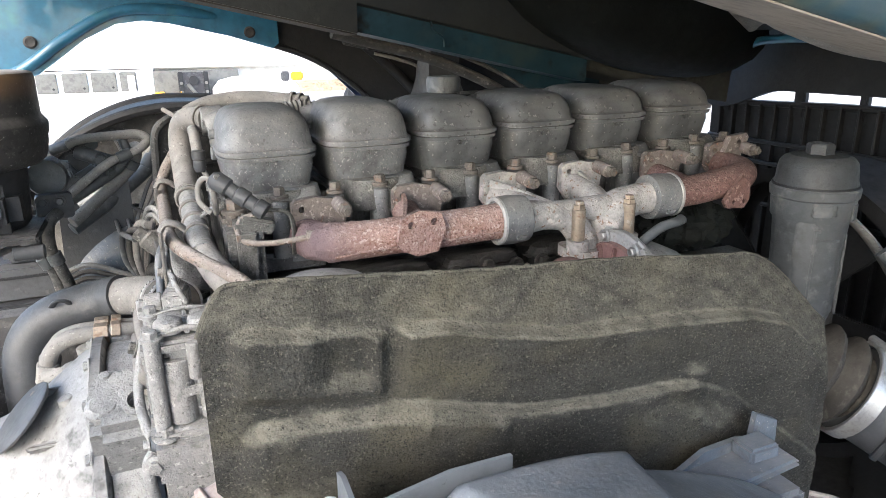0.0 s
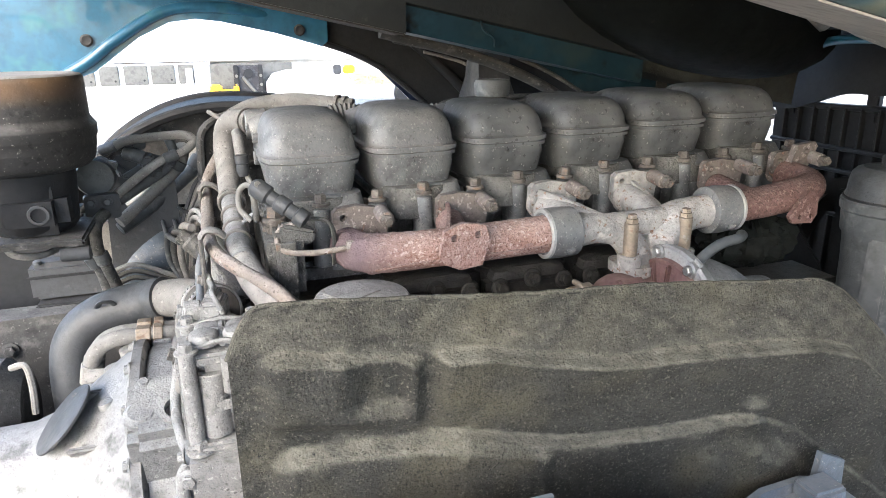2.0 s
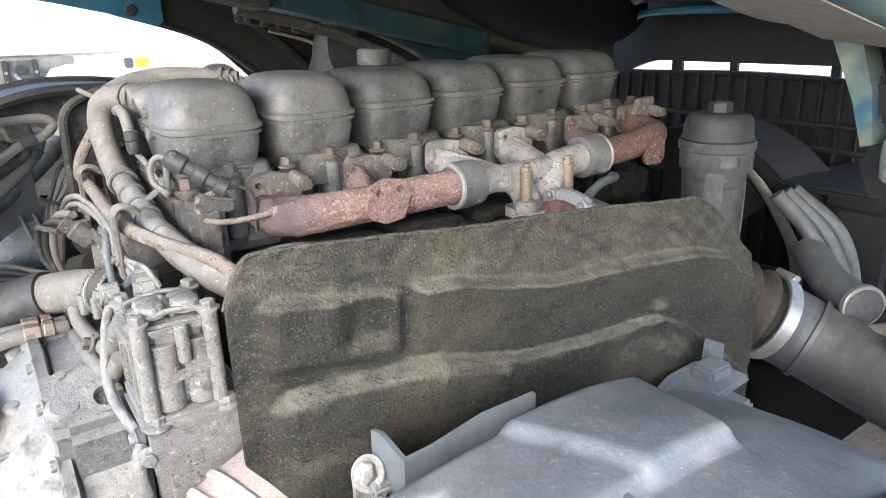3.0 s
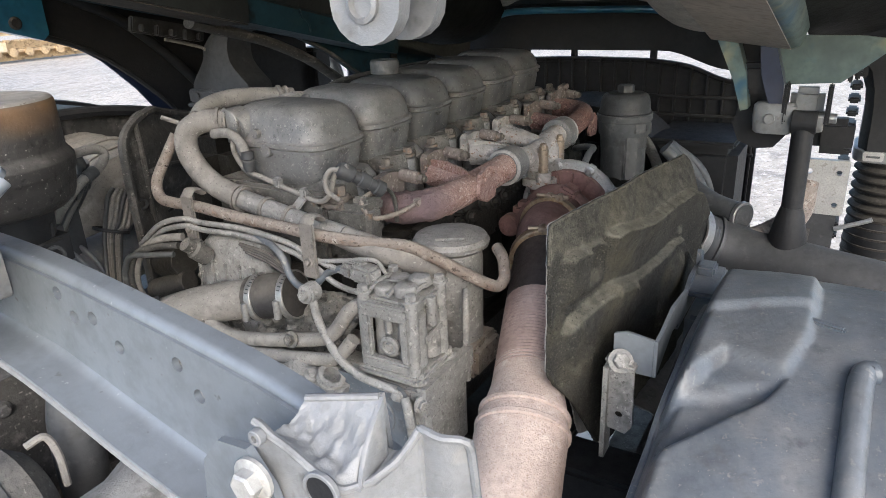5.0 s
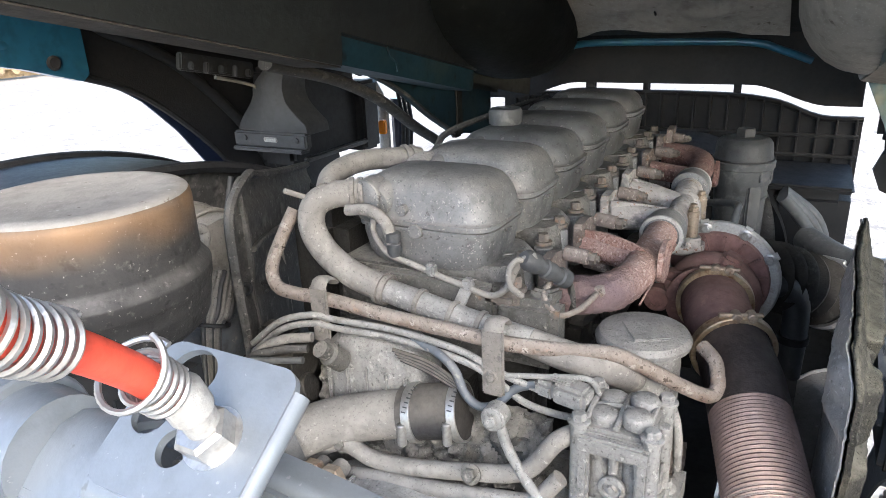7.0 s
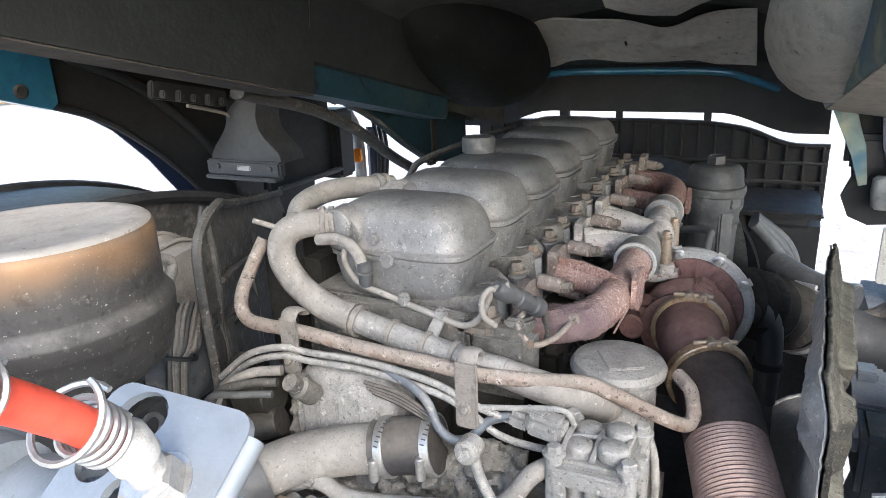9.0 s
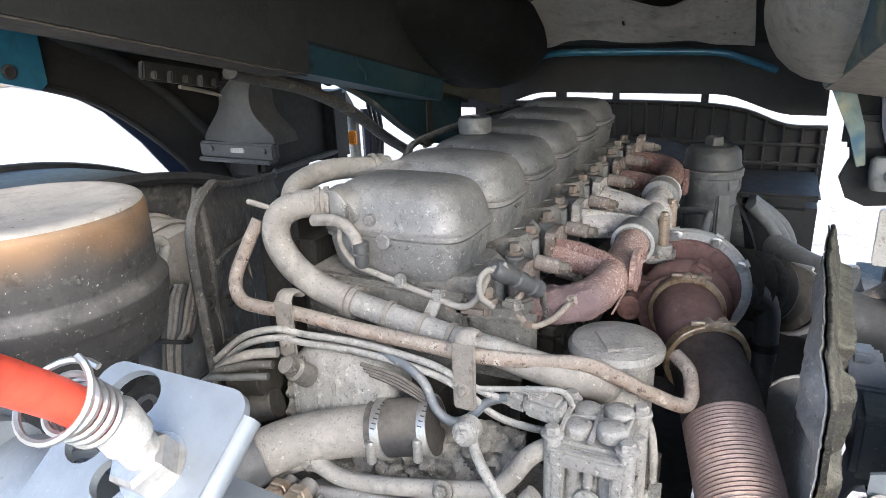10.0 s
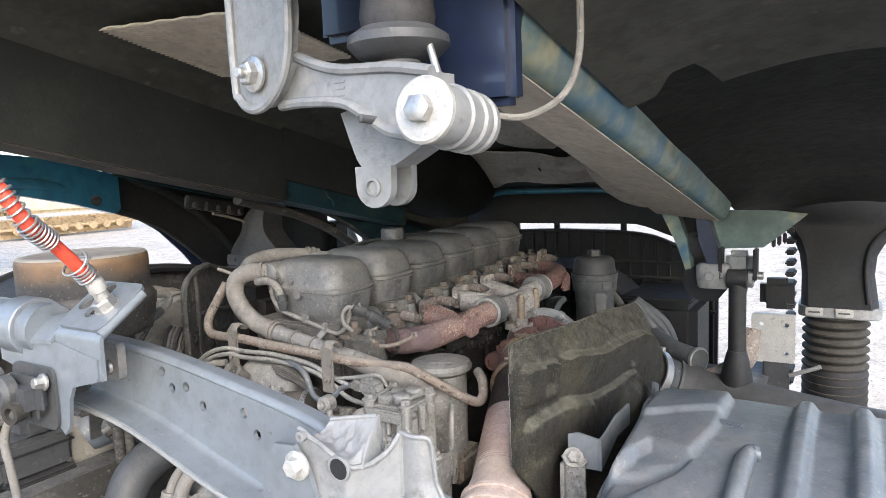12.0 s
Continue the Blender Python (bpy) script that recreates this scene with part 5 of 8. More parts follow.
# ---- chassis under engine and cab ----
def chassis():
    c = thing("chassis_frame", (0.2, 1.0, 0), "dark dusty truck chassis frame on its front axle", "truck chassis")
    for y, s in ((1.46, 1), (0.42, -1)):
        top = 1.148 if s > 0 else 1.02
        bm = B()
        loft(bm, [[Vector((x, y + s * a, b)) for a, b in ((0, top), (0.07, top), (0.07, top - 0.008), (0.008, top - 0.008), (0.008, top - 0.262), (0.07, top - 0.262), (0.07, top - 0.27), (0, top - 0.27))] for x in (-1.6, -0.4, 0.8, 1.6)])
        rail = part("side_rail", bm, M_PANEL, c, "dusty dark frame rail")
        for k in range(14):
            x = -0.95 + 0.11 * k
            part("rail_bolt", hexbolt(B(), (x, y - (0.001 if s > 0 else -0.001), top - 0.05 - 0.012 * (k % 2)), (0, -s, 0), 0.011, 0.012), M_PANEL, rail)
    part("cross_member", box(B(), (0.35, 0.96, 0.80), (0.12, 1.08, 0.10), 0.01), M_BLACK, c)
    part("cross_member", box(B(), (-0.35, 0.96, 0.80), (0.12, 1.08, 0.10), 0.01), M_BLACK, c)
    # Added black screen: hides bright ground beyond the far rail.
    part("ground_screen", box(B(), (-0.66, 1.66, 0.98), (1.24, 0.03, 0.60), 0.01), M_BLACK, c, "added black screen before the bright ground")
    # Added black trays: they keep light from the ground out.
    part("light_block_tray", box(B(), (-0.98, 0.96, 0.68), (2.44, 1.1, 0.02), 0.005), M_BLACK, c, "added black tray that keeps ground light out")
    part("engine_light_block", box(B(), (0.93, 1.14, 0.68), (1.36, 0.74, 0.02), 0.005), M_BLACK, c)
    # Added bars and a sheet that close a gap onto bright ground.
    spring = part("gap_filler_bar", box(B(), (0.80, 0.60, 0.60), (1.5, 0.09, 0.03), 0.008), M_PANEL, c, "added dusty bar that hides bright ground")
    part("lower_filler_bar", box(B(), (0.80, 0.60, 0.568), (1.2, 0.09, 0.03), 0.008), M_PANEL, spring)
    part("gap_filler_sheet", box(B(), (0.93, 0.60, 0.42), (1.36, 0.36, 0.02), 0.005), M_PANEL, c, "added dusty black sheet over the bright ground")
    part("axle", box(B(), (0.42, 1.03, 0.60), (0.12, 2.0, 0.14), 0.02), M_BLACK, c)
    for y in (0.05, 2.0):
        w = part("wheel", rod(B(), (0.42, y - 0.13, 0.5), (0.42, y + 0.13, 0.5), 0.50, seg=48, bev=0.04), M_RUBBER, c, "black truck tyre")
        part("rim", rod(B(), (0.42, y - 0.14, 0.5), (0.42, y + 0.14, 0.5), 0.27, seg=32), M_ARMGREY, w)


def rear_arm():
    """Pressed cross arm with holes, right behind the engine."""
    a = thing("cross_arm", (-0.44, 0.76, 1.3), "blue-grey pressed steel cross arm with drilled holes", "support arm")
    top = [(1.06, 1.516), (0.965, 1.511), (0.873, 1.501), (0.74, 1.479), (0.658, 1.463), (0.60, 1.445), (0.52, 1.413), (0.44, 1.383)]
    low = [(0.44, 1.27), (0.56, 1.31), (0.687, 1.364), (0.781, 1.392), (0.908, 1.432), (1.0, 1.447), (1.06, 1.45)]
    holes = [(y, z, 0.0062, 0.0066) for y, z in ((0.892, 1.491), (0.874, 1.471), (0.846, 1.476), (0.816, 1.455), (0.742, 1.458), (0.722, 1.434))]
    web = part("web", plate(B(), top + low, 0.006, yz(-0.44), holes), M_ARM, a)
    def fold(line, dx, dz, r):
        bm = B()
        loops = []
        for y, z in spline([Vector((-0.437, y, z)) for y, z in line], 4) and [(p.y, p.z) for p in spline([Vector((0, y, z)) for y, z in line], 4)]:
            sec = []
            for k in range(7):
                t = k / 6 * math.pi / 2
                sec.append((-r * (1 - math.cos(t)) * (-1 if dx > 0 else 1), dz * r * math.sin(t)))
            end = (sec[-1][0] + dx, sec[-1][1])
            out = [Vector((-0.437 + p, y, z + q)) for p, q in sec] + [Vector((-0.437 + end[0], y, z + end[1]))]
            inner = [v + Vector((0.004 if dx > 0 else -0.0, 0, -dz * 0.005)) for v in reversed(out)]
            loops.append(out + inner)
        return loft(bm, loops)
    part("upper_flange", fold(top, 0.014, 1, 0.008), M_ARM, a)
    part("lower_flange", fold(low, -0.030, -1, 0.012), M_ARM, a, "worn lower flange")
    part("lower_lip", tube(B(), [(-0.478, y, z - 0.013) for y, z in low], 0.0035, 8, 5), M_ARMGREY, a)
    bm = plate(B(), rounded(-0.020, -0.024, 0.022, 0.026, 0.007), 0.012, yz(-0.454) @ pose(0.985, 1.497, 0))
    st = part("end_stop", bm, M_ARMGREY, a, "grey riveted end plate")
    part("rivet", lathe(B(), [(0.009, 0), (0.008, 0.004), (0.004, 0.006)], frame_of((-0.455, 0.985, 1.490), (-1, 0, 0)), 16), M_ZINC, st)
    return a


def arm_casting():
    c = thing("hinge_bracket", (-0.48, 0.54, 1.36), "dusty grey folded hinge bracket bolted to the cross arm", "bracket")
    def crest(y):
        return float(np.interp(y, (0.512, 0.520, 0.530, 0.540, 0.560, 0.580, 0.592, 0.603), (1.473, 1.456, 1.4475, 1.4475, 1.458, 1.468, 1.472, 1.479)))
    def bow(y):
        return -0.488 + 0.050 * step(-y, -0.548, -0.506)
    # front web that turns back towards the post
    def web_at(u, v):
        y = 0.606 - 0.094 * u
        z = crest(y) - v * (crest(y) - 1.345)
        return bow(y) - 0.012 * v * v, y + 0.006 * v * (1 - u), z
    web = part("front_web", sheet(B(), web_at, 40, 24, 0.004, (1, 0, 0)), M_ARMGREY, c, sharp=70)
    part("web_lip", tube(B(), [web_at(k / 20, 0.0) for k in range(21)], 0.0028, 8, 2), M_ARMGREY, web)
    # Solid black disc: the shade inside the hole is its colour.
    hole = rod(B(), (-0.4915, 0.5525, 1.447), (-0.4865, 0.5525, 1.447), 0.0115, seg=28, bev=0.0005)
    part("hole_disc", hole, M_BLACK, web, "black disc drawn as a hole")
    part("hole_lip", ring(B(), (-0.4905, 0.5525, 1.447), (1, 0, 0), 0.0125, 0.004, 0.0014, 28), M_ARMGREY, web)
    # crumpled scoop between the web and the upright back plate
    def scoop(u, v):
        y = 0.596 - 0.060 * u
        a = Vector((bow(y), y, crest(y)))
        b = Vector((-0.452 + 0.015 * u, 0.594 - 0.050 * u, 1.4785 + 0.007 * u))
        p = a.lerp(b, v)
        crumple = (0.0045 * noise.noise(Vector((7 * u, 4 * v, 2))) + 0.0018 * noise.noise(Vector((18 * u, 11 * v, 6)))) * math.sin(math.pi * v)
        return p.x, p.y, p.z - 0.011 * math.sin(math.pi * v) * math.sin(math.pi * min(1, 0.25 + 0.75 * u)) + crumple
    part("scooped_shell", sheet(B(), scoop, 44, 22, 0.004, (0, 0, -1)), M_ARMGREY, c, "dust-filled crumpled scoop", sharp=70)
    part("shell_rim", tube(B(), [scoop(k / 14, 1.0) for k in range(15)], 0.0026, 8, 3), M_ARMGREY, c)
    # upright fold that falls from the scoop to the saddle
    def fold(u, v):
        a = Vector(scoop(1.0, 1.0)).lerp(Vector((-0.4455, 0.537, 1.4495)), v)
        b = Vector(scoop(0.98, 0.35)).lerp(Vector((-0.480, 0.534, 1.4465)), v)
        return tuple(a.lerp(b, u))
    part("upright_fold", sheet(B(), fold, 10, 10, 0.003, (0, -1, 0)), M_ARMGREY, c, sharp=70)
    def saddle(u, v):
        y = 0.540 - 0.022 * u
        return bow(y) + (0.044 - 0.034 * u) * v, y, crest(y) - 0.0015 + 0.004 * v
    part("saddle", sheet(B(), saddle, 12, 8, 0.004, (0, 0, -1)), M_ARMGREY, c, sharp=70)
    def back(u, v):
        p = scoop(u, 1.0)
        return p[0] + 0.002 + 0.010 * v, p[1], p[2] - 0.10 * v
    part("back_plate", sheet(B(), back, 12, 10, 0.004, (1, 0, 0)), M_ARMGREY, c, sharp=70)
    # post at the end: bent plate with a turned lip
    def post(u, v):
        y = 0.513 - 0.033 * u
        z = (1.473 - 0.004 * u) - (0.075 + 0.006 * u) * v
        return -0.439 + 0.006 * u - 0.004 * math.sin(math.pi * u) + 0.012 * v * step(u, 0.7, 1.0), y - 0.010 * step(u, 0.6, 1.0) * step(v, 0.55, 1.0), z
    part("post", sheet(B(), post, 16, 14, 0.004, (1, 0, 0)), M_ARMGREY, c, sharp=70)
    part("post_lip", tube(B(), [post(0, 0.9), post(0, 0.5), post(0, 0.05), post(0.1, 0), post(0.5, 0), post(0.95, 0)] + [post(1.0, 0.1 + k / 8) for k in range(1, 7)], 0.003, 8, 3), M_ARMGREY, c)
    def base(u, v):
        y = 0.500 - 0.10 * u
        return -0.475 + 0.060 * v, y, 1.398 - 0.018 * u - 0.006 * math.sin(math.pi * v)
    part("base_flange", sheet(B(), base, 12, 8, 0.006, (0, 0, -1)), M_ARMGREY, c, sharp=70)
    bm = plate(B(), [(0.66, 1.36), (0.650, 1.440), (0.632, 1.462), (0.606, 1.464), (0.588, 1.440), (0.577, 1.405), (0.560, 1.378), (0.545, 1.368), (0.53, 1.370), (0.505, 1.368), (0.482, 1.355), (0.474, 1.335), (0.60, 1.30)], 0.006, yz(-0.498))
    cheek = part("cheek_plate", bm, M_ARM, c, "blue-grey cheek plate")
    for y, z in ((0.600, 1.445), (0.505, 1.350), (0.635, 1.385)):
        part("bolt", hexbolt(B(), (-0.499, y, z), (-1, 0, 0), 0.0105, 0.013), M_WHITEMETAL, cheek, "bright hexagon bolt")
    part("clip_eye", ring(B(), (-0.494, 0.598, 1.4735), (1, 0, 0), 0.004, 0.006, 0.0016, 16), M_ARMGREY, web)


def lock_bracket():
    """Sloping folded plate with holes that carries the spring hose."""
    b = thing("lock_bracket", (-0.5, 0.95, 1.42), "light blue-grey folded bracket plate with round holes", "bracket")
    slope = Matrix.Translation((-0.488, 0.937, 1.5795)) @ pose(0, 0, 0, 0, -34, 0)
    outline = rounded(-0.036, -0.046, 0.046, 0.048, 0.012)
    holes = [(0.006, 0.030, 0.013, 0.0125), (-0.008, 0.004, 0.010, 0.010), (0.030, 0.020, 0.014, 0.016)]
    plt = part("top_plate", plate(B(), outline, 0.005, slope, holes), M_ARM, b)
    # rolled edge towards the arm
    part("edge_roll", tube(B(), [slope @ Vector((x, -0.0445, -0.002)) for x in (-0.038, -0.02, 0.0, 0.02, 0.036)], 0.0062, 10, 3), M_ARM, plt)
    # fold at the low side and the flange below it
    def fold(u, v):
        y = 0.889 + 0.098 * u
        if v < 0.45:
            t = radians(56 + 0) * v / 0.45
            a = radians(34) + t
            return -0.5155 - 0.016 * (math.sin(a) - math.sin(radians(34))), y, 1.5610 - 0.016 * (math.cos(radians(34)) - math.cos(a))
        w = (v - 0.45) / 0.55
        return -0.5155 - 0.016 * (1 - math.sin(radians(34))), y, 1.5610 - 0.016 * math.cos(radians(34)) - 0.046 * w
    part("rolled_flange", sheet(B(), fold, 10, 20, 0.005, (1, 0, 0)), M_ARM, b)
    bm = plate(B(), [(0.894, 1.508), (0.898, 1.500), (0.930, 1.492), (0.952, 1.486), (0.962, 1.468), (0.968, 1.432), (0.98, 1.420), (0.994, 1.432), (0.998, 1.475), (1.05, 1.492), (1.12, 1.505), (1.12, 1.540), (1.0, 1.545), (0.894, 1.528)], 0.005, yz(-0.5252))
    part("front_flange", bm, M_ARM, b)
    tubep = part("cross_tube", tube(B(), [(-0.500, 1.035, 1.548), (-0.500, 1.10, 1.549), (-0.500, 1.34, 1.549)], 0.034, 26, 4), M_ARM, b)
    part("tube_collar", ring(B(), (-0.500, 1.085, 1.549), (0, 1, 0), 0.036, 0.045, 0.004), M_ARM, tubep)
    # wing that ties plate and tube together over the dark opening
    def wing(u, v):
        return -0.528 + 0.06 * v, 0.985 + 0.06 * u, 1.545 + 0.028 * math.sin(math.pi * min(1, 0.75 * v)) - 0.006 * u
    part("wing", sheet(B(), wing, 6, 4, 0.005, (0, 0, -1)), M_ARM, b)
    d = Vector((-0.42, -0.08, 0.9)).normalized()
    p = Vector((-0.487, 0.922, 1.583))
    n = Vector((-0.56, 0, 0.83))
    part("washer", lathe(B(), [(0.0165, 0), (0.0165, 0.003), (0.008, 0.003)], frame_of(p, n), 24), M_ZINC, b)
    part("lock_nut", lathe(B(), [(0.0145, 0), (0.0145, 0.011), (0.012, 0.013)], frame_of(p + n * 0.003, n), 6), M_ZINC, b, "zinc lock nut")
    part("fitting", lathe(B(), [(0.009, 0.010), (0.009, 0.026), (0.011, 0.028), (0.011, 0.042), (0.008, 0.046)], frame_of(p, d), 20), M_WHITEMETAL, b, "dull hose fitting")
    v = thing("lock_valve", (-0.55, 1.0, 1.40), "small dark valve with bright screws on the bracket", "valve")
    bm = box(B(), (-0.542, 1.035, 1.470), (0.030, 0.085, 0.055), 0.014)
    lathe(bm, [(0.024, 0), (0.024, 0.012), (0.018, 0.018)], frame_of((-0.552, 1.05, 1.475), (-1, 0, 0)), 24)
    tube(bm, [(-0.556, 1.075, 1.49), (-0.560, 1.05, 1.455), (-0.556, 1.015, 1.445)], 0.009, 10, 5)
    part("body", bm, M_PLASTIC, v)
    part("mounting_plate", plate(B(), rounded(0.985, 1.425, 1.085, 1.508, 0.014), 0.004, yz(-0.530)), M_PLASTIC, v, "grey mounting plate")
    part("screw", hexbolt(B(), (-0.534, 1.0, 1.490), (-1, 0, 0.1), 0.0075, 0.014), M_ZINC, v)
    part("screw", lathe(B(), [(0.010, 0), (0.010, 0.014), (0.004, 0.014), (0.004, 0.006)], frame_of((-0.552, 1.07, 1.497), (-1, 0, 0)), 18), M_PLASTIC, v)
    part("port", lathe(B(), [(0.014, 0), (0.014, 0.018), (0.008, 0.018), (0.008, 0.004)], frame_of((-0.552, 1.025, 1.455), (-1, -0.2, 0)), 20), M_HOSEDARK, v, "dull threaded port")
    part("end_boss", rod(B(), (-0.55, 1.085, 1.44), (-0.575, 1.08, 1.44), 0.015), M_DUSTYALU, v)
    part("air_line", tube(B(), [(-0.548, 1.07, 1.435), (-0.55, 1.085, 1.40), (-0.545, 1.085, 1.35), (-0.53, 1.10, 1.25)], 0.0055, 10, 6), M_HOSE, v, "pale plastic air line")


def spring_hose():
    h = thing("air_hose", (-0.50, 0.925, 1.62), "coral-red air hose in a zinc wire spring", "hose")
    path = [(-0.510, 0.918, 1.624), (-0.528, 0.914, 1.645), (-0.556, 0.905, 1.672), (-0.585, 0.894, 1.695), (-0.604, 0.892, 1.722), (-0.614, 0.897, 1.742), (-0.628, 0.915, 1.757), (-0.66, 0.96, 1.764), (-0.74, 1.07, 1.76)]
    part("hose", tube(B(), path, 0.0080, 16, 8), M_RED, h)
    fine = spline(path, 24)
    bm = B()
    for lo, hi, r, turns in ((0, 18, 0.0115, 4.2), (18, 27, 0.0165, 1.0), (50, 76, 0.0118, 8), (76, 190, 0.0105, 16)):
        seg = fine[lo:hi + 1]
        pts = []
        n = int(turns * 26)
        for k in range(n + 1):
            s = k / n * (len(seg) - 1)
            i = min(int(s), len(seg) - 2)
            q = seg[i].lerp(seg[i + 1], s - i)
            fr = frame_of(q, seg[i + 1] - seg[i], (0.3, 1, 0.1))
            a = 2 * math.pi * turns * k / n
            pts.append(fr @ Vector((r * math.cos(a), r * math.sin(a), 0)))
        tube(bm, pts, 0.0015, 6, 1)
    part("wire_spring", bm, M_ZINC, h, "zinc wire spring")


def cab_suspension():
    s = thing("cab_suspension", (-0.45, 0.52, 1.70), "light grey rear cab suspension with clevis hanging from the cab", "cab suspension")
    # hanging lug
    out = [(0.605, 2.05), (0.602, 1.90), (0.610, 1.85), (0.628, 1.825), (0.650, 1.812), (0.675, 1.811), (0.693, 1.824), (0.700, 1.85), (0.703, 2.05)]
    swing = Matrix.Translation((-0.49, 0.43, 0)) @ pose(0, 0, 0, 0, 0, -9) @ Matrix.Translation((0.49, -0.43, 0))
    part("hanger", plate(B(), out, 0.012, swing @ yz(-0.496)), M_ARMGREY, s)
    bm = B()
    tube(bm, [swing @ Vector((-0.498, y, z)) for y, z in out], 0.005, 8, 4)
    part("hanger_rim", bm, M_ARMGREY, s)
    part("pivot_bolt", hexbolt(B(), swing @ Vector((-0.500, 0.661, 1.846)), (-1, 0.16, 0), 0.0125, 0.014), M_ZINC, s)
    part("pivot_end", rod(B(), swing @ Vector((-0.512, 0.661, 1.846)), swing @ Vector((-0.522, 0.661, 1.846)), 0.006), M_ZINC, s)
    # arm
    top = [(0.64, 1.868), (0.609, 1.858), (0.575, 1.845), (0.541, 1.837), (0.476, 1.831), (0.43, 1.822)]
    low = [(0.43, 1.768), (0.479, 1.774), (0.51, 1.790), (0.544, 1.806), (0.60, 1.812), (0.64, 1.812)]
    part("link_arm", plate(B(), top + low, 0.03, swing @ yz(-0.484)), M_ARMGREY, s)
    bm = tube(B(), [swing @ Vector((-0.484, y, z)) for y, z in top], 0.0055, 8, 4)
    tube(bm, [swing @ Vector((-0.484, y, z)) for y, z in low], 0.0055, 8, 4)
    part("arm_rim", bm, M_ARMGREY, s)
    for k in range(3):
        part("stamped_mark", box(B(), swing @ Vector((-0.4846, 0.548 - 0.0006 * k, 1.826 - 0.006 * k)), (0.0012, 0.018 - 0.003 * k, 0.0016), 0.0004, (0, 0, -9)), M_ARMGREY, s)
    part("grease_nipple", rod(B(), (-0.468, 0.497, 1.786), (-0.49, 0.505, 1.788), 0.004), M_PLASTIC, s)
    # bushing
    ax = Vector((0.08, 0.0, -0.008))
    p = Vector((-0.502, 0.426, 1.788))
    part("bush_barrel", lathe(B(), [(0.024, 0.004), (0.0265, 0.008), (0.0265, 0.032), (0.029, 0.034), (0.029, 0.040), (0.0265, 0.042), (0.0265, 0.056), (0.029, 0.058), (0.029, 0.064), (0.0265, 0.066), (0.0265, 0.074), (0.029, 0.076), (0.028, 0.084)], frame_of(p, ax), 36), M_ARMGREY, s)
    cap = part("bush_washer", lathe(B(), [(0.026, -0.005), (0.0285, -0.003), (0.0285, 0.002), (0.026, 0.004)], frame_of(p, ax), 40), M_WHITEMETAL, s, "bright washer with hexagon bolt")
    part("bush_bolt", hexbolt(B(), p - ax.normalized() * 0.004, -ax, 0.012, 0.012, False), M_ZINC, cap)
    # forging and clevis
    prof = [(0.548, 1.80), (0.538, 1.772), (0.530, 1.752), (0.522, 1.742), (0.490, 1.742), (0.470, 1.752), (0.440, 1.768), (0.430, 1.785), (0.46, 1.80), (0.51, 1.81)]
    part("forging", plate(B(), [(y + 0.024, z) for y, z in prof], 0.040, yz(-0.434)), M_ARMGREY, s)
    for x in (-0.440, -0.404):
        tongue = [(0.526 if k == 0 else 0.505 + 0.0205 * math.cos(radians(a)), 1.745 if k == 0 else 1.724 + 0.0205 * math.sin(radians(a))) for k, a in enumerate([0] + list(range(0, -181, -20)))] + [(0.4845, 1.745)]
        part("clevis_plate", plate(B(), [(0.530 + 1.06 * (y - 0.505), z) for y, z in tongue], 0.010, yz(x)), M_ARMGREY, s)
    part("clevis_pin", lathe(B(), [(0.0095, 0), (0.0095, 0.003), (0.007, 0.004), (0.006, 0.0)], frame_of((-0.4395, 0.530, 1.724), (-1, 0, 0)), 20), M_ARMGREY, s)
    # air spring above the arm
    part("air_spring_piston", rod(B(), (-0.44, 0.492, 1.815), (-0.44, 0.492, 1.850), 0.020), M_ARMGREY, s)
    part("air_spring_plate", lathe(B(), [(0.022, 0), (0.040, 0.004), (0.049, 0.014), (0.048, 0.022), (0.036, 0.030)], pose(-0.44, 0.492, 1.842), 40), M_PLASTIC, s, "grey spring plate")
    part("air_spring_bellows", lathe(B(), [(0.034, 0), (0.036, 0.012), (0.034, 0.03), (0.038, 0.05), (0.044, 0.07), (0.046, 0.2)], pose(-0.44, 0.492, 1.870), 36), M_RUBBER, s, "dusty black rubber bellows")
    part("strap_bolt", rod(B(), (-0.45, 0.452, 1.852), (-0.455, 0.440, 1.822), 0.0035), M_ZINC, s)
    part("tower", box(B(), (-0.36, 0.46, 1.93), (0.03, 0.11, 0.26), 0.008), M_NAVY, s, "dark navy painted tower")
    part("tower_back", box(B(), (-0.35, 0.58, 2.0), (0.02, 0.16, 0.22), 0.03), M_NAVY, s)
    part("sensor_wire", tube(B(), [(-0.43, 0.435, 1.797), (-0.38, 0.425, 1.79), (-0.34, 0.405, 1.79), (-0.33, 0.37, 1.81), (-0.335, 0.352, 1.85), (-0.345, 0.348, 1.92)], 0.0036, 8, 6), M_HOSE, s, "grey cable")


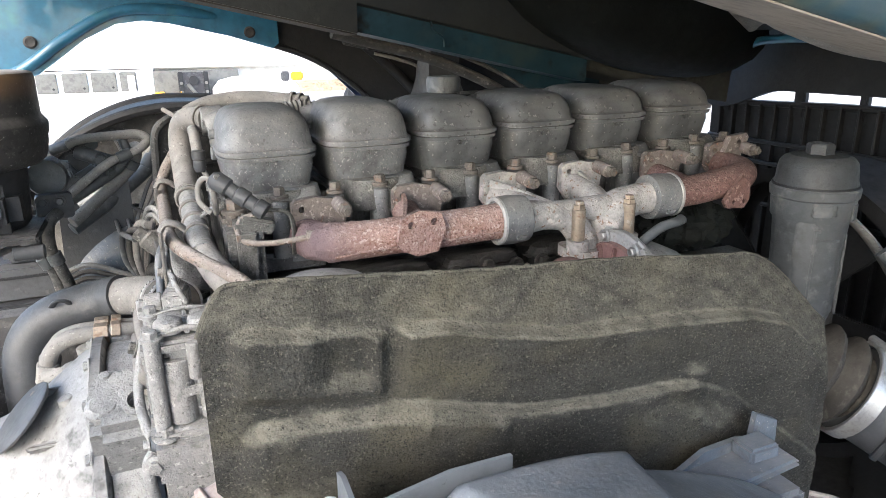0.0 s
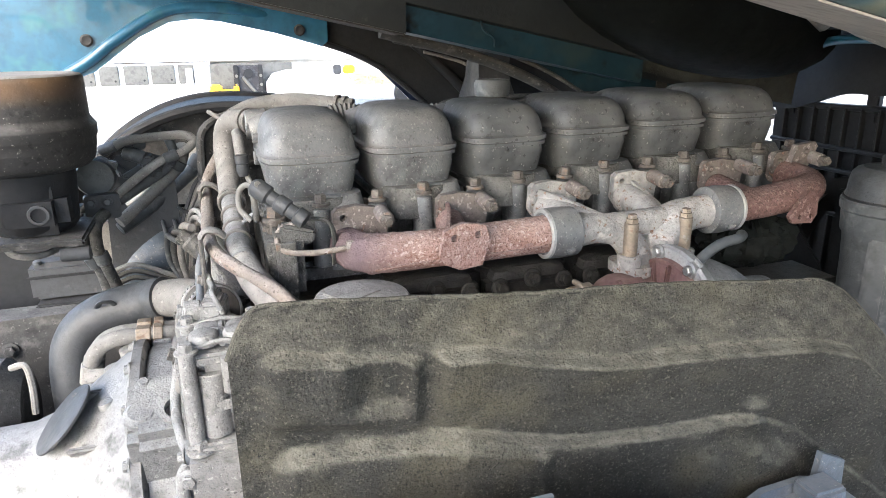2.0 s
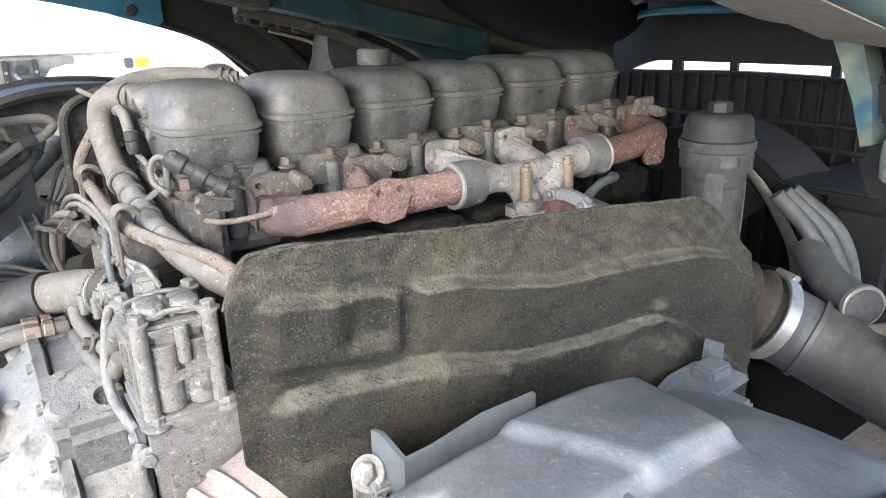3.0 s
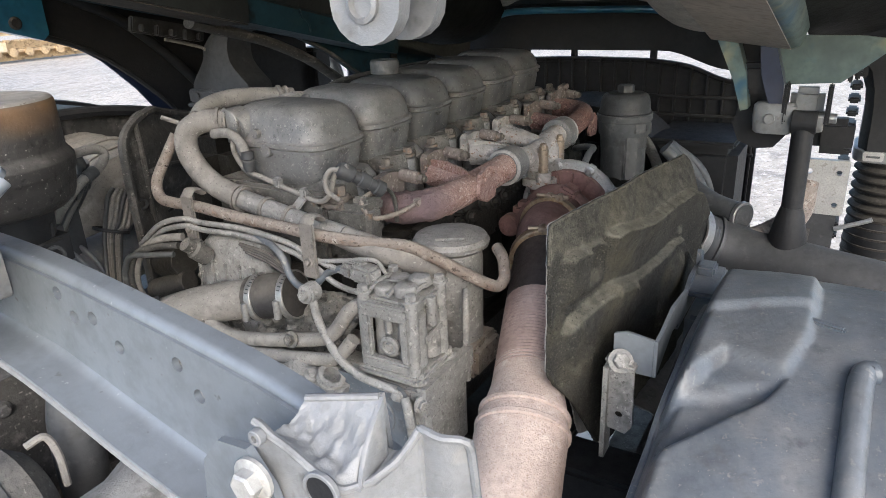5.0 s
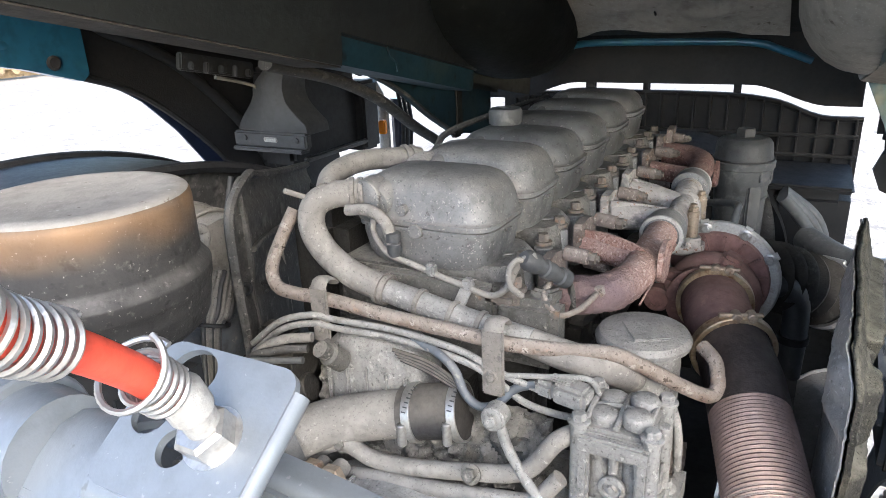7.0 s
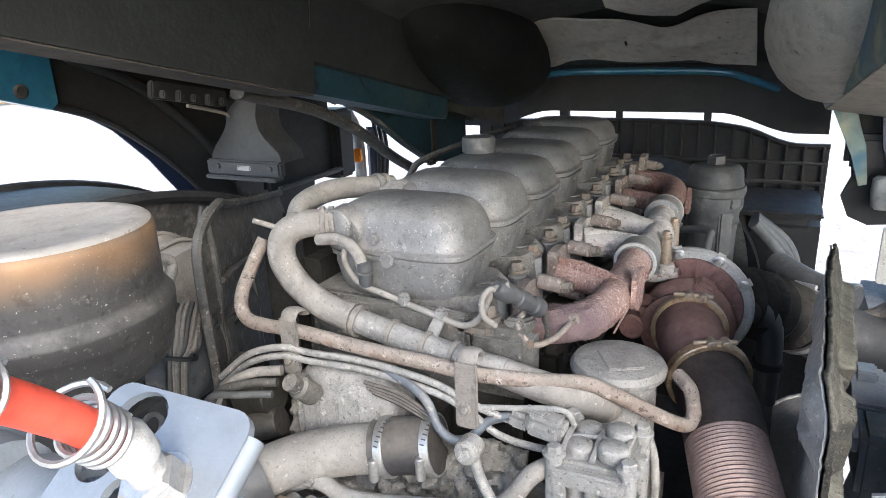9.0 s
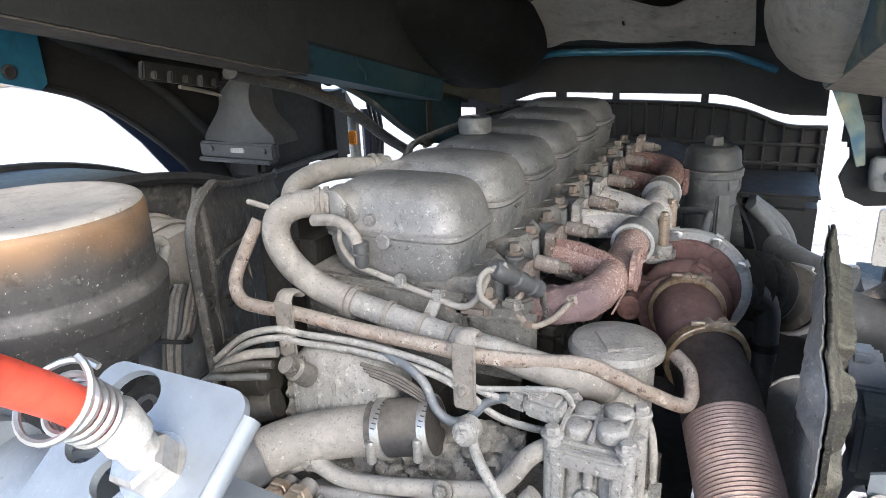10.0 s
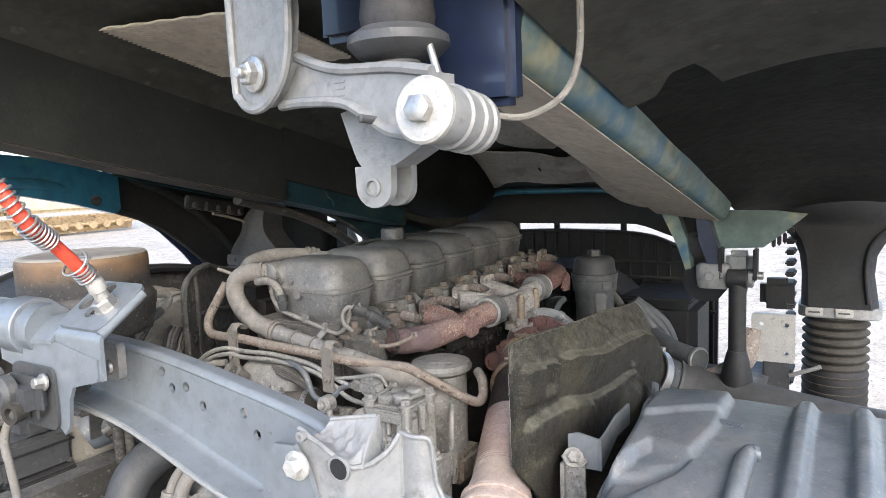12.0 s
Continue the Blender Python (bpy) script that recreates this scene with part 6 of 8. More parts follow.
# ---- near side: plastic fender, brackets, front corner ----
def fender():
    f = thing("plastic_fender", (0.35, 0.12, 1.0), "slate-grey weathered plastic fender with moulded ribs", "fender")
    shoulder = [(0.39, 0.50), (0.0, 0.50), (0.012, 0.44), (0.052, 0.322), (0.15, 0.302), (0.34, 0.302)]
    crest = [(0.39, 0.50), (0.176, 0.50), (0.180, 0.447), (0.228, 0.302), (0.34, 0.302)]
    panel = [(0.104, 0.398), (0.0, 0.452), (-0.085, 0.436), (0.016, 0.344), (0.062, 0.324)]
    deep = [(0.066, 0.416), (0.0, 0.45), (-0.082, 0.434), (0.016, 0.346)]
    def surf(u, v):
        x = -0.42 + 1.52 * u
        y = 0.462 - 0.94 * v
        d = 0.462 - y
        z = 1.297 - 0.75 * (x - 0.24) ** 2 * (1.3 if x > 0.24 else 0.55)
        z -= 0.075 * (1 - step(d, 0.0, 0.035)) ** 1.4 + 0.012 * (1 - step(d, 0.03, 0.15))
        # raised shoulder in two levels, and the smooth sunk panel cut into it
        z += 0.011 * step(inset(x, y, shoulder), -0.002, 0.014) + 0.009 * step(inset(x, y, crest), -0.003, 0.010)
        z -= 0.019 * step(inset(x, y, panel), -0.004, 0.008) + 0.006 * step(inset(x, y, deep), -0.002, 0.010)
        for y0 in (0.185, 0.098):
            z += 0.017 * math.exp(-((y - y0) / 0.016) ** 4) * step(x, -0.34, -0.25) * (1 - step(x, 0.38, 0.44))
        z += 0.003 * noise.noise(Vector((x * 9, y * 9, 2)))
        return x, y, z
    part("shell", sheet(B(), surf, 300, 210, 0.006, (0, 0, -1)), M_FENDER, f, sharp=60)
    part("edge_bead", tube(B(), [surf(k / 30, 0.004) for k in range(31)], 0.007, 8, 2), M_FENDER, f)
    def skirt(u, v):
        x = -0.42 + 1.52 * u
        return x, 0.466 + 0.003 * math.sin(20 * u), surf(u, 0)[2] - 0.16 * v
    part("inner_skirt", sheet(B(), skirt, 30, 6, 0.006, (0, -1, 0)), M_BLACK, f)
    part("moulded_bead", tube(B(), [(x, y, surf((x + 0.42) / 1.52, (0.462 - y) / 0.94)[2] + 0.006) for x, y in ((0.095, 0.235), (0.085, 0.248), (0.02, 0.252), (-0.10, 0.254), (-0.22, 0.256))], 0.014, 12, 5), M_FENDER, f)
    part("slot_lip", box(B(), (0.196, 0.292, surf((0.196 + 0.42) / 1.52, 0.17 / 0.94)[2]), (0.012, 0.05, 0.012), 0.003, (0, 0, -18)), M_FENDER, f)
    part("stud", lathe(B(), [(0.018, 0), (0.018, 0.012), (0.012, 0.016), (0.009, 0.010)], pose(0.029, 0.285, 1.249), 24), M_PLASTIC, f)

    b = thing("fender_bracket", (0.56, 0.52, 1.10), "slate-grey moulded fender bracket with upright prong", "bracket")
    bm = plate(B(), [(0.45, 1.115), (0.448, 1.142), (0.46, 1.152), (0.52, 1.162), (0.555, 1.18), (0.61, 1.183), (0.628, 1.178), (0.632, 1.212), (0.668, 1.195), (0.672, 1.13), (0.60, 1.115)], 0.008, pose(0, 0.530, 0, 90, 0, 0))
    part("upright", bm, M_FENDER, b)
    part("shelf", box(B(), (0.59, 0.50, 1.162), (0.13, 0.06, 0.012), 0.005, (0, -6, 0)), M_FENDER, b)
    part("clip", box(B(), (0.615, 0.505, 1.18), (0.045, 0.035, 0.02), 0.004), M_FENDER, b)
    part("foot", box(B(), (0.56, 0.485, 1.08), (0.20, 0.06, 0.12), 0.01), M_FENDER, b)

    s = thing("shield_bracket", (0.16, 0.54, 1.05), "grey steel bracket with bolt holding the heat shield", "bracket")
    part("plate", plate(B(), [(0.492, 1.205), (0.492, 1.262), (0.530, 1.268), (0.548, 1.262), (0.548, 1.235), (0.535, 1.205)], 0.005, yz(0.118)), M_ARM, s)
    part("arm", loft(B(), [[Vector((x, y, a)), Vector((x, y, b)), Vector((x, y - 0.005, b)), Vector((x, y - 0.005, a))] for x, y, a, b in ((0.118, 0.4915, 1.205, 1.262), (0.15, 0.4915, 1.215, 1.264), (0.21, 0.4915, 1.235, 1.275), (0.27, 0.485, 1.24, 1.28))]), M_ARM, s)
    part("leg", plate(B(), [(0.512, 1.12), (0.522, 1.105), (0.548, 1.11), (0.552, 1.135), (0.550, 1.225), (0.514, 1.225)], 0.005, yz(0.108), [(0.533, 1.135, 0.006, 0.006)]), M_DUSTYALU, s)
    part("brace", plate(B(), [(0.549, 1.06), (0.556, 1.06), (0.556, 1.215), (0.549, 1.215)], 0.03, yz(0.098)), M_DUSTYALU, s)
    part("bolt", hexbolt(B(), (0.106, 0.534, 1.226), (-0.7, -0.4, 0.6), 0.012, 0.014), M_DUSTYALU, s)
    part("clip", box(B(), (0.110, 0.533, 1.222), (0.024, 0.044, 0.010), 0.003, (14, 0, 0)), M_DUSTYALU, s)


def front_right():
    d = thing("cab_damper", (0.97, 0.39, 1.02), "black cab damper strut by the front hinge", "damper")
    part("body", lathe(B(), [(0.02, 0), (0.040, 0.01), (0.042, 0.09), (0.030, 0.15), (0.024, 0.17)], pose(0.97, 0.386, 1.05), 24), M_BLACK, d)
    part("rod", rod(B(), (0.97, 0.386, 1.19), (0.985, 0.388, 1.40), 0.023), M_BLACK, d)
    part("top_eye", rod(B(), (0.985, 0.362, 1.415), (0.985, 0.414, 1.415), 0.026), M_BLACK, d)
    part("sticker", plate(B(), [(-0.008, 0.01), (0.008, 0.01), (0, -0.008)], 0.001, yz(0.9335) @ pose(0.386, 1.105, 0)), M_WHITEMETAL, d, "pale triangular sticker")
    part("foot", box(B(), (0.97, 0.386, 1.035), (0.10, 0.09, 0.04), 0.01), M_BLACK, d)
    h = thing("tilt_joint", (1.03, 0.40, 1.42), "green-blue painted tilt joint under the cab", "joint")
    part("left_leg", plate(B(), [(0.592, 1.60), (0.548, 1.60), (0.520, 1.52), (0.508, 1.44), (0.524, 1.435), (0.545, 1.50)], 0.05, yz(0.98)), M_BLUEDUST, h, "rounded pressed leg")
    part("right_leg", plate(B(), [(0.500, 1.60), (0.470, 1.60), (0.440, 1.50), (0.438, 1.44), (0.462, 1.44), (0.490, 1.52)], 0.05, yz(0.985)), M_NAVY, h, "dark painted leg")
    part("bridge", box(B(), (1.02, 0.51, 1.505), (0.04, 0.09, 0.07), 0.012), M_BLACK, h)
    part("web", plate(B(), [(0.560, 1.60), (0.540, 1.50), (0.532, 1.44), (0.548, 1.395), (0.530, 1.352), (0.490, 1.335), (0.450, 1.34), (0.425, 1.372), (0.44, 1.48), (0.46, 1.60)], 0.02, yz(1.045)), M_BLACK, h, "dark pressed web")
    bm = loft(B(), [squircle(1.00, 0.452, z, hx, hy, 4, 28) for z, hx, hy in ((1.384, 0.016, 0.036), (1.390, 0.020, 0.043), (1.425, 0.022, 0.046), (1.448, 0.020, 0.045), (1.455, 0.014, 0.038))])
    rod(bm, (0.985, 0.46, 1.42), (0.970, 0.46, 1.42), 0.012)
    part("bearing_half", bm, M_ARMGREY, h, "pale alloy bearing half")
    part("gusset", plate(B(), [(0.225, 1.588), (0.30, 1.598), (0.47, 1.60), (0.455, 1.49), (0.33, 1.497), (0.29, 1.53)], 0.012, yz(1.035)), M_BLUEDUST, h, "green-blue painted gusset")
    bm = box(B(), (1.03, 0.39, 1.43), (0.05, 0.07, 0.115), 0.014)
    rod(bm, (1.005, 0.427, 1.415), (1.005, 0.350, 1.415), 0.024)
    part("bearing_block", bm, M_ARMGREY, h, "light alloy bearing block")
    for y in (0.432, 0.345):
        part("clevis_cheek", box(B(), (1.0, y, 1.455), (0.05, 0.010, 0.09), 0.004), M_BLACK, h)
    part("hinge_pin", rod(B(), (0.995, 0.455, 1.425), (0.995, 0.325, 1.425), 0.011), M_ZINC, h)
    for k in range(6):
        part("cable_clip", box(B(), (1.12, 0.285 + 0.014 * k, 1.515 - 0.006 * (k % 3)), (0.02, 0.010, 0.03), 0.003), M_BLACK, h)
    v = thing("level_valve", (1.44, 0.35, 0.95), "white level valve plate on its bracket", "valve")
    part("plate", plate(B(), rounded(0.275, 1.07, 0.405, 1.23, 0.01), 0.02, yz(1.43), [(0.30, 1.195, 0.008, 0.008), (0.375, 1.195, 0.008, 0.008), (0.30, 1.10, 0.008, 0.008)]), M_WHITEMETAL, v, "pale drilled valve plate")
    part("leg", box(B(), (1.45, 0.33, 1.02), (0.03, 0.08, 0.12), 0.006), M_PLASTIC, v)
    part("linkage", tube(B(), [(1.43, 0.29, 1.03), (1.43, 0.22, 1.06), (1.43, 0.2, 1.07)], 0.007, 8, 3), M_ZINC, v)
    part("head", box(B(), (1.44, 0.33, 1.30), (0.07, 0.1, 0.1), 0.02), M_BLACK, v)
    a = thing("front_air_spring", (1.6, 0.16, 0.6), "black ribbed front cab air spring", "air spring")
    bm = B()
    prof = []
    for k in range(15):
        z = 0.80 + 0.0285 * k
        prof += [(0.088, z), (0.100, z + 0.010), (0.100, z + 0.015), (0.088, z + 0.024)]
    part("bellows", lathe(bm, prof, pose(1.60, 0.165, 0), 32), M_HOSEDARK, a, "dusty black bellows")
    part("clamp_band", loft(B(), [squircle(1.60, 0.155, z, h, h + 0.012, 6, 36) for z, h in ((1.215, 0.104), (1.218, 0.108), (1.250, 0.108), (1.253, 0.104))]), M_ARMGREY, a, "pale dusty clamp band")
    for y in (0.225, 0.140):
        tag = part("tag", box(B(), (1.488, y, 1.236), (0.008, 0.052, 0.026), 0.003), M_WHITEMETAL, a, "bright stamped tag")
        part("tag_slot", box(B(), (1.483, y, 1.236), (0.003, 0.034, 0.006), 0.001), M_FILTER, tag)
    loops = []
    for z, y0, y1 in ((1.25, 0.045, 0.265), (1.36, 0.060, 0.265), (1.42, 0.055, 0.272), (1.47, 0.030, 0.290), (1.51, -0.02, 0.325), (1.545, -0.08, 0.37), (1.62, -0.12, 0.40)):
        loops.append([Vector((1.60 + px * 0.11, (y0 + y1) / 2 + py * (y1 - y0) / 2, z)) for px, py in ((-0.7, -1), (-1, -0.8), (-1, 0.8), (-0.7, 1), (0.7, 1), (1, 0.8), (1, -0.8), (0.7, -1))])
    part("upper_housing", loft(B(), loops), M_BLACK, a, "dark slate pressed spring tower")
    part("tower_rib", tube(B(), [(1.487, 0.075, 1.27), (1.487, 0.085, 1.38), (1.487, 0.07, 1.46), (1.487, 0.02, 1.52)], 0.008, 10, 6), M_BLACK, a)
    part("piston", lathe(B(), [(0.09, 0.86), (0.098, 0.88), (0.098, 1.02), (0.085, 1.06)], pose(1.60, 0.165, 0), 36), M_BLACK, a, "black lower piston")
    for k in range(15):
        part("comb_tooth", box(B(), (1.50, 0.295, 1.00 + 0.036 * k), (0.10, 0.03, 0.016), 0.005), M_BLACK, a)
    part("base", box(B(), (1.60, 0.16, 0.72), (0.24, 0.26, 0.18), 0.03), M_RUBBER, a)


# ---- front of the engine bay ----
def radiator():
    r = thing("radiator_grille", (1.64, 1.0, 0.7), "black ribbed plastic radiator shroud", "radiator")
    def topz(y):
        return 1.472 - 0.058 * step(-y, -0.84, -0.62) + 0.005 * math.sin(y * 7)
    bm = B()
    ys = [0.545 + 1.135 * k / 30 for k in range(31)]
    loft(bm, [[Vector((1.645, y, 0.70)), Vector((1.645, y, topz(y))), Vector((1.665, y, topz(y))), Vector((1.665, y, 0.70))] for y in ys])
    part("panel", bm, M_BLACK, r)
    for k in range(22):
        y = 0.56 + 0.051 * k
        part("rib", box(B(), (1.637, y, (topz(y) + 0.9) / 2), (0.018, 0.007, topz(y) - 0.90), 0.002, seg=1), M_BLACK, r)
    for z in (1.36, 1.30, 1.18):
        part("cross_bar", box(B(), (1.632, 1.11, z), (0.014, 1.12, 0.012), 0.003, seg=1), M_BLACK, r)
    part("top_bar", tube(B(), [(1.64, y, topz(y)) for y in ys[::3]], 0.009, 8, 4), M_BLACK, r)
    for y in (0.895, 1.173, 1.36, 1.62):
        part("strap", box(B(), (1.65, y, 1.50), (0.02, 0.022 if y < 1.2 else 0.035, 0.13), 0.004), M_BLACK, r)
    s = thing("fan_shroud", (1.3, 0.9, 0.8), "black fan shroud with hoses before the radiator", "fan shroud")
    part("ring", lathe(B(), [(0.30, 0), (0.33, 0), (0.335, 0.12), (0.345, 0.16), (0.31, 0.16)], frame_of((1.28, 1.02, 1.05), (1, 0, 0)), 56, False), M_BLACK, s)
    part("side_box", box(B(), (1.45, 0.66, 1.14), (0.26, 0.20, 0.26), 0.03), M_BLACK, s)
    part("lower_duct", box(B(), (1.40, 0.66, 0.83), (0.22, 0.36, 0.40), 0.04), M_BLACK, s)
    part("ledge", box(B(), (1.42, 0.68, 1.285), (0.30, 0.24, 0.016), 0.006), M_BLACK, s)
    for k in range(3):
        part("hose", tube(B(), [(1.12 + 0.03 * k, 0.72, 1.30), (1.16 + 0.03 * k, 0.66 - 0.012 * k, 1.22), (1.18 + 0.03 * k, 0.60, 1.10), (1.18 + 0.03 * k, 0.58, 0.95)], 0.015, 12, 6), M_FILTER, s)
    part("bright_strip", tube(B(), [(1.10, 0.80, 1.36), (1.16, 0.775, 1.30), (1.23, 0.755, 1.21), (1.285, 0.745, 1.12), (1.30, 0.74, 1.02)], 0.022, 10, 6, flat=0.3), M_DUSTYALU, s, "bright curved strip")
    part("fan_hub", rod(B(), (1.16, 1.05, 1.06), (1.30, 1.05, 1.06), 0.10), M_DARKENGINE, s)
    for k in range(8):
        part("fan_blade", box(B(), (1.26, 1.05 + 0.19 * math.cos(k * math.pi / 4), 1.06 + 0.19 * math.sin(k * math.pi / 4)), (0.008, 0.20, 0.08), 0.003, (k * 45, 0, 0)), M_BLACK, s)


def intake():
    i = thing("intake_hose", (0.95, 0.63, 0.95), "dusty ribbed rubber intake hose with bright clamp", "hose")
    part("bellows", tube(B(), [(0.745, 0.755, 1.232), (0.80, 0.712, 1.212), (0.86, 0.665, 1.180), (0.928, 0.610, 1.136)], 0.064, 30, 8, 0.0125, 0.038), M_HOSEDARK, i, sharp=60)
    cl = part("clamp", ring(B(), (0.930, 0.608, 1.135), (0.68, -0.54, -0.45), 0.075, 0.024, 0.003), M_ZINC, i, "bright band clamp")
    part("clamp_screw", rod(B(), (0.955, 0.575, 1.205), (0.975, 0.62, 1.205), 0.007), M_ZINC, cl)
    part("elbow", tube(B(), [(0.926, 0.612, 1.138), (0.962, 0.583, 1.112), (0.985, 0.535, 1.090), (0.985, 0.45, 1.075), (0.95, 0.30, 1.065), (0.92, 0.10, 1.05), (0.90, -0.10, 1.045)], 0.070, 26, 8), M_PLASTIC, i, "smooth slate plastic elbow")
    part("elbow_bead", ring(B(), (0.978, 0.555, 1.098), (0.35, -0.85, -0.35), 0.072, 0.010, 0.003), M_PLASTIC, i)
    part("clip", box(B(), (0.935, 0.540, 1.140), (0.03, 0.02, 0.04), 0.006, (0, 30, 0)), M_FENDER, i)
    c = thing("charge_pipe", (1.0, 0.55, 1.0), "dark rubber charge-air pipe end by the fan shroud", "pipe")
    part("pipe", tube(B(), [(1.16, 0.66, 1.19), (1.08, 0.58, 1.172), (1.02, 0.49, 1.165)], 0.032, 20, 6), M_FILTER, c)
    part("clip", ring(B(), (1.025, 0.497, 1.166), (-0.5, -0.8, 0), 0.034, 0.012, 0.003), M_ZINC, c)
    part("tan_hose", tube(B(), [(1.10, 0.64, 1.10), (1.02, 0.55, 1.108), (1.0, 0.46, 1.12), (1.06, 0.38, 1.17), (1.10, 0.37, 1.25)], 0.03, 16, 6), M_PIPE, c, "tan dusty hose")
    o = thing("oil_drain_pipe", (0.8, 0.7, 1.0), "dark bent rubber pipe under the turbocharger", "pipe")
    part("pipe", tube(B(), [(0.72, 0.72, 1.225), (0.76, 0.682, 1.205), (0.785, 0.662, 1.17), (0.785, 0.657, 1.10), (0.775, 0.66, 1.0)], 0.026, 18, 6), M_PLASTIC, o)
    part("joint", ring(B(), (0.785, 0.658, 1.085), (0, 0, 1), 0.028, 0.016, 0.003), M_BLACK, o)
    f = thing("felt_pad", (0.83, 0.93, 1.30), "crumpled black insulation pad under the manifold", "insulation")
    def pad(u, v):
        a, b = 2 * math.pi * u, math.pi * (v - 0.5)
        n = 1 + 0.22 * noise.noise(Vector((6 * math.cos(a), 6 * math.sin(a), 5 * v))) + 0.16 * noise.noise(Vector((17 * math.cos(a), 17 * math.sin(a), 14 * v)))
        return 0.88 + 0.085 * n * math.cos(b) * math.cos(a), 0.93 + 0.05 * n * math.cos(b) * math.sin(a), 1.325 + 0.04 * n * math.sin(b)
    part("pad", sheet(B(), pad, 72, 32, 0.003, (0, 0, -1)), M_MATNEAR, f)


# ---- rear end of the engine: hoses, pipes, valves ----
def coolant_hose():
    h = thing("coolant_hose", (0.04, 1.15, 1.36), "dusty thick coolant hose bending round the engine's rear", "hose")
    part("upper_bend", tube(B(), [(0.088, 1.236, 1.530), (0.062, 1.268, 1.531), (0.046, 1.290, 1.516), (0.040, 1.292, 1.485), (0.040, 1.270, 1.450), (0.040, 1.228, 1.424), (0.040, 1.172, 1.409)], 0.0195, 22, 8), M_HOSE, h)
    part("steel_pipe", tube(B(), [(0.040, 1.185, 1.411), (0.040, 1.12, 1.399), (0.040, 1.03, 1.383), (0.042, 0.96, 1.373)], 0.0170, 22, 6), M_DUSTYALU, h, "dusty grey steel pipe")
    part("lower_bend", tube(B(), [(0.042, 0.975, 1.3745), (0.056, 0.92, 1.355), (0.082, 0.875, 1.333), (0.12, 0.852, 1.308), (0.155, 0.862, 1.28)], [0.018, 0.020, 0.021, 0.021, 0.020], 20, 6), M_HOSE, h)
    part("back_branch", tube(B(), [(0.058, 1.275, 1.535), (0.10, 1.292, 1.550), (0.17, 1.285, 1.556), (0.262, 1.240, 1.546)], 0.0165, 20, 8), M_HOSE, h)
    part("bleed_nipple", rod(B(), (0.040, 1.298, 1.53), (0.018, 1.318, 1.544), 0.004), M_HOSE, h)
    for p, d, r in (((0.080, 1.246, 1.531), (-0.5, 0.8, 0), 0.0215), ((0.088, 1.237, 1.53), (-0.5, 0.8, 0), 0.0215), ((0.040, 1.182, 1.411), (0, -1, -0.2), 0.0212), ((0.040, 1.172, 1.409), (0, -1, -0.2), 0.0212), ((0.25, 1.246, 1.547), (0.8, -0.5, 0), 0.019), ((0.238, 1.252, 1.549), (0.8, -0.5, 0), 0.019), ((0.04, 1.12, 1.399), (0, -1, -0.2), 0.0185), ((0.04, 1.07, 1.390), (0, -1, -0.2), 0.0185), ((0.04, 1.03, 1.383), (0, -1, -0.2), 0.0185)):
        part("hose_clamp", ring(B(), p, d, r, 0.007, 0.0016, 28), M_CLAMP, h, "dusty band clamp")
    part("bracket_tab", box(B(), (0.066, 1.065, 1.412), (0.05, 0.018, 0.004), 0.001, (0, -30, 0)), M_DUSTYALU, h)


def rusty_pipe():
    p = thing("return_pipe", (0.0, 1.05, 1.36), "rust-brown bent steel pipe held by two clamps", "pipe")
    part("pipe", tube(B(), [(0.055, 1.335, 1.505), (0.035, 1.345, 1.470), (0.010, 1.350, 1.430), (0.0, 1.335, 1.404), (0.0, 1.300, 1.398), (0.0, 1.249, 1.399), (0.0, 1.141, 1.392), (0.0, 1.043, 1.389), (0.012, 0.98, 1.380), (0.05, 0.915, 1.366), (0.078, 0.868, 1.358), (0.10, 0.835, 1.337), (0.135, 0.79, 1.300), (0.158, 0.757, 1.279), (0.172, 0.748, 1.285), (0.180, 0.750, 1.300), (0.186, 0.756, 1.318), (0.205, 0.775, 1.326)], 0.0098, 16, 8), M_PIPE, p)
    for y, z, n in ((1.253, 1.378, 0.085), (0.990, 1.362, 0.092)):
        br = part("pipe_clamp", box(B(), (-0.010, y, z), (0.006, 0.030, n), 0.004), M_CLAMP, p, "dusty steel clamp plate")
        part("clamp_top", tube(B(), [(-0.010, y, z + n / 2 - 0.004), (-0.002, y, z + n / 2 + 0.006), (0.012, y, z + n / 2 + 0.004), (0.022, y, z + n / 2 - 0.004)], 0.013, 8, 4, flat=0.35), M_CLAMP, br)
        part("clamp_bolt", hexbolt(B(), (-0.013, y, z - 0.018), (-1, 0, 0.2), 0.006, 0.008), M_CLAMP, br)
    lines = thing("fuel_lines", (-0.01, 1.1, 1.34), "pair of thin dusty steel fuel lines under the return pipe", "pipe")
    for k, dz in enumerate((0, -0.013)):
        part("line", tube(B(), [(-0.04, 1.36, 1.325 + dz), (-0.03, 1.31, 1.366 + dz), (-0.018, 1.26, 1.380 + dz), (-0.008, 1.226, 1.374 + dz), (-0.006, 1.136, 1.376 + dz), (-0.006, 1.039, 1.367 + dz), (-0.006, 0.99, 1.350 + dz), (0.002, 0.955, 1.335 + dz * 2), (0.012, 0.915, 1.322 + dz * 2), (0.03, 0.875, 1.30 + dz)], 0.0048, 10, 8), M_DUSTYALU, lines)
    part("line", tube(B(), [(-0.004, 0.975, 1.345), (0.0, 0.93, 1.352), (0.0, 0.875, 1.362), (0.01, 0.862, 1.34)], 0.0036, 10, 6), M_DUSTYALU, lines)


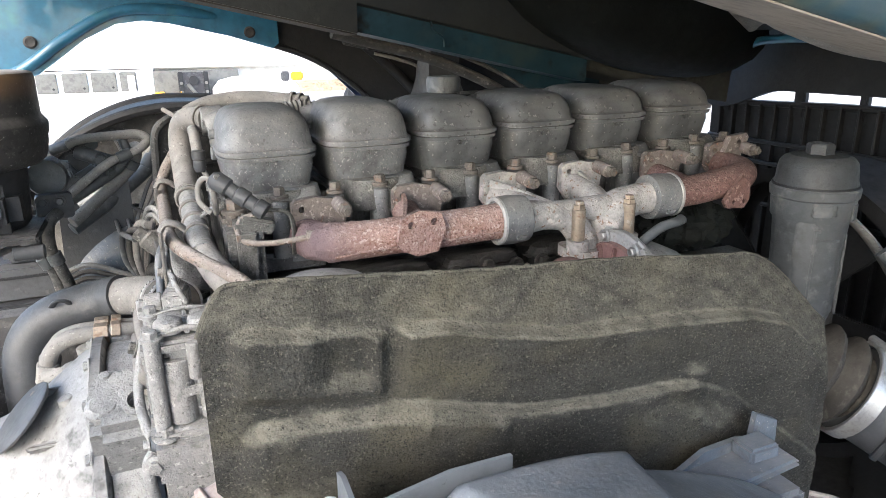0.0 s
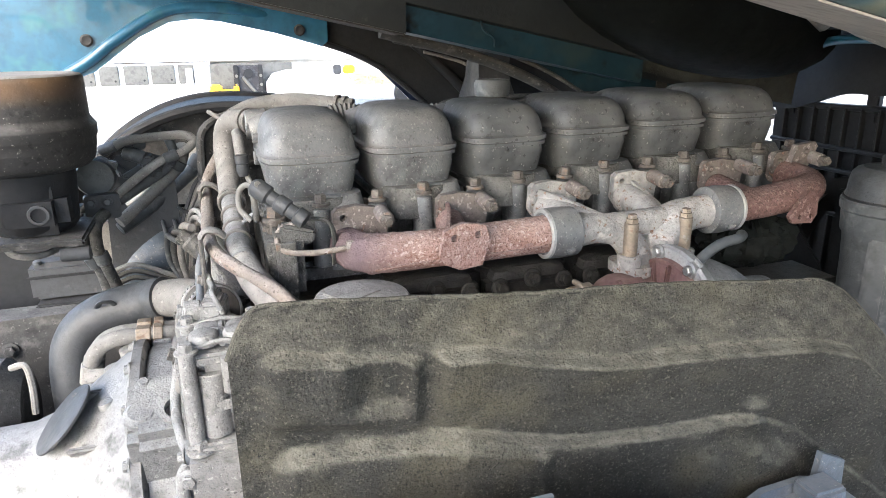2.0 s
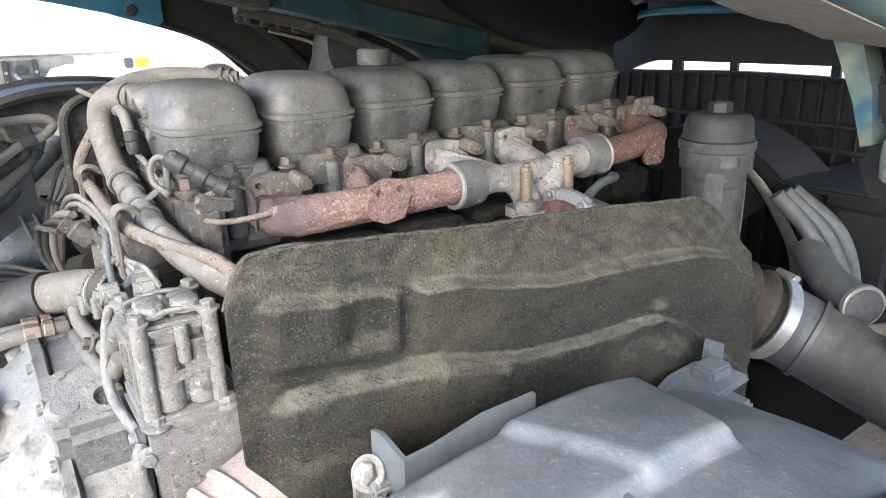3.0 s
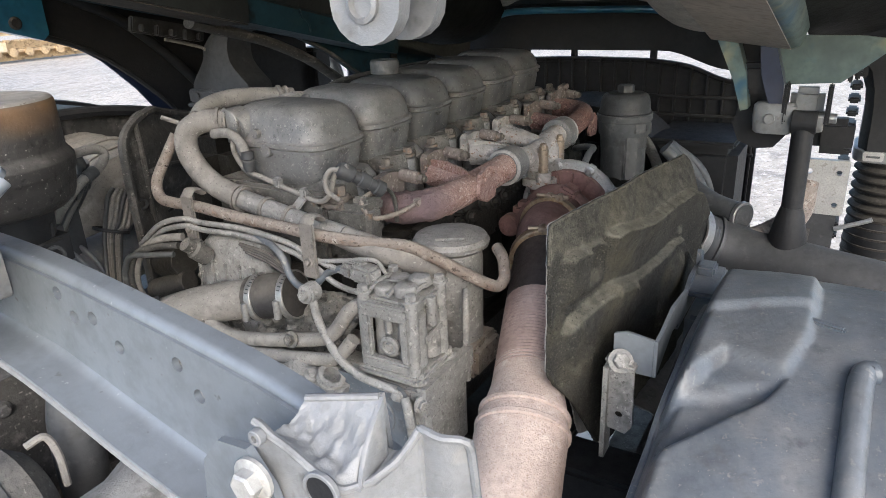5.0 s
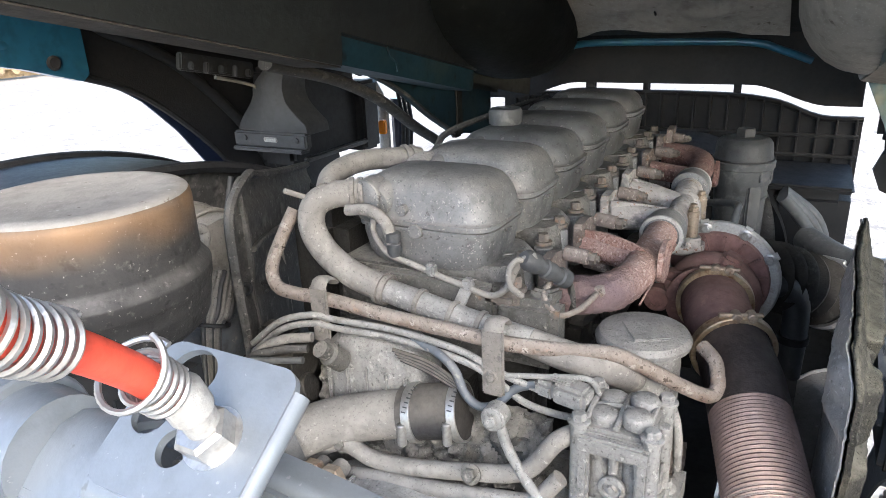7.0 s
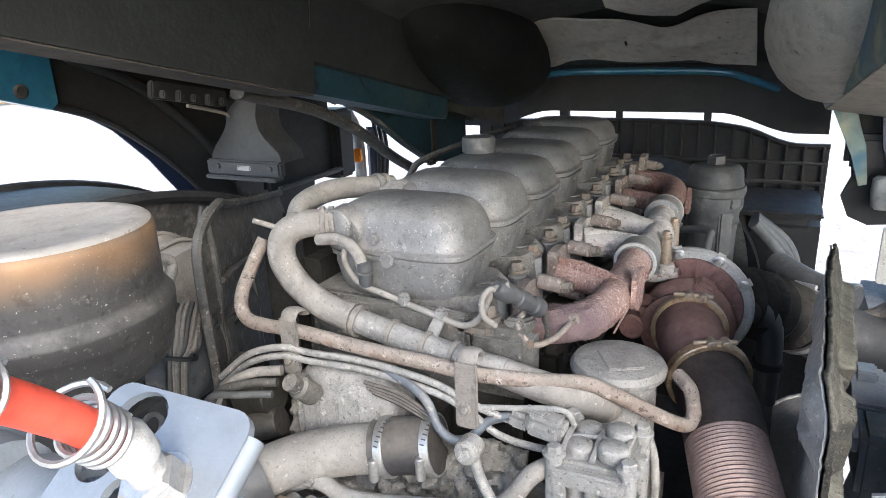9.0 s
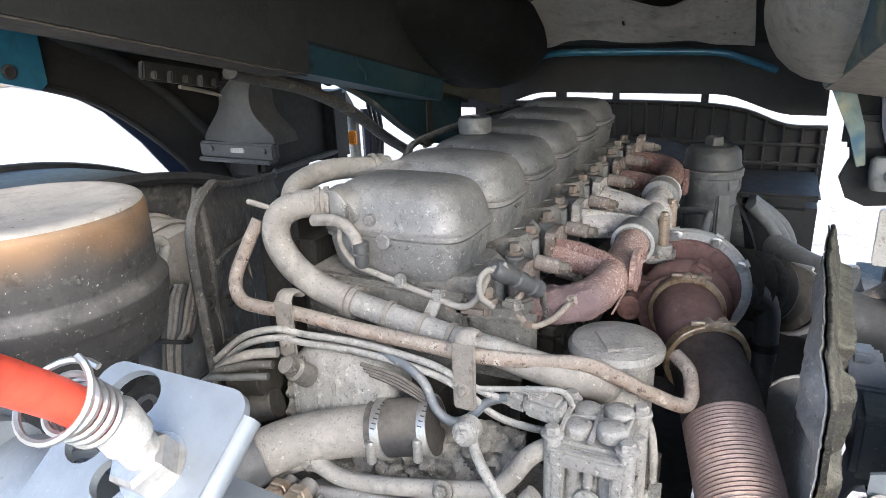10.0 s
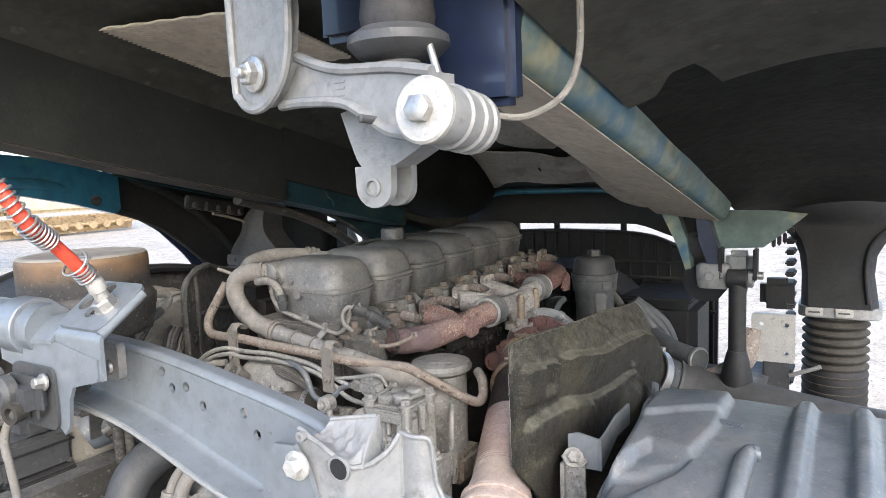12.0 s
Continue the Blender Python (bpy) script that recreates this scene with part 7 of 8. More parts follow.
def injector_line():
    t = thing("injector_cable", (0.07, 1.1, 1.42), "dusty injector cable with plugs round the first rocker cover", "cable")
    part("sheath", tube(B(), [(0.060, 1.243, 1.512), (0.060, 1.205, 1.515), (0.060, 1.180, 1.500), (0.062, 1.172, 1.470)], 0.0085, 12, 6), M_HOSE, t)
    part("cable", tube(B(), [(0.062, 1.200, 1.507), (0.066, 1.205, 1.48), (0.068, 1.185, 1.452), (0.072, 1.150, 1.440), (0.072, 1.105, 1.428), (0.072, 1.070, 1.420), (0.070, 1.030, 1.413), (0.068, 1.005, 1.428), (0.066, 0.985, 1.468), (0.072, 0.965, 1.478)], 0.0045, 10, 8), M_HOSE, t)
    part("plug", lathe(B(), [(0.007, 0), (0.010, 0.006), (0.010, 0.018), (0.008, 0.02), (0.011, 0.022), (0.011, 0.034), (0.008, 0.036)], frame_of((0.062, 1.170, 1.452), (0, 0.02, 1)), 16), M_PLASTIC, t)
    # plug body leaning across the corner of the head
    d = Vector((0.10, -0.055, -0.075))
    part("connector", lathe(B(), [(0.009, 0), (0.0135, 0.006), (0.0135, 0.026), (0.010, 0.029), (0.010, 0.040), (0.0125, 0.042), (0.0125, 0.058), (0.010, 0.060), (0.010, 0.072), (0.013, 0.074), (0.013, 0.088)], frame_of((0.065, 0.980, 1.475), d), 20), M_PLASTIC, t, "grey ribbed plug connector")
    part("coil_lead", tube(B(), [(0.068, 0.98, 1.47), (0.056, 0.986, 1.474), (0.047, 0.992, 1.462), (0.046, 0.99, 1.443), (0.052, 0.984, 1.433), (0.060, 0.98, 1.425)], 0.004, 10, 8), M_HOSE, t)
    for y, z in ((1.118, 1.432), (1.062, 1.419)):
        part("clip", box(B(), (0.072, y, z + 0.004), (0.014, 0.014, 0.018), 0.003), M_DUSTYALU, t)
    s = thing("sensor_pipe", (0.12, 0.94, 1.36), "thin steel pressure pipe with hexagon fitting", "pipe")
    part("pipe", tube(B(), [(0.185, 0.915, 1.392), (0.165, 0.918, 1.389), (0.13, 0.925, 1.386), (0.098, 0.94, 1.388), (0.090, 0.955, 1.402), (0.10, 0.965, 1.415), (0.125, 0.965, 1.42)], 0.0042, 10, 8), M_PIPE, s)
    part("fitting", rod(B(), (0.178, 0.914, 1.392), (0.200, 0.910, 1.394), 0.0095, seg=6), M_PIPE, s)
    part("block", box(B(), (0.118, 0.968, 1.405), (0.05, 0.03, 0.02), 0.004, (0, 15, 0)), M_ENGINE, s)
    part("strap", tube(B(), [(0.128, 0.965, 1.425), (0.16, 0.96, 1.42), (0.168, 0.95, 1.40), (0.165, 0.945, 1.36)], 0.007, 8, 5, flat=0.4), M_ENGINE, s)


def valve_block():
    v = thing("valve_block", (0.0, 0.83, 1.05), "dusty grey solenoid valve block with corner posts", "valve block")
    x0, x1, y0, y1, z0, z1 = -0.038, 0.046, 0.792, 0.872, 1.212, 1.315
    bm = B()
    box(bm, (0.008, 0.832, 1.262), (0.062, 0.066, 0.105), 0.006)
    for y in (0.812, 0.852):
        rod(bm, (-0.018, y, z0), (-0.018, y, z1 - 0.02), 0.013, seg=16)
    for x in (-0.010, 0.028):
        rod(bm, (x, 0.804, z0), (x, 0.804, z1 - 0.02), 0.0178, seg=22)
    part("body", bm, M_DUSTYALU, v)
    frame_bars = (((y0 + y1) / 2, z0 + 0.008, y1 - y0 + 0.004, 0.018, 0.014), ((y0 + y1) / 2, z1 - 0.010, y1 - y0 + 0.004, 0.022, 0.014), (y0 + 0.007, (z0 + z1) / 2, 0.015, 0.07, 0.012), (y1 - 0.007, (z0 + z1) / 2, 0.015, 0.07, 0.012))
    for y, z, sy, sz, sx in frame_bars:
        part("frame_bar", box(B(), (x0 - 0.002, y, z), (sx, sy, sz), 0.003), M_DUSTYALU, v)
    part("plug_screw", lathe(B(), [(0.016, 0), (0.016, 0.004), (0.011, 0.006), (0.010, 0.003), (0.006, 0.003), (0.005, 0.008)], frame_of((-0.032, 0.832, 1.247), (-1, 0, 0)), 22), M_DUSTYALU, v, "round port with screw")
    part("centre_pin", rod(B(), (-0.033, 0.832, 1.268), (-0.033, 0.832, 1.292), 0.006), M_DUSTYALU, v)
    part("lower_flange", box(B(), (0.004, 0.832, 1.204), (0.106, 0.106, 0.013), 0.004), M_DUSTYALU, v)
    part("upper_flange", box(B(), (0.006, 0.832, z1 - 0.002), (0.082, 0.086, 0.015), 0.004), M_DUSTYALU, v)
    for x in (x0 + 0.004, x1 - 0.002):
        for y in (y0 - 0.001, y1 + 0.001):
            post = part("corner_post", rod(B(), (x, y, 1.20), (x, y, 1.328), 0.0095), M_DUSTYALU, v)
            part("post_bolt", hexbolt(B(), (x, y, 1.326), (0, 0, 1), 0.0088, 0.012), M_DUSTYALU, post)
    for x, y in ((-0.014, 0.812), (0.024, 0.812), (-0.010, 0.850), (0.027, 0.848)):
        part("solenoid_cap", lathe(B(), [(0.0165, 0), (0.017, 0.009), (0.0155, 0.013), (0.0135, 0.0145), (0.004, 0.015)], pose(x, y, 1.326 if y < 0.82 else 1.318), 24), M_DUSTYALU, v)
    for a, b in (((-0.03, 0.798), (0.04, 0.798)), ((0.006, 0.80), (0.006, 0.868)), ((-0.034, 0.831), (0.044, 0.831)), ((-0.03, 0.866), (0.04, 0.866))):
        part("wire_rail", tube(B(), [(a[0], a[1], 1.327), ((a[0] + b[0]) / 2, (a[1] + b[1]) / 2, 1.333), (b[0], b[1], 1.327)], 0.0036, 6, 3), M_DUSTYALU, v)
    part("side_stud", rod(B(), (0.010, 0.786, 1.272), (0.010, 0.786, 1.318), 0.008), M_DUSTYALU, v)
    part("label_plate", box(B(), (0.018, 0.786, 1.258), (0.052, 0.003, 0.013), 0.001, (0, -8, 0)), M_DUSTYALU, v)
    bm = box(B(), (0.0, 0.892, 1.338), (0.03, 0.045, 0.028), 0.005, (0, 0, -12))
    box(bm, (0.004, 0.926, 1.336), (0.022, 0.03, 0.022), 0.006, (0, 0, -12))
    box(bm, (-0.001, 0.905, 1.354), (0.014, 0.03, 0.006), 0.002, (0, 0, -12))
    part("cable_plug", bm, M_DUSTYALU, v, "pale dusty cable plug")
    part("cable", tube(B(), [(0.006, 0.94, 1.336), (0.0, 0.965, 1.326), (-0.012, 0.985, 1.306), (-0.02, 1.005, 1.302), (-0.02, 1.025, 1.315), (-0.018, 1.04, 1.345), (-0.01, 1.07, 1.36), (0.0, 1.11, 1.365)], 0.0058, 12, 8), M_FENDER, v, "grey-blue cable")
    # housing below with its embossed cover
    bm = B()
    box(bm, (0.024, 0.86, 1.115), (0.13, 0.18, 0.165), 0.012)
    box(bm, (0.03, 0.786, 1.17), (0.13, 0.03, 0.045), 0.006)
    part("housing", bm, M_DUSTYALU, v)
    part("mounting_rail", plate(B(), [(-0.045, 1.150), (-0.045, 1.196), (0.10, 1.196), (0.10, 1.165), (0.055, 1.158), (0.04, 1.130), (0.02, 1.128), (0.005, 1.150)], 0.014, pose(0, 0.782, 0, 90, 0, 0)), M_DUSTYALU, v, "dusty cast mounting rail")
    part("cover_plate", plate(B(), rounded(0.80, 1.03, 0.965, 1.192, 0.02), 0.008, yz(-0.052)), M_FENDER, v, "grey-blue painted cover plate")
    part("embossed_ring", ring(B(), (-0.053, 0.855, 1.135), (1, 0, 0), 0.033, 0.005, 0.0025, 40), M_FENDER, v)
    for x, y in ((-0.032, 0.788), (0.05, 0.788), (0.062, 0.86)):
        part("housing_bolt", hexbolt(B(), (x, y, 1.199), (0, 0, 1), 0.0105, 0.015), M_DUSTYALU, v)
    for y, z in ((0.812, 1.18), (0.945, 1.18), (0.95, 1.09), (0.81, 1.07)):
        part("cover_bolt", hexbolt(B(), (-0.053, y, z), (-1, 0, 0), 0.007, 0.008), M_DUSTYALU, v)
    part("side_bolt", hexbolt(B(), (-0.046, 0.776, 1.172), (-0.4, -1, 0), 0.009, 0.010), M_DUSTYALU, v)
    part("drain_pipe", tube(B(), [(-0.050, 0.800, 1.175), (-0.057, 0.792, 1.165), (-0.057, 0.788, 1.13), (-0.045, 0.784, 1.04)], 0.0075, 14, 6), M_DUSTYALU, v)
    part("banjo_eye", rod(B(), (-0.020, 0.978, 1.303), (-0.042, 0.978, 1.303), 0.016), M_DUSTYALU, v)
    part("banjo_bolt", hexbolt(B(), (-0.042, 0.978, 1.303), (-1, 0, 0.2), 0.009, 0.010), M_DUSTYALU, v)
    part("long_pipe", tube(B(), [(-0.03, 0.975, 1.300), (-0.046, 0.955, 1.27), (-0.060, 0.915, 1.228), (-0.062, 0.88, 1.205), (-0.056, 0.84, 1.192), (-0.050, 0.815, 1.186)], 0.0065, 14, 8), M_DUSTYALU, v, "slanting grey pipe")


def canister():
    c = thing("oil_separator", (0.185, 0.85, 1.1), "dusty grey oil separator canister with a lens-shaped lid", "canister")
    part("body", lathe(B(), [(0.045, 1.12), (0.05, 1.14), (0.052, 1.30), (0.050, 1.325)], pose(0.185, 0.85, 0), 36), M_DUSTYALU, c)
    lid = part("lid", lathe(B(), [(0.052, 1.322), (0.064, 1.330), (0.065, 1.337), (0.060, 1.345), (0.03, 1.352), (0.008, 1.353)], pose(0.183, 0.85, 0), 40), M_DUSTYALU, c)
    part("lid_flat", box(B(), (0.17, 0.845, 1.352), (0.06, 0.05, 0.004), 0.002, (0, 0, 30)), M_DUSTYALU, lid)
    part("side_pipe", tube(B(), [(0.14, 0.80, 1.27), (0.11, 0.785, 1.25), (0.10, 0.78, 1.20), (0.10, 0.78, 1.13)], 0.006, 10, 6), M_DUSTYALU, c)
    part("foot", box(B(), (0.19, 0.83, 1.13), (0.10, 0.09, 0.06), 0.01), M_PIPE, c, "rust-stained foot casting")


def big_pipe():
    p = thing("water_pipe", (-0.05, 1.1, 1.1), "thick dusty pipe with rubber sleeve and bright worm clamps", "pipe")
    part("pipe", tube(B(), [(-0.012, 1.10, 1.262), (-0.03, 1.17, 1.248), (-0.06, 1.23, 1.235), (-0.11, 1.272, 1.221), (-0.13, 1.282, 1.215)], 0.0335, 26, 8), M_HOSE, p, "grey steel pipe")
    part("lower_hose", tube(B(), [(-0.088, 1.255, 1.228), (-0.12, 1.277, 1.2185), (-0.19, 1.295, 1.20), (-0.24, 1.30, 1.165), (-0.262, 1.30, 1.10), (-0.266, 1.30, 0.95)], 0.0385, 26, 8), M_PLASTIC, p, "dark slate rubber hose")
    part("seam_ear", tube(B(), [(-0.17, 1.265, 1.215), (-0.175, 1.255, 1.232), (-0.19, 1.252, 1.236), (-0.2, 1.26, 1.225)], 0.006, 8, 5, flat=0.5), M_PLASTIC, p)
    part("sleeve", tube(B(), [(-0.018, 1.118, 1.260), (-0.010, 1.08, 1.268), (-0.004, 1.035, 1.277)], 0.0375, 28, 8), M_RUBBER, p, "black rubber sleeve")
    for y, x, z in ((1.102, -0.014, 1.263), (1.04, -0.004, 1.276)):
        cl = part("worm_clamp", ring(B(), (x, y, z), (0.16, -1, 0.2), 0.039, 0.012, 0.0016, 36), M_ZINC, p, "bright worm-drive clamp")
        part("clamp_screw", rod(B(), (x - 0.0405, y, z - 0.026), (x - 0.0405, y, z + 0.006), 0.0062), M_ZINC, cl)
        part("screw_housing", box(B(), (x - 0.039, y, z - 0.004), (0.011, 0.014, 0.012), 0.003), M_ZINC, cl)
        for k in range(7):
            a = radians(95 + 9 * k)
            part("band_slot", box(B(), (x + 0.0412 * math.cos(a), y - 0.2 * 0.041 * math.sin(a) * 0.2, z + 0.0412 * math.sin(a)), (0.0012, 0.006, 0.0016), 0.0003, (0, -math.degrees(a), 0), 1), M_PLASTIC, cl)


def pump_body():
    b = thing("compressor", (0.03, 1.18, 1.22), "dust-caked grey air compressor casting", "compressor")
    bm = B()
    loft(bm, [squircle(0.035, 1.185, z, hx, hy, 4, 36) for z, hx, hy in ((1.18, 0.045, 0.085), (1.30, 0.045, 0.085), (1.325, 0.040, 0.078), (1.345, 0.028, 0.06), (1.35, 0.018, 0.04))])
    part("body", bm, M_DUSTYALU, b)
    for k in range(5):
        part("rib", box(B(), (-0.010, 1.12 + 0.032 * k, 1.265), (0.008, 0.006, 0.09), 0.002), M_DUSTYALU, b)
    bm = B()
    lathe(bm, [(0.016, 0), (0.016, 0.03), (0.012, 0.034), (0.012, 0.05)], frame_of((-0.015, 1.22, 1.315), (-0.5, 0.1, 0.5)), 16)
    box(bm, (-0.025, 1.235, 1.335), (0.03, 0.025, 0.02), 0.004)
    part("elbow_fitting", bm, M_ENGINE, b)
    bm = B()
    rod(bm, (0.0, 1.30, 1.29), (0.0, 1.36, 1.28), 0.030)
    rod(bm, (-0.01, 1.285, 1.255), (-0.03, 1.36, 1.23), 0.022)
    box(bm, (0.0, 1.345, 1.325), (0.04, 0.06, 0.03), 0.008)
    part("side_fitting", bm, M_DARKENGINE, b)
    for k in range(4):
        part("wire", tube(B(), [(-0.02, 1.13 - 0.004 * k, 1.355 - 0.004 * k), (-0.014, 1.08, 1.345 - 0.005 * k), (-0.012, 1.04, 1.325 - 0.004 * k)], 0.0028, 6, 4), M_RUBBER, b)
    for k in range(3):
        part("hose", tube(B(), [(-0.03 - 0.012 * k, 1.255, 1.352 - 0.012 * k), (-0.045 - 0.012 * k, 1.30, 1.345 - 0.01 * k), (-0.055 - 0.012 * k, 1.345, 1.315), (-0.06 - 0.01 * k, 1.365, 1.26), (-0.05, 1.36, 1.20)], 0.007 - 0.001 * k, 12, 8), (M_HOSE, M_PANEL, M_FILTER)[k], b)
    g = thing("gear_casing", (0.0, 1.06, 0.85), "grimy cast timing gear casing at the engine's rear", "gear casing")
    rnd = random.Random(4)
    part("casing", box(B(), (0.022, 1.07, 1.03), (0.10, 0.50, 0.36), 0.03), M_ENGINE, g)
    def crust(u, v):
        y, z = 0.925 + 0.36 * u, 1.06 + 0.215 * v
        n = noise.noise(Vector((y * 24, z * 24, 1))) + 0.6 * noise.noise(Vector((y * 60, z * 60, 4))) + 0.35 * noise.noise(Vector((y * 130, z * 130, 7)))
        return -0.036 - 0.022 * n + 0.06 * v * v, y, z + 0.004 * n
    part("crusted_cover", sheet(B(), crust, 90, 60, 0.008, (1, 0, 0)), M_ENGINE, g, "dirt-crusted cast cover", sharp=60)
    for k in range(9):
        y, z = rnd.uniform(0.93, 1.25), rnd.uniform(1.12, 1.24)
        part("casing_bolt", hexbolt(B(), (-0.062, y, z), (-1, 0, 0.4), 0.009, 0.012), M_ENGINE, g)
    part("low_pipe", tube(B(), [(-0.06, 1.27, 1.17), (-0.06, 1.20, 1.215), (-0.06, 1.15, 1.205), (-0.055, 1.10, 1.205), (-0.05, 1.0, 1.225), (-0.045, 0.935, 1.245), (-0.035, 0.90, 1.29), (-0.02, 0.88, 1.30)], 0.0115, 14, 8), M_HOSE, g, "dusty bent coolant pipe")
    part("low_pipe", tube(B(), [(-0.07, 1.25, 1.15), (-0.07, 1.17, 1.18), (-0.065, 1.07, 1.19), (-0.06, 0.97, 1.205), (-0.055, 0.92, 1.215), (-0.045, 0.89, 1.25)], 0.0105, 14, 8), M_HOSE, g)


def gearbox():
    g = thing("gearbox_housing", (-0.25, 1.08, 0.7), "pale dusty aluminium clutch housing with a black oval cover", "gearbox")
    ax = frame_of((-0.075, 1.10, 0.965), (-1, 0, 0))
    part("bell", lathe(B(), [(0.205, 0.035), (0.222, 0.040), (0.238, 0.044), (0.238, 0.058), (0.228, 0.062), (0.212, 0.085), (0.178, 0.13), (0.148, 0.168), (0.130, 0.22), (0.125, 0.5)], ax, 64), M_BELL, g)
    part("flywheel_housing", lathe(B(), [(0.20, -0.05), (0.226, -0.045), (0.226, 0.032), (0.222, 0.038)], ax, 56), M_DUSTYALU, g, "grimy flywheel housing")
    bm = box(B(), (-0.088, 0.965, 1.168), (0.085, 0.09, 0.05), 0.010, (30, 0, 0))
    box(bm, (-0.075, 0.925, 1.128), (0.11, 0.05, 0.10), 0.016, (20, 0, 0))
    part("cast_pad", bm, M_DUSTYALU, g)
    for bx, by, bz in ((-0.108, 0.985, 1.205), (-0.080, 0.950, 1.196)):
        part("pad_bolt", hexbolt(B(), (bx, by, bz - 0.006), (0, -0.45, 0.9), 0.008, 0.011), M_DUSTYALU, g)
    part("round_boss", lathe(B(), [(0.026, 0), (0.024, 0.03), (0.017, 0.036), (0.006, 0.036)], frame_of((-0.112, 0.955, 1.150), (0, -0.35, 0.9)), 24), M_DUSTYALU, g)
    part("open_port", lathe(B(), [(0.022, 0), (0.022, 0.012), (0.014, 0.012), (0.013, 0.0)], frame_of((-0.066, 0.928, 1.182), (0, -0.6, 0.8)), 24), M_DUSTYALU, g)
    for k in range(12):
        a = radians(30 * k + 8)
        d = Vector((0, math.cos(a), math.sin(a)))
        part("rib", box(B(), Vector((-0.175, 1.10, 0.965)) + d * 0.188, (0.09, 0.008, 0.02), 0.004, (math.degrees(a) - 90, 0, 0)), M_BELL, g)
    for k in range(18):
        a = radians(20 * k)
        d = Vector((0, math.cos(a), math.sin(a)))
        part("flange_bolt", hexbolt(B(), Vector((-0.133, 1.10, 0.965)) + d * 0.230, (-1, 0, 0), 0.008, 0.010), M_DUSTYALU, g)
    n = Vector((-0.70, -0.08, 0.71)).normalized()
    part("oval_cover", lathe(B(), [(0.054, 0), (0.057, 0.002), (0.057, 0.005), (0.054, 0.007)], frame_of((-0.229, 1.048, 1.132), n), 40), M_PLASTIC, g, "smooth dark plastic cover")
    part("boss", lathe(B(), [(0.05, -0.05), (0.056, -0.004), (0.05, -0.001)], frame_of((-0.243, 1.118, 1.105), n), 32), M_BELL, g)
    for x, y, z in ((-0.165, 1.03, 1.150), (-0.175, 1.17, 1.140), (-0.15, 1.18, 1.165)):
        part("lug", lathe(B(), [(0.014, 0), (0.012, 0.012), (0.006, 0.014)], frame_of((x, y, z), (-0.3, 0, 1)), 16), M_BELL, g)
    lines = thing("hydraulic_lines", (-0.14, 1.18, 1.1), "clutch lines with brass-coloured hexagon fittings", "pipe")
    for k, r in enumerate((0.0135, 0.010)):
        dy = 0.03 * k
        part("line", tube(B(), [(-0.075, 1.19 + dy, 1.188), (-0.12, 1.185 + dy, 1.193), (-0.165, 1.185 + dy, 1.193), (-0.195, 1.19 + dy, 1.178), (-0.212, 1.195 + dy, 1.145), (-0.222, 1.20 + dy, 1.08), (-0.225, 1.20 + dy, 0.95)], r, 14, 8), M_HOSE, lines)
        part("nut", rod(B(), (-0.135, 1.185 + dy, 1.193), (-0.112, 1.185 + dy, 1.192), 0.0175, seg=6), M_STEELBOLT, lines, "brownish brass nut")
        part("nut", rod(B(), (-0.110, 1.186 + dy, 1.192), (-0.095, 1.187 + dy, 1.190), 0.0185, seg=6), M_STEELBOLT, lines)
        part("coupling", rod(B(), (-0.210, 1.195 + dy, 1.15), (-0.218, 1.198 + dy, 1.115), 0.017), M_HOSE, lines)
    part("tab", box(B(), (-0.095, 1.165, 1.175), (0.03, 0.006, 0.03), 0.003), M_DUSTYALU, lines)


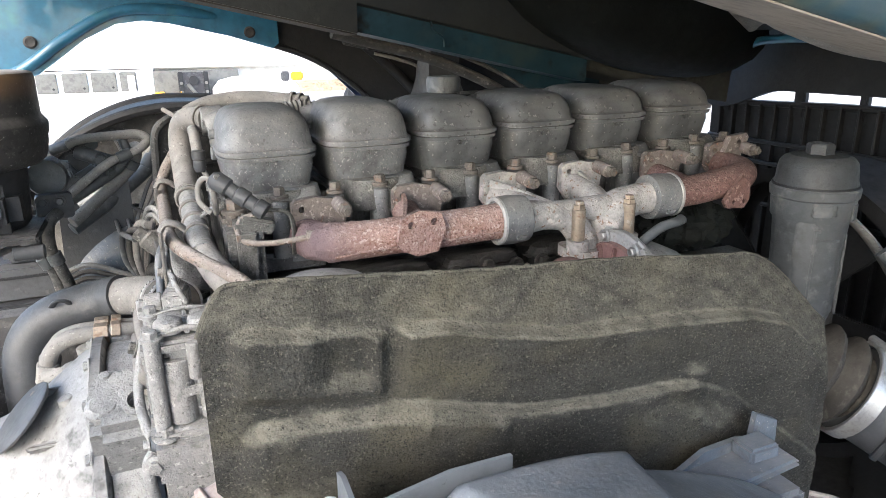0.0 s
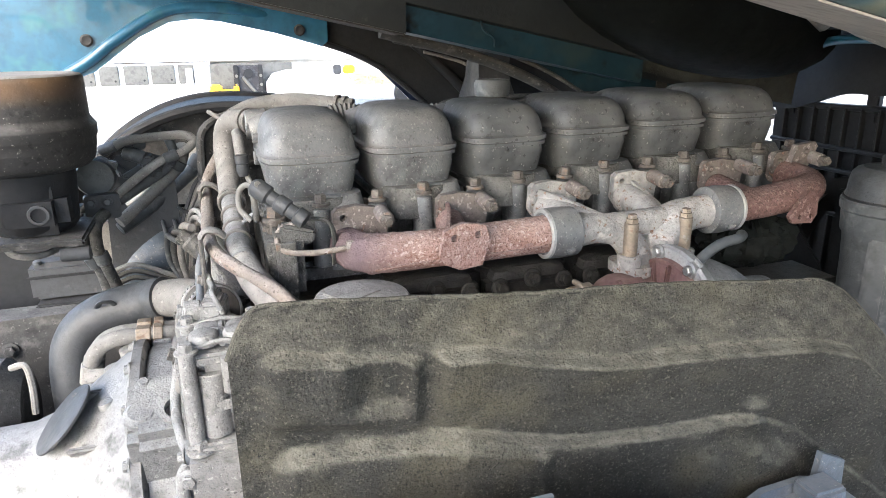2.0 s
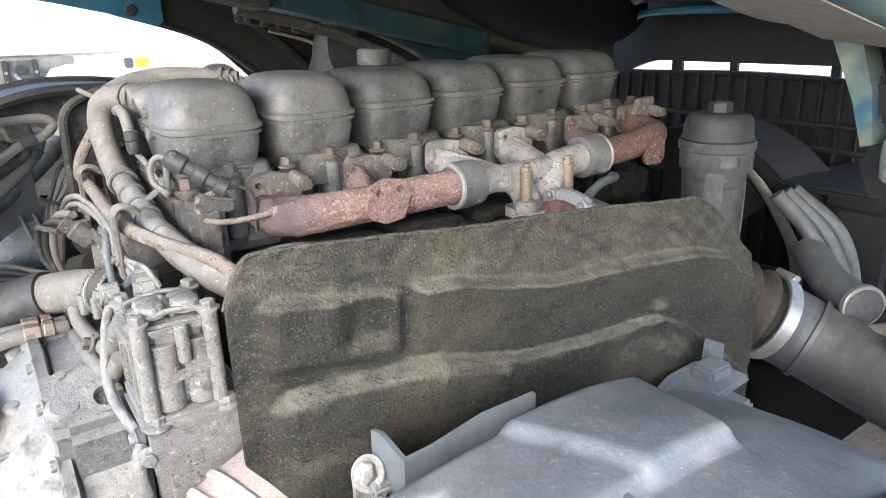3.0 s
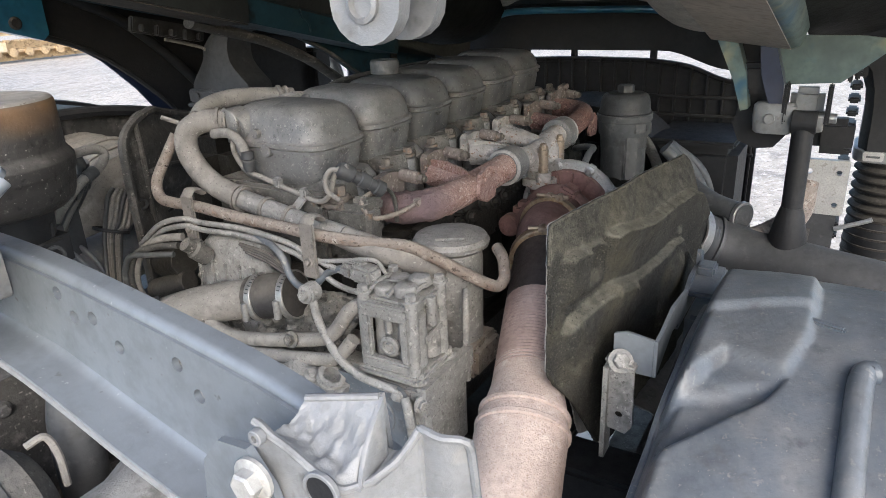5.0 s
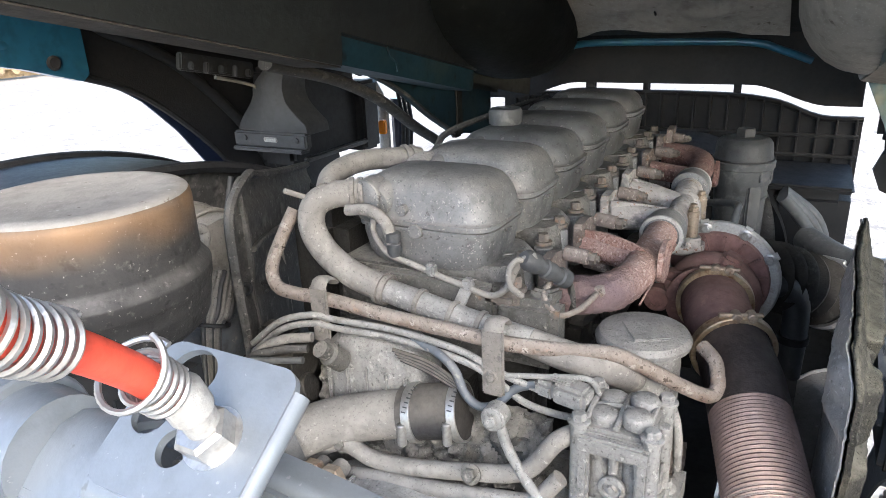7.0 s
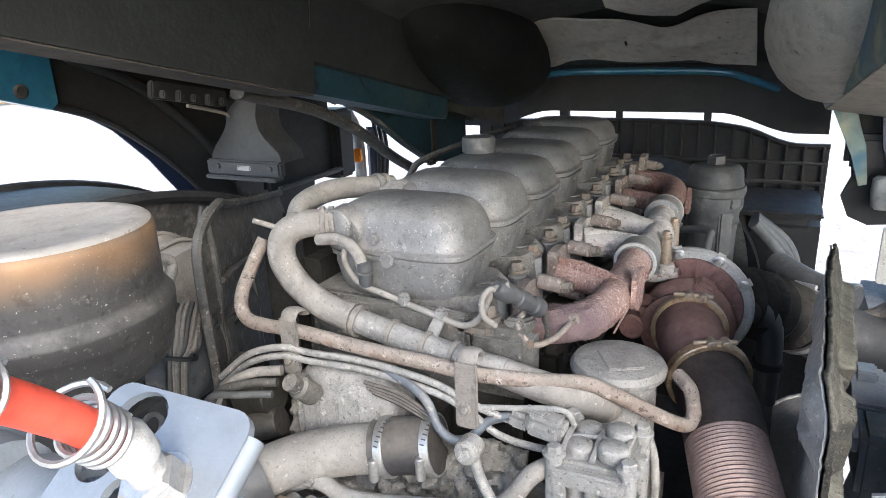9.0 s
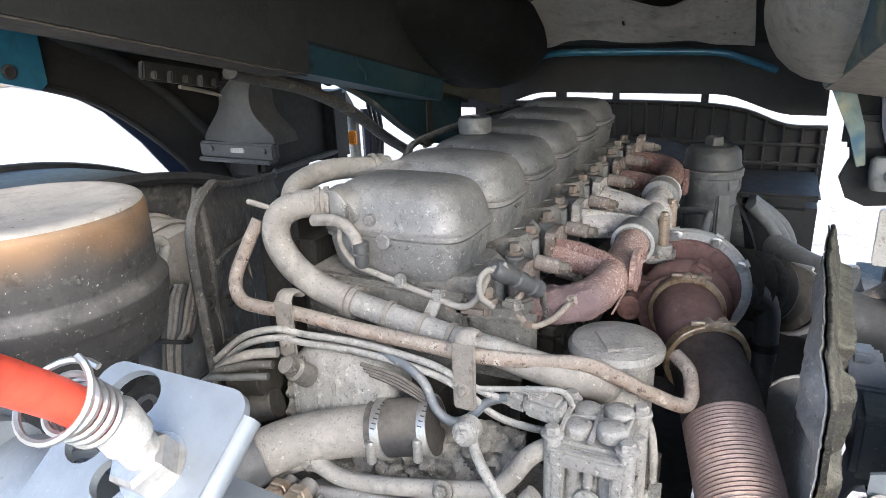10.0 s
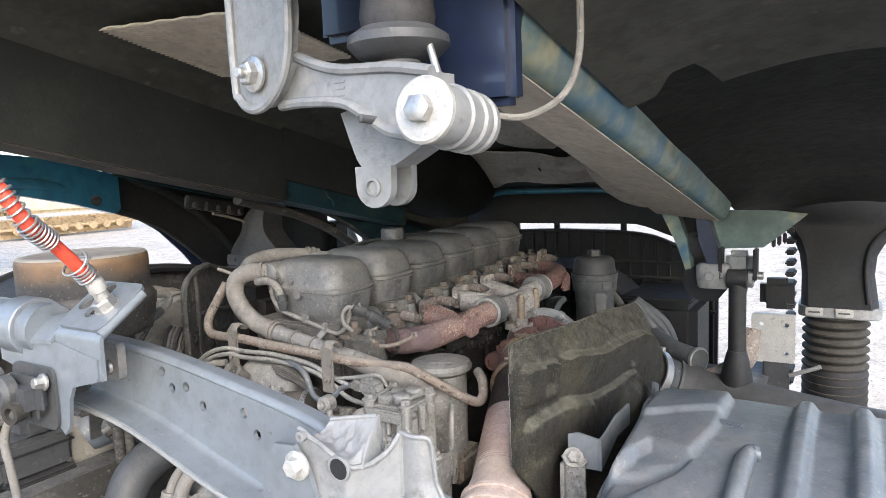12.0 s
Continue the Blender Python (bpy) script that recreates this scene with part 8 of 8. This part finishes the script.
def air_dryer():
    d = thing("air_dryer", (-0.28, 1.32, 1.15), "black air dryer with a dusty rust-banded cartridge", "air dryer")
    m = pose(-0.28, 1.32, 0)
    part("cartridge", lathe(B(), [(0.084, 1.462), (0.098, 1.466), (0.107, 1.474), (0.1105, 1.482), (0.1125, 1.494), (0.1135, 1.496), (0.1140, 1.499), (0.1150, 1.512), (0.1165, 1.514), (0.1175, 1.517), (0.1185, 1.530), (0.1185, 1.533), (0.113, 1.541), (0.1098, 1.546), (0.1095, 1.549), (0.1094, 1.600), (0.1093, 1.604), (0.1082, 1.610), (0.1045, 1.6135), (0.01, 1.6135)], m, 72), M_DRUM, d, "black cartridge stained with heat rust")
    part("lid", lathe(B(), [(0.1070, 1.6125), (0.1045, 1.6146), (0.098, 1.6160), (0.088, 1.6165), (0.086, 1.6157), (0.01, 1.6164)], m, 72), M_DRUMLID, d, "pale dusty cartridge top")
    bm = lathe(B(), [(0.060, 1.36), (0.068, 1.37), (0.072, 1.42), (0.075, 1.46)], m, 40)
    box(bm, (-0.27, 1.30, 1.40), (0.11, 0.12, 0.08), 0.02)
    part("valve_body", bm, M_BLACK, d)
    part("port_ring", ring(B(), (-0.255, 1.237, 1.40), (0, 1, 0), 0.014, 0.004, 0.0025, 20), M_PLASTIC, d)
    part("flange", box(B(), (-0.28, 1.31, 1.352), (0.17, 0.16, 0.012), 0.004), M_PANEL, d)
    part("tap", rod(B(), (-0.235, 1.24, 1.33), (-0.19, 1.24, 1.33), 0.012), M_PLASTIC, d)
    b = thing("valve_box", (-0.29, 1.57, 1.13), "dark grey bolted valve box on the frame", "valve box")
    part("box", box(B(), (-0.29, 1.58, 1.190), (0.15, 0.09, 0.085), 0.012), M_PLASTIC, b)
    part("upper_box", box(B(), (-0.275, 1.57, 1.285), (0.075, 0.07, 0.11), 0.012), M_PLASTIC, b)
    part("cap", lathe(B(), [(0.022, 0), (0.022, 0.016), (0.014, 0.022), (0.006, 0.022)], pose(-0.275, 1.56, 1.339), 20), M_FILTER, b)
    for x in (-0.345, -0.235):
        part("screw", lathe(B(), [(0.008, 0), (0.008, 0.006), (0.005, 0.008)], pose(x, 1.545, 1.231), 12), M_FILTER, b)
    part("seam", box(B(), (-0.29, 1.533, 1.205), (0.152, 0.004, 0.006), 0.001), M_BLACK, b)
    part("foot", box(B(), (-0.29, 1.56, 1.148), (0.13, 0.10, 0.012), 0.004), M_BLACK, b)
    part("hose", tube(B(), [(-0.33, 1.29, 1.36), (-0.31, 1.27, 1.33), (-0.27, 1.30, 1.318), (-0.25, 1.42, 1.31), (-0.255, 1.53, 1.30)], 0.006, 10, 6), M_HOSE, b)
    f = thing("light_bracket", (-0.10, 1.42, 1.2), "grey folded bracket beside the air dryer", "bracket")
    part("plate", plate(B(), [(-0.20, 1.20), (-0.19, 1.42), (-0.16, 1.45), (-0.10, 1.45), (-0.06, 1.40), (-0.06, 1.20)], 0.006, pose(0, 1.50, 0, 90, 0, 0), [(-0.13, 1.36, 0.03, 0.03)]), M_PLASTIC, f)


def pale_cables():
    c = thing("cable_loops", (-0.03, 1.46, 1.2), "loops of dusty pale cables beside the noise panel", "cables")
    for k in range(7):
        d = 0.0095 * k
        part("cable", tube(B(), [(0.000 + d, 1.470, 1.405 - 0.3 * d), (-0.020 + d, 1.462, 1.392 - 0.5 * d), (-0.036 + 0.8 * d, 1.455, 1.360 - 0.6 * d), (-0.050 + 0.6 * d, 1.450, 1.325), (-0.062 + 0.5 * d, 1.445, 1.27), (-0.070 + 0.4 * d, 1.445, 1.20)], 0.0042, 8, 6), M_HOSE if k % 3 else M_PLASTIC, c)
    part("tie", ring(B(), (-0.030, 1.456, 1.335), (0.4, 0, 1), 0.03, 0.006, 0.002, 20), M_BLACK, c)


def reservoir():
    r = thing("air_reservoir", (-0.45, 1.25, 0.9), "dark dusty air reservoir with a wire handle", "tank")
    part("tank", rod(B(), (-0.85, 1.30, 1.03), (-0.34, 1.30, 1.03), 0.10, seg=36, bev=0.03), M_PANEL, r)
    part("strap", ring(B(), (-0.42, 1.30, 1.03), (1, 0, 0), 0.102, 0.03, 0.003, 36), M_PLASTIC, r)
    part("handle", tube(B(), [(-0.35, 1.27, 1.13), (-0.325, 1.26, 1.135), (-0.318, 1.25, 1.10), (-0.32, 1.245, 1.05)], 0.006, 8, 5), M_HOSE, r)


def hose_cluster():
    """Hydraulic hoses beside the air dryer, with a clamp block."""
    h = thing("hose_cluster", (-0.13, 1.45, 1.15), "cluster of dusty hydraulic hoses with crimped fittings", "hoses")
    block = part("clamp_block", plate(B(), rounded(-0.030, -0.024, 0.030, 0.024, 0.008), 0.012, pose(-0.185, 1.395, 1.375, 100, 0, 10)), M_PLASTIC, h)
    for dx in (-0.015, 0.012):
        part("block_bolt", hexbolt(B(), (-0.185 + dx, 1.380, 1.383), (0, -1, 0.1), 0.007, 0.009), M_PLASTIC, block)
    runs = [
        [(-0.205, 1.39, 1.36), (-0.222, 1.385, 1.33), (-0.222, 1.385, 1.29), (-0.205, 1.39, 1.25), (-0.195, 1.40, 1.17)],
        [(-0.178, 1.38, 1.365), (-0.196, 1.365, 1.345), (-0.20, 1.365, 1.30), (-0.19, 1.37, 1.26), (-0.18, 1.39, 1.20), (-0.175, 1.40, 1.10)],
        [(-0.165, 1.40, 1.385), (-0.13, 1.42, 1.41), (-0.08, 1.43, 1.443), (-0.035, 1.44, 1.458), (-0.015, 1.45, 1.475), (-0.03, 1.45, 1.488), (-0.075, 1.45, 1.488), (-0.13, 1.45, 1.484), (-0.155, 1.45, 1.475)],
        [(-0.16, 1.41, 1.375), (-0.11, 1.45, 1.40), (-0.07, 1.46, 1.425), (-0.055, 1.46, 1.455), (-0.06, 1.46, 1.48)],
        [(-0.165, 1.43, 1.33), (-0.11, 1.47, 1.37), (-0.06, 1.49, 1.41), (-0.04, 1.49, 1.44), (-0.04, 1.48, 1.465)],
        [(-0.17, 1.46, 1.31), (-0.10, 1.50, 1.35), (-0.03, 1.53, 1.40), (0.0, 1.54, 1.44)],
    ]
    for k, run in enumerate(runs):
        r = (0.0105, 0.0105, 0.0085, 0.009, 0.0115, 0.013)[k]
        hz = part("hose", tube(B(), run, r, 12, 8), (M_PANEL, M_PANEL, M_HOSE, M_FILTER, M_HOSE, M_FILTER)[k], h)
        a, b = Vector(run[2]), Vector(run[3])
        part("crimp", rod(B(), a.lerp(b, 0.2), a.lerp(b, 0.75), r * 1.28), M_FILTER, hz)
    rnd = random.Random(8)
    for k in range(12):
        p = Vector((-0.20 + 0.15 * rnd.random(), 1.45 + 0.05 * rnd.random(), 1.42 + 0.06 * rnd.random()))
        q = p + Vector((rnd.uniform(-0.04, 0.04), -0.02, rnd.uniform(-0.02, 0.02)))
        bm = rod(B(), p, q, rnd.uniform(0.007, 0.015), seg=10)
        box(bm, q, (0.02, 0.02, 0.016), 0.003, (rnd.uniform(0, 40), 0, rnd.uniform(0, 90)))
        part("fitting", bm, M_FILTER, h, "dark push-in fitting")
    part("round_valve", lathe(B(), [(0.034, 0), (0.036, 0.01), (0.032, 0.03), (0.01, 0.032)], frame_of((-0.195, 1.44, 1.42), (0.1, -1, 0.1)), 28), M_FILTER, h)
    c = thing("cable_bundle", (-0.1, 1.45, 1.1), "bundle of black cables along the gearbox", "cables")
    for k in range(9):
        z = 1.205 - 0.011 * k
        part("cable", tube(B(), [(-0.20 + 0.008 * k, 1.45, z + 0.02), (-0.15, 1.44 + 0.004 * (k % 3), z + 0.035 - 0.004 * k), (-0.08, 1.42, z + 0.01), (-0.01, 1.41, z - 0.018), (0.05, 1.41, z - 0.03)], 0.0052, 8, 6), M_RUBBER if k % 3 else M_HOSE, c)
    d = thing("air_duct", (-0.1, 1.65, 1.15), "blue-grey plastic air duct with a flanged joint", "duct")
    part("duct", tube(B(), [(-0.18, 1.55, 1.195), (-0.15, 1.535, 1.212), (-0.08, 1.52, 1.245), (-0.02, 1.52, 1.26), (0.10, 1.53, 1.262)], [0.04, 0.050, 0.055, 0.052, 0.05], 28, 6), M_FENDER, d)
    for dx in (-0.012, 0.010):
        part("joint", ring(B(), (-0.068 + dx, 1.52, 1.254), (1, 0, 0.25), 0.061, 0.007, 0.006), M_FENDER, d)
    w = thing("dusty_cowl", (0.0, 1.66, 1.2), "dust-brown ribbed cowl over the far wheel", "cowl")
    def cowl(u, v):
        x, y = -0.26 + 0.52 * u, 1.56 + 0.20 * v
        z = 1.295 + 0.150 * step(u, 0.0, 0.72) - 0.06 * step(u, 0.75, 1.0) + 0.02 * v
        return x, y, z + 0.006 * math.sin(34 * v) * step(v, 0.3, 0.5) + 0.004 * noise.noise(Vector((9 * x, 9 * y, 0)))
    part("cowl", sheet(B(), cowl, 36, 50, 0.008, (0, 0, -1)), M_COWL, w)
    def apron(u, v):
        x = -0.26 + 0.52 * u
        return x, 1.562 - 0.01 * math.sin(3 * v), cowl(u, 0)[2] - 0.26 * v
    part("apron", sheet(B(), apron, 36, 20, 0.006, (0, 1, 0)), M_COWL, w)
    for k in range(3):
        part("strip", tube(B(), [(-0.2 + 0.46 * j / 8, 1.60 + 0.05 * k, cowl(0.115 + 0.885 * j / 8, 0.2 + 0.25 * k)[2] + 0.004) for j in range(9)], 0.007, 8, 3, flat=0.6), M_COWL, w, "raised rib")


def far_side():
    g = thing("mudguard", (0.0, 1.85, 1.1), "black far-side mudguard over the wheel", "mudguard")
    def arch(u, shrink=0.0):
        a = radians(8 + 150 * u)
        r = (0.72 if u > 0.547 else 0.45) - shrink
        return 0.05 + r * math.cos(math.pi - a), 1.03 + (0.485 - shrink) * math.sin(a)
    def guard(u, v):
        x, z = arch(u)
        return x, 1.72 + 0.34 * v, z
    part("shell", sheet(B(), guard, 48, 6, 0.012, (0, 0, -1)), M_BLACK, g)
    for k in range(5):
        (x0, z0), (x1, z1) = arch(0.14 + 0.14 * k, 0.02), arch(0.14 + 0.14 * k, 0.15)
        part("guard_rib", tube(B(), [(x0, 1.735, z0), ((x0 + x1) / 2, 1.732, (z0 + z1) / 2), (x1, 1.735, z1)], 0.006, 8, 3), M_PLASTIC, g)
    part("guard_wall", sheet(B(), lambda u, v: (arch(u, 0.16 * v)[0], 1.75, arch(u, 0.16 * v)[1]), 48, 4, 0.008, (0, 1, 0)), M_PANEL, g)
    for v in (0.0, 1.0):
        part("rim", tube(B(), [guard(k / 20, v) for k in range(21)], 0.012, 8, 3), M_BLACK, g)
    s = thing("side_noise_panel", (0.2, 1.5, 1.1), "dusty black moulded noise panel beside the engine", "panel")
    def panel(u, v):
        w = -0.10 + 1.30 * u
        x, y = 0.040 + 0.44 * w, 1.436 + 0.25 * w
        top = float(np.interp(w, (-0.10, -0.07, 0.04, 0.10, 0.29, 0.74, 1.2), (1.488, 1.505, 1.533, 1.537, 1.517, 1.471, 1.43)))
        z = top - v * (top - 1.05)
        n = 0.014 * (step(v, 0.05, 0.10) - step(v, 0.30, 0.36)) * step(u, 0.05, 0.12)
        n += 0.010 * step(v, 0.36, 0.44)
        return x - n * 0.4, y - n, z
    part("panel", sheet(B(), panel, 50, 40, 0.006, (-0.4, 1, 0)), M_PANEL, s)
    part("upright_bead", tube(B(), [panel(0.10, k / 8) for k in range(9)], 0.006, 8, 3), M_PANEL, s)
    part("long_bead", tube(B(), [Vector(panel(0.12 + 0.8 * k / 8, 0.22)) + Vector((0, -0.004, 0)) for k in range(9)], 0.005, 8, 3), M_PANEL, s)
    for u, v in ((0.05, 0.30), (0.20, 0.40)):
        part("snap_hole", ring(B(), Vector(panel(u, v)) + Vector((-0.002, -0.003, 0)), (0.4, 1, 0), 0.009, 0.004, 0.003, 20), M_BLACK, s)
    part("rolled_edge", tube(B(), [panel(0, 0.9), panel(0, 0.5), panel(0, 0.12), panel(0.03, 0), panel(0.2, 0), panel(0.3, 0), panel(0.6, 0), panel(1, 0)], 0.008, 8, 6), M_PANEL, s)
    d = thing("air_intake_duct", (0.85, 2.03, 1.37), "grey hook-shaped intake duct bracket on the far side", "duct")
    def hook(u, v):
        z = 1.665 - 0.217 * u
        left = 2.02 + 0.078 * step(u, 0.0, 0.45) + 0.074 * step(u, 0.45, 1.0)
        right = 1.944 + 0.045 * math.sin(math.pi * min(1.0, 1.15 * u)) - 0.028 * step(u, 0.55, 1.0)
        return 0.80 - 0.012 * math.sin(math.pi * v), left + (right - left) * v, z
    part("hook", sheet(B(), hook, 30, 10, 0.10, (1, 0, 0)), M_PLASTIC, d, "grey curved duct wall")
    part("foot", box(B(), (0.795, 2.043, 1.432), (0.03, 0.27, 0.045), 0.006), M_PLASTIC, d)
    part("foot_slot", box(B(), (0.779, 2.035, 1.434), (0.006, 0.05, 0.014), 0.003), M_WHITEMETAL, d)
    part("foot_lip", box(B(), (0.785, 2.043, 1.406), (0.04, 0.26, 0.012), 0.004), M_PLASTIC, d)
    for y in (1.94, 2.13):
        part("foot_screw", lathe(B(), [(0.008, 0), (0.008, 0.004), (0.004, 0.005)], frame_of((0.779, y, 1.436), (-1, 0, 0)), 14), M_PLASTIC, d)
    part("hood", tube(B(), [(0.92, 2.08, 1.66), (1.02, 2.08, 1.655), (1.14, 2.06, 1.63), (1.26, 2.04, 1.58)], 0.022, 12, 6), M_BLACK, d)
    b = thing("intake_box", (1.15, 2.1, 1.2), "black intake box behind the far wheel arch", "box")
    part("box", box(B(), (1.10, 2.15, 1.47), (0.36, 0.14, 0.30), 0.015), M_BLACK, b)
    part("end", box(B(), (1.32, 2.10, 1.42), (0.10, 0.10, 0.24), 0.012), M_BLACK, b)
    part("stay", box(B(), (1.12, 2.06, 1.335), (0.34, 0.02, 0.016), 0.004), M_PLASTIC, b)
    f = thing("door_pillar", (1.46, 2.1, 1.0), "white and blue step pillar with an amber reflector", "pillar")
    part("pillar", tube(B(), [(1.40, 2.10, 1.53), (1.45, 2.10, 1.46), (1.47, 2.10, 1.38), (1.47, 2.10, 1.15), (1.47, 2.1, 0.9)], 0.024, 10, 6, flat=0.6), M_WHITEMETAL, f)
    part("reflector", box(B(), (1.437, 2.085, 1.355), (0.02, 0.03, 0.05), 0.004), M_ORANGE, f, "amber reflector")
    part("inner_edge", tube(B(), [(1.53, 2.08, 1.45), (1.53, 2.08, 1.2), (1.53, 2.08, 0.9)], 0.02, 8, 4), M_NAVY, f)
    for k in range(3):
        part("cable", tube(B(), [(1.50 + 0.03 * k, 2.05, 1.48), (1.51 + 0.03 * k, 2.04, 1.35), (1.50 + 0.03 * k, 2.05, 1.2)], 0.008, 8, 5), M_BLACK, f)
    k = thing("cab_sill", (0.65, 2.2, 1.70), "petrol-blue folded sill under the cab side", "sill")
    part("sill", loft(B(), [[Vector((x, 2.2 + a, z + b)) for a, b in ((0, 0), (0.03, 0.004), (0.03, 0.05), (0, 0.046))] for x, z in ((0.36, 1.772), (0.62, 1.714), (0.93, 1.655))]), M_BLUE, k)
    part("lip", tube(B(), [(0.36, 2.198, 1.772), (0.62, 2.198, 1.714), (0.93, 2.198, 1.655)], 0.006, 8, 4), M_TEAL, k)
    w = thing("latch_rail", (0.7, 2.13, 1.6), "dark metal latch rail with clips under the cab side", "rail")
    part("rail", box(B(), (0.70, 2.12, 1.645), (0.26, 0.02, 0.045), 0.004, (0, 11, 0)), M_PLASTIC, w)
    for k in range(5):
        part("clip", box(B(), (0.60 + 0.05 * k, 2.10, 1.655 - 0.0095 * k), (0.02, 0.02, 0.02 + 0.01 * (k % 2)), 0.003, (0, 11, 0)), M_PLASTIC, w)
    part("wire", tube(B(), [(0.66, 2.09, 1.62), (0.74, 2.09, 1.60), (0.80, 2.08, 1.575), (0.82, 2.08, 1.52), (0.84, 2.07, 1.44)], 0.005, 8, 6), M_HOSE, w)


chassis()
rear_arm()
arm_casting()
lock_bracket()
spring_hose()
cab_suspension()
fender()
front_right()
radiator()
intake()
coolant_hose()
rusty_pipe()
injector_line()
valve_block()
canister()
big_pipe()
pump_body()
gearbox()
air_dryer()
reservoir()
pale_cables()
hose_cluster()
far_side()
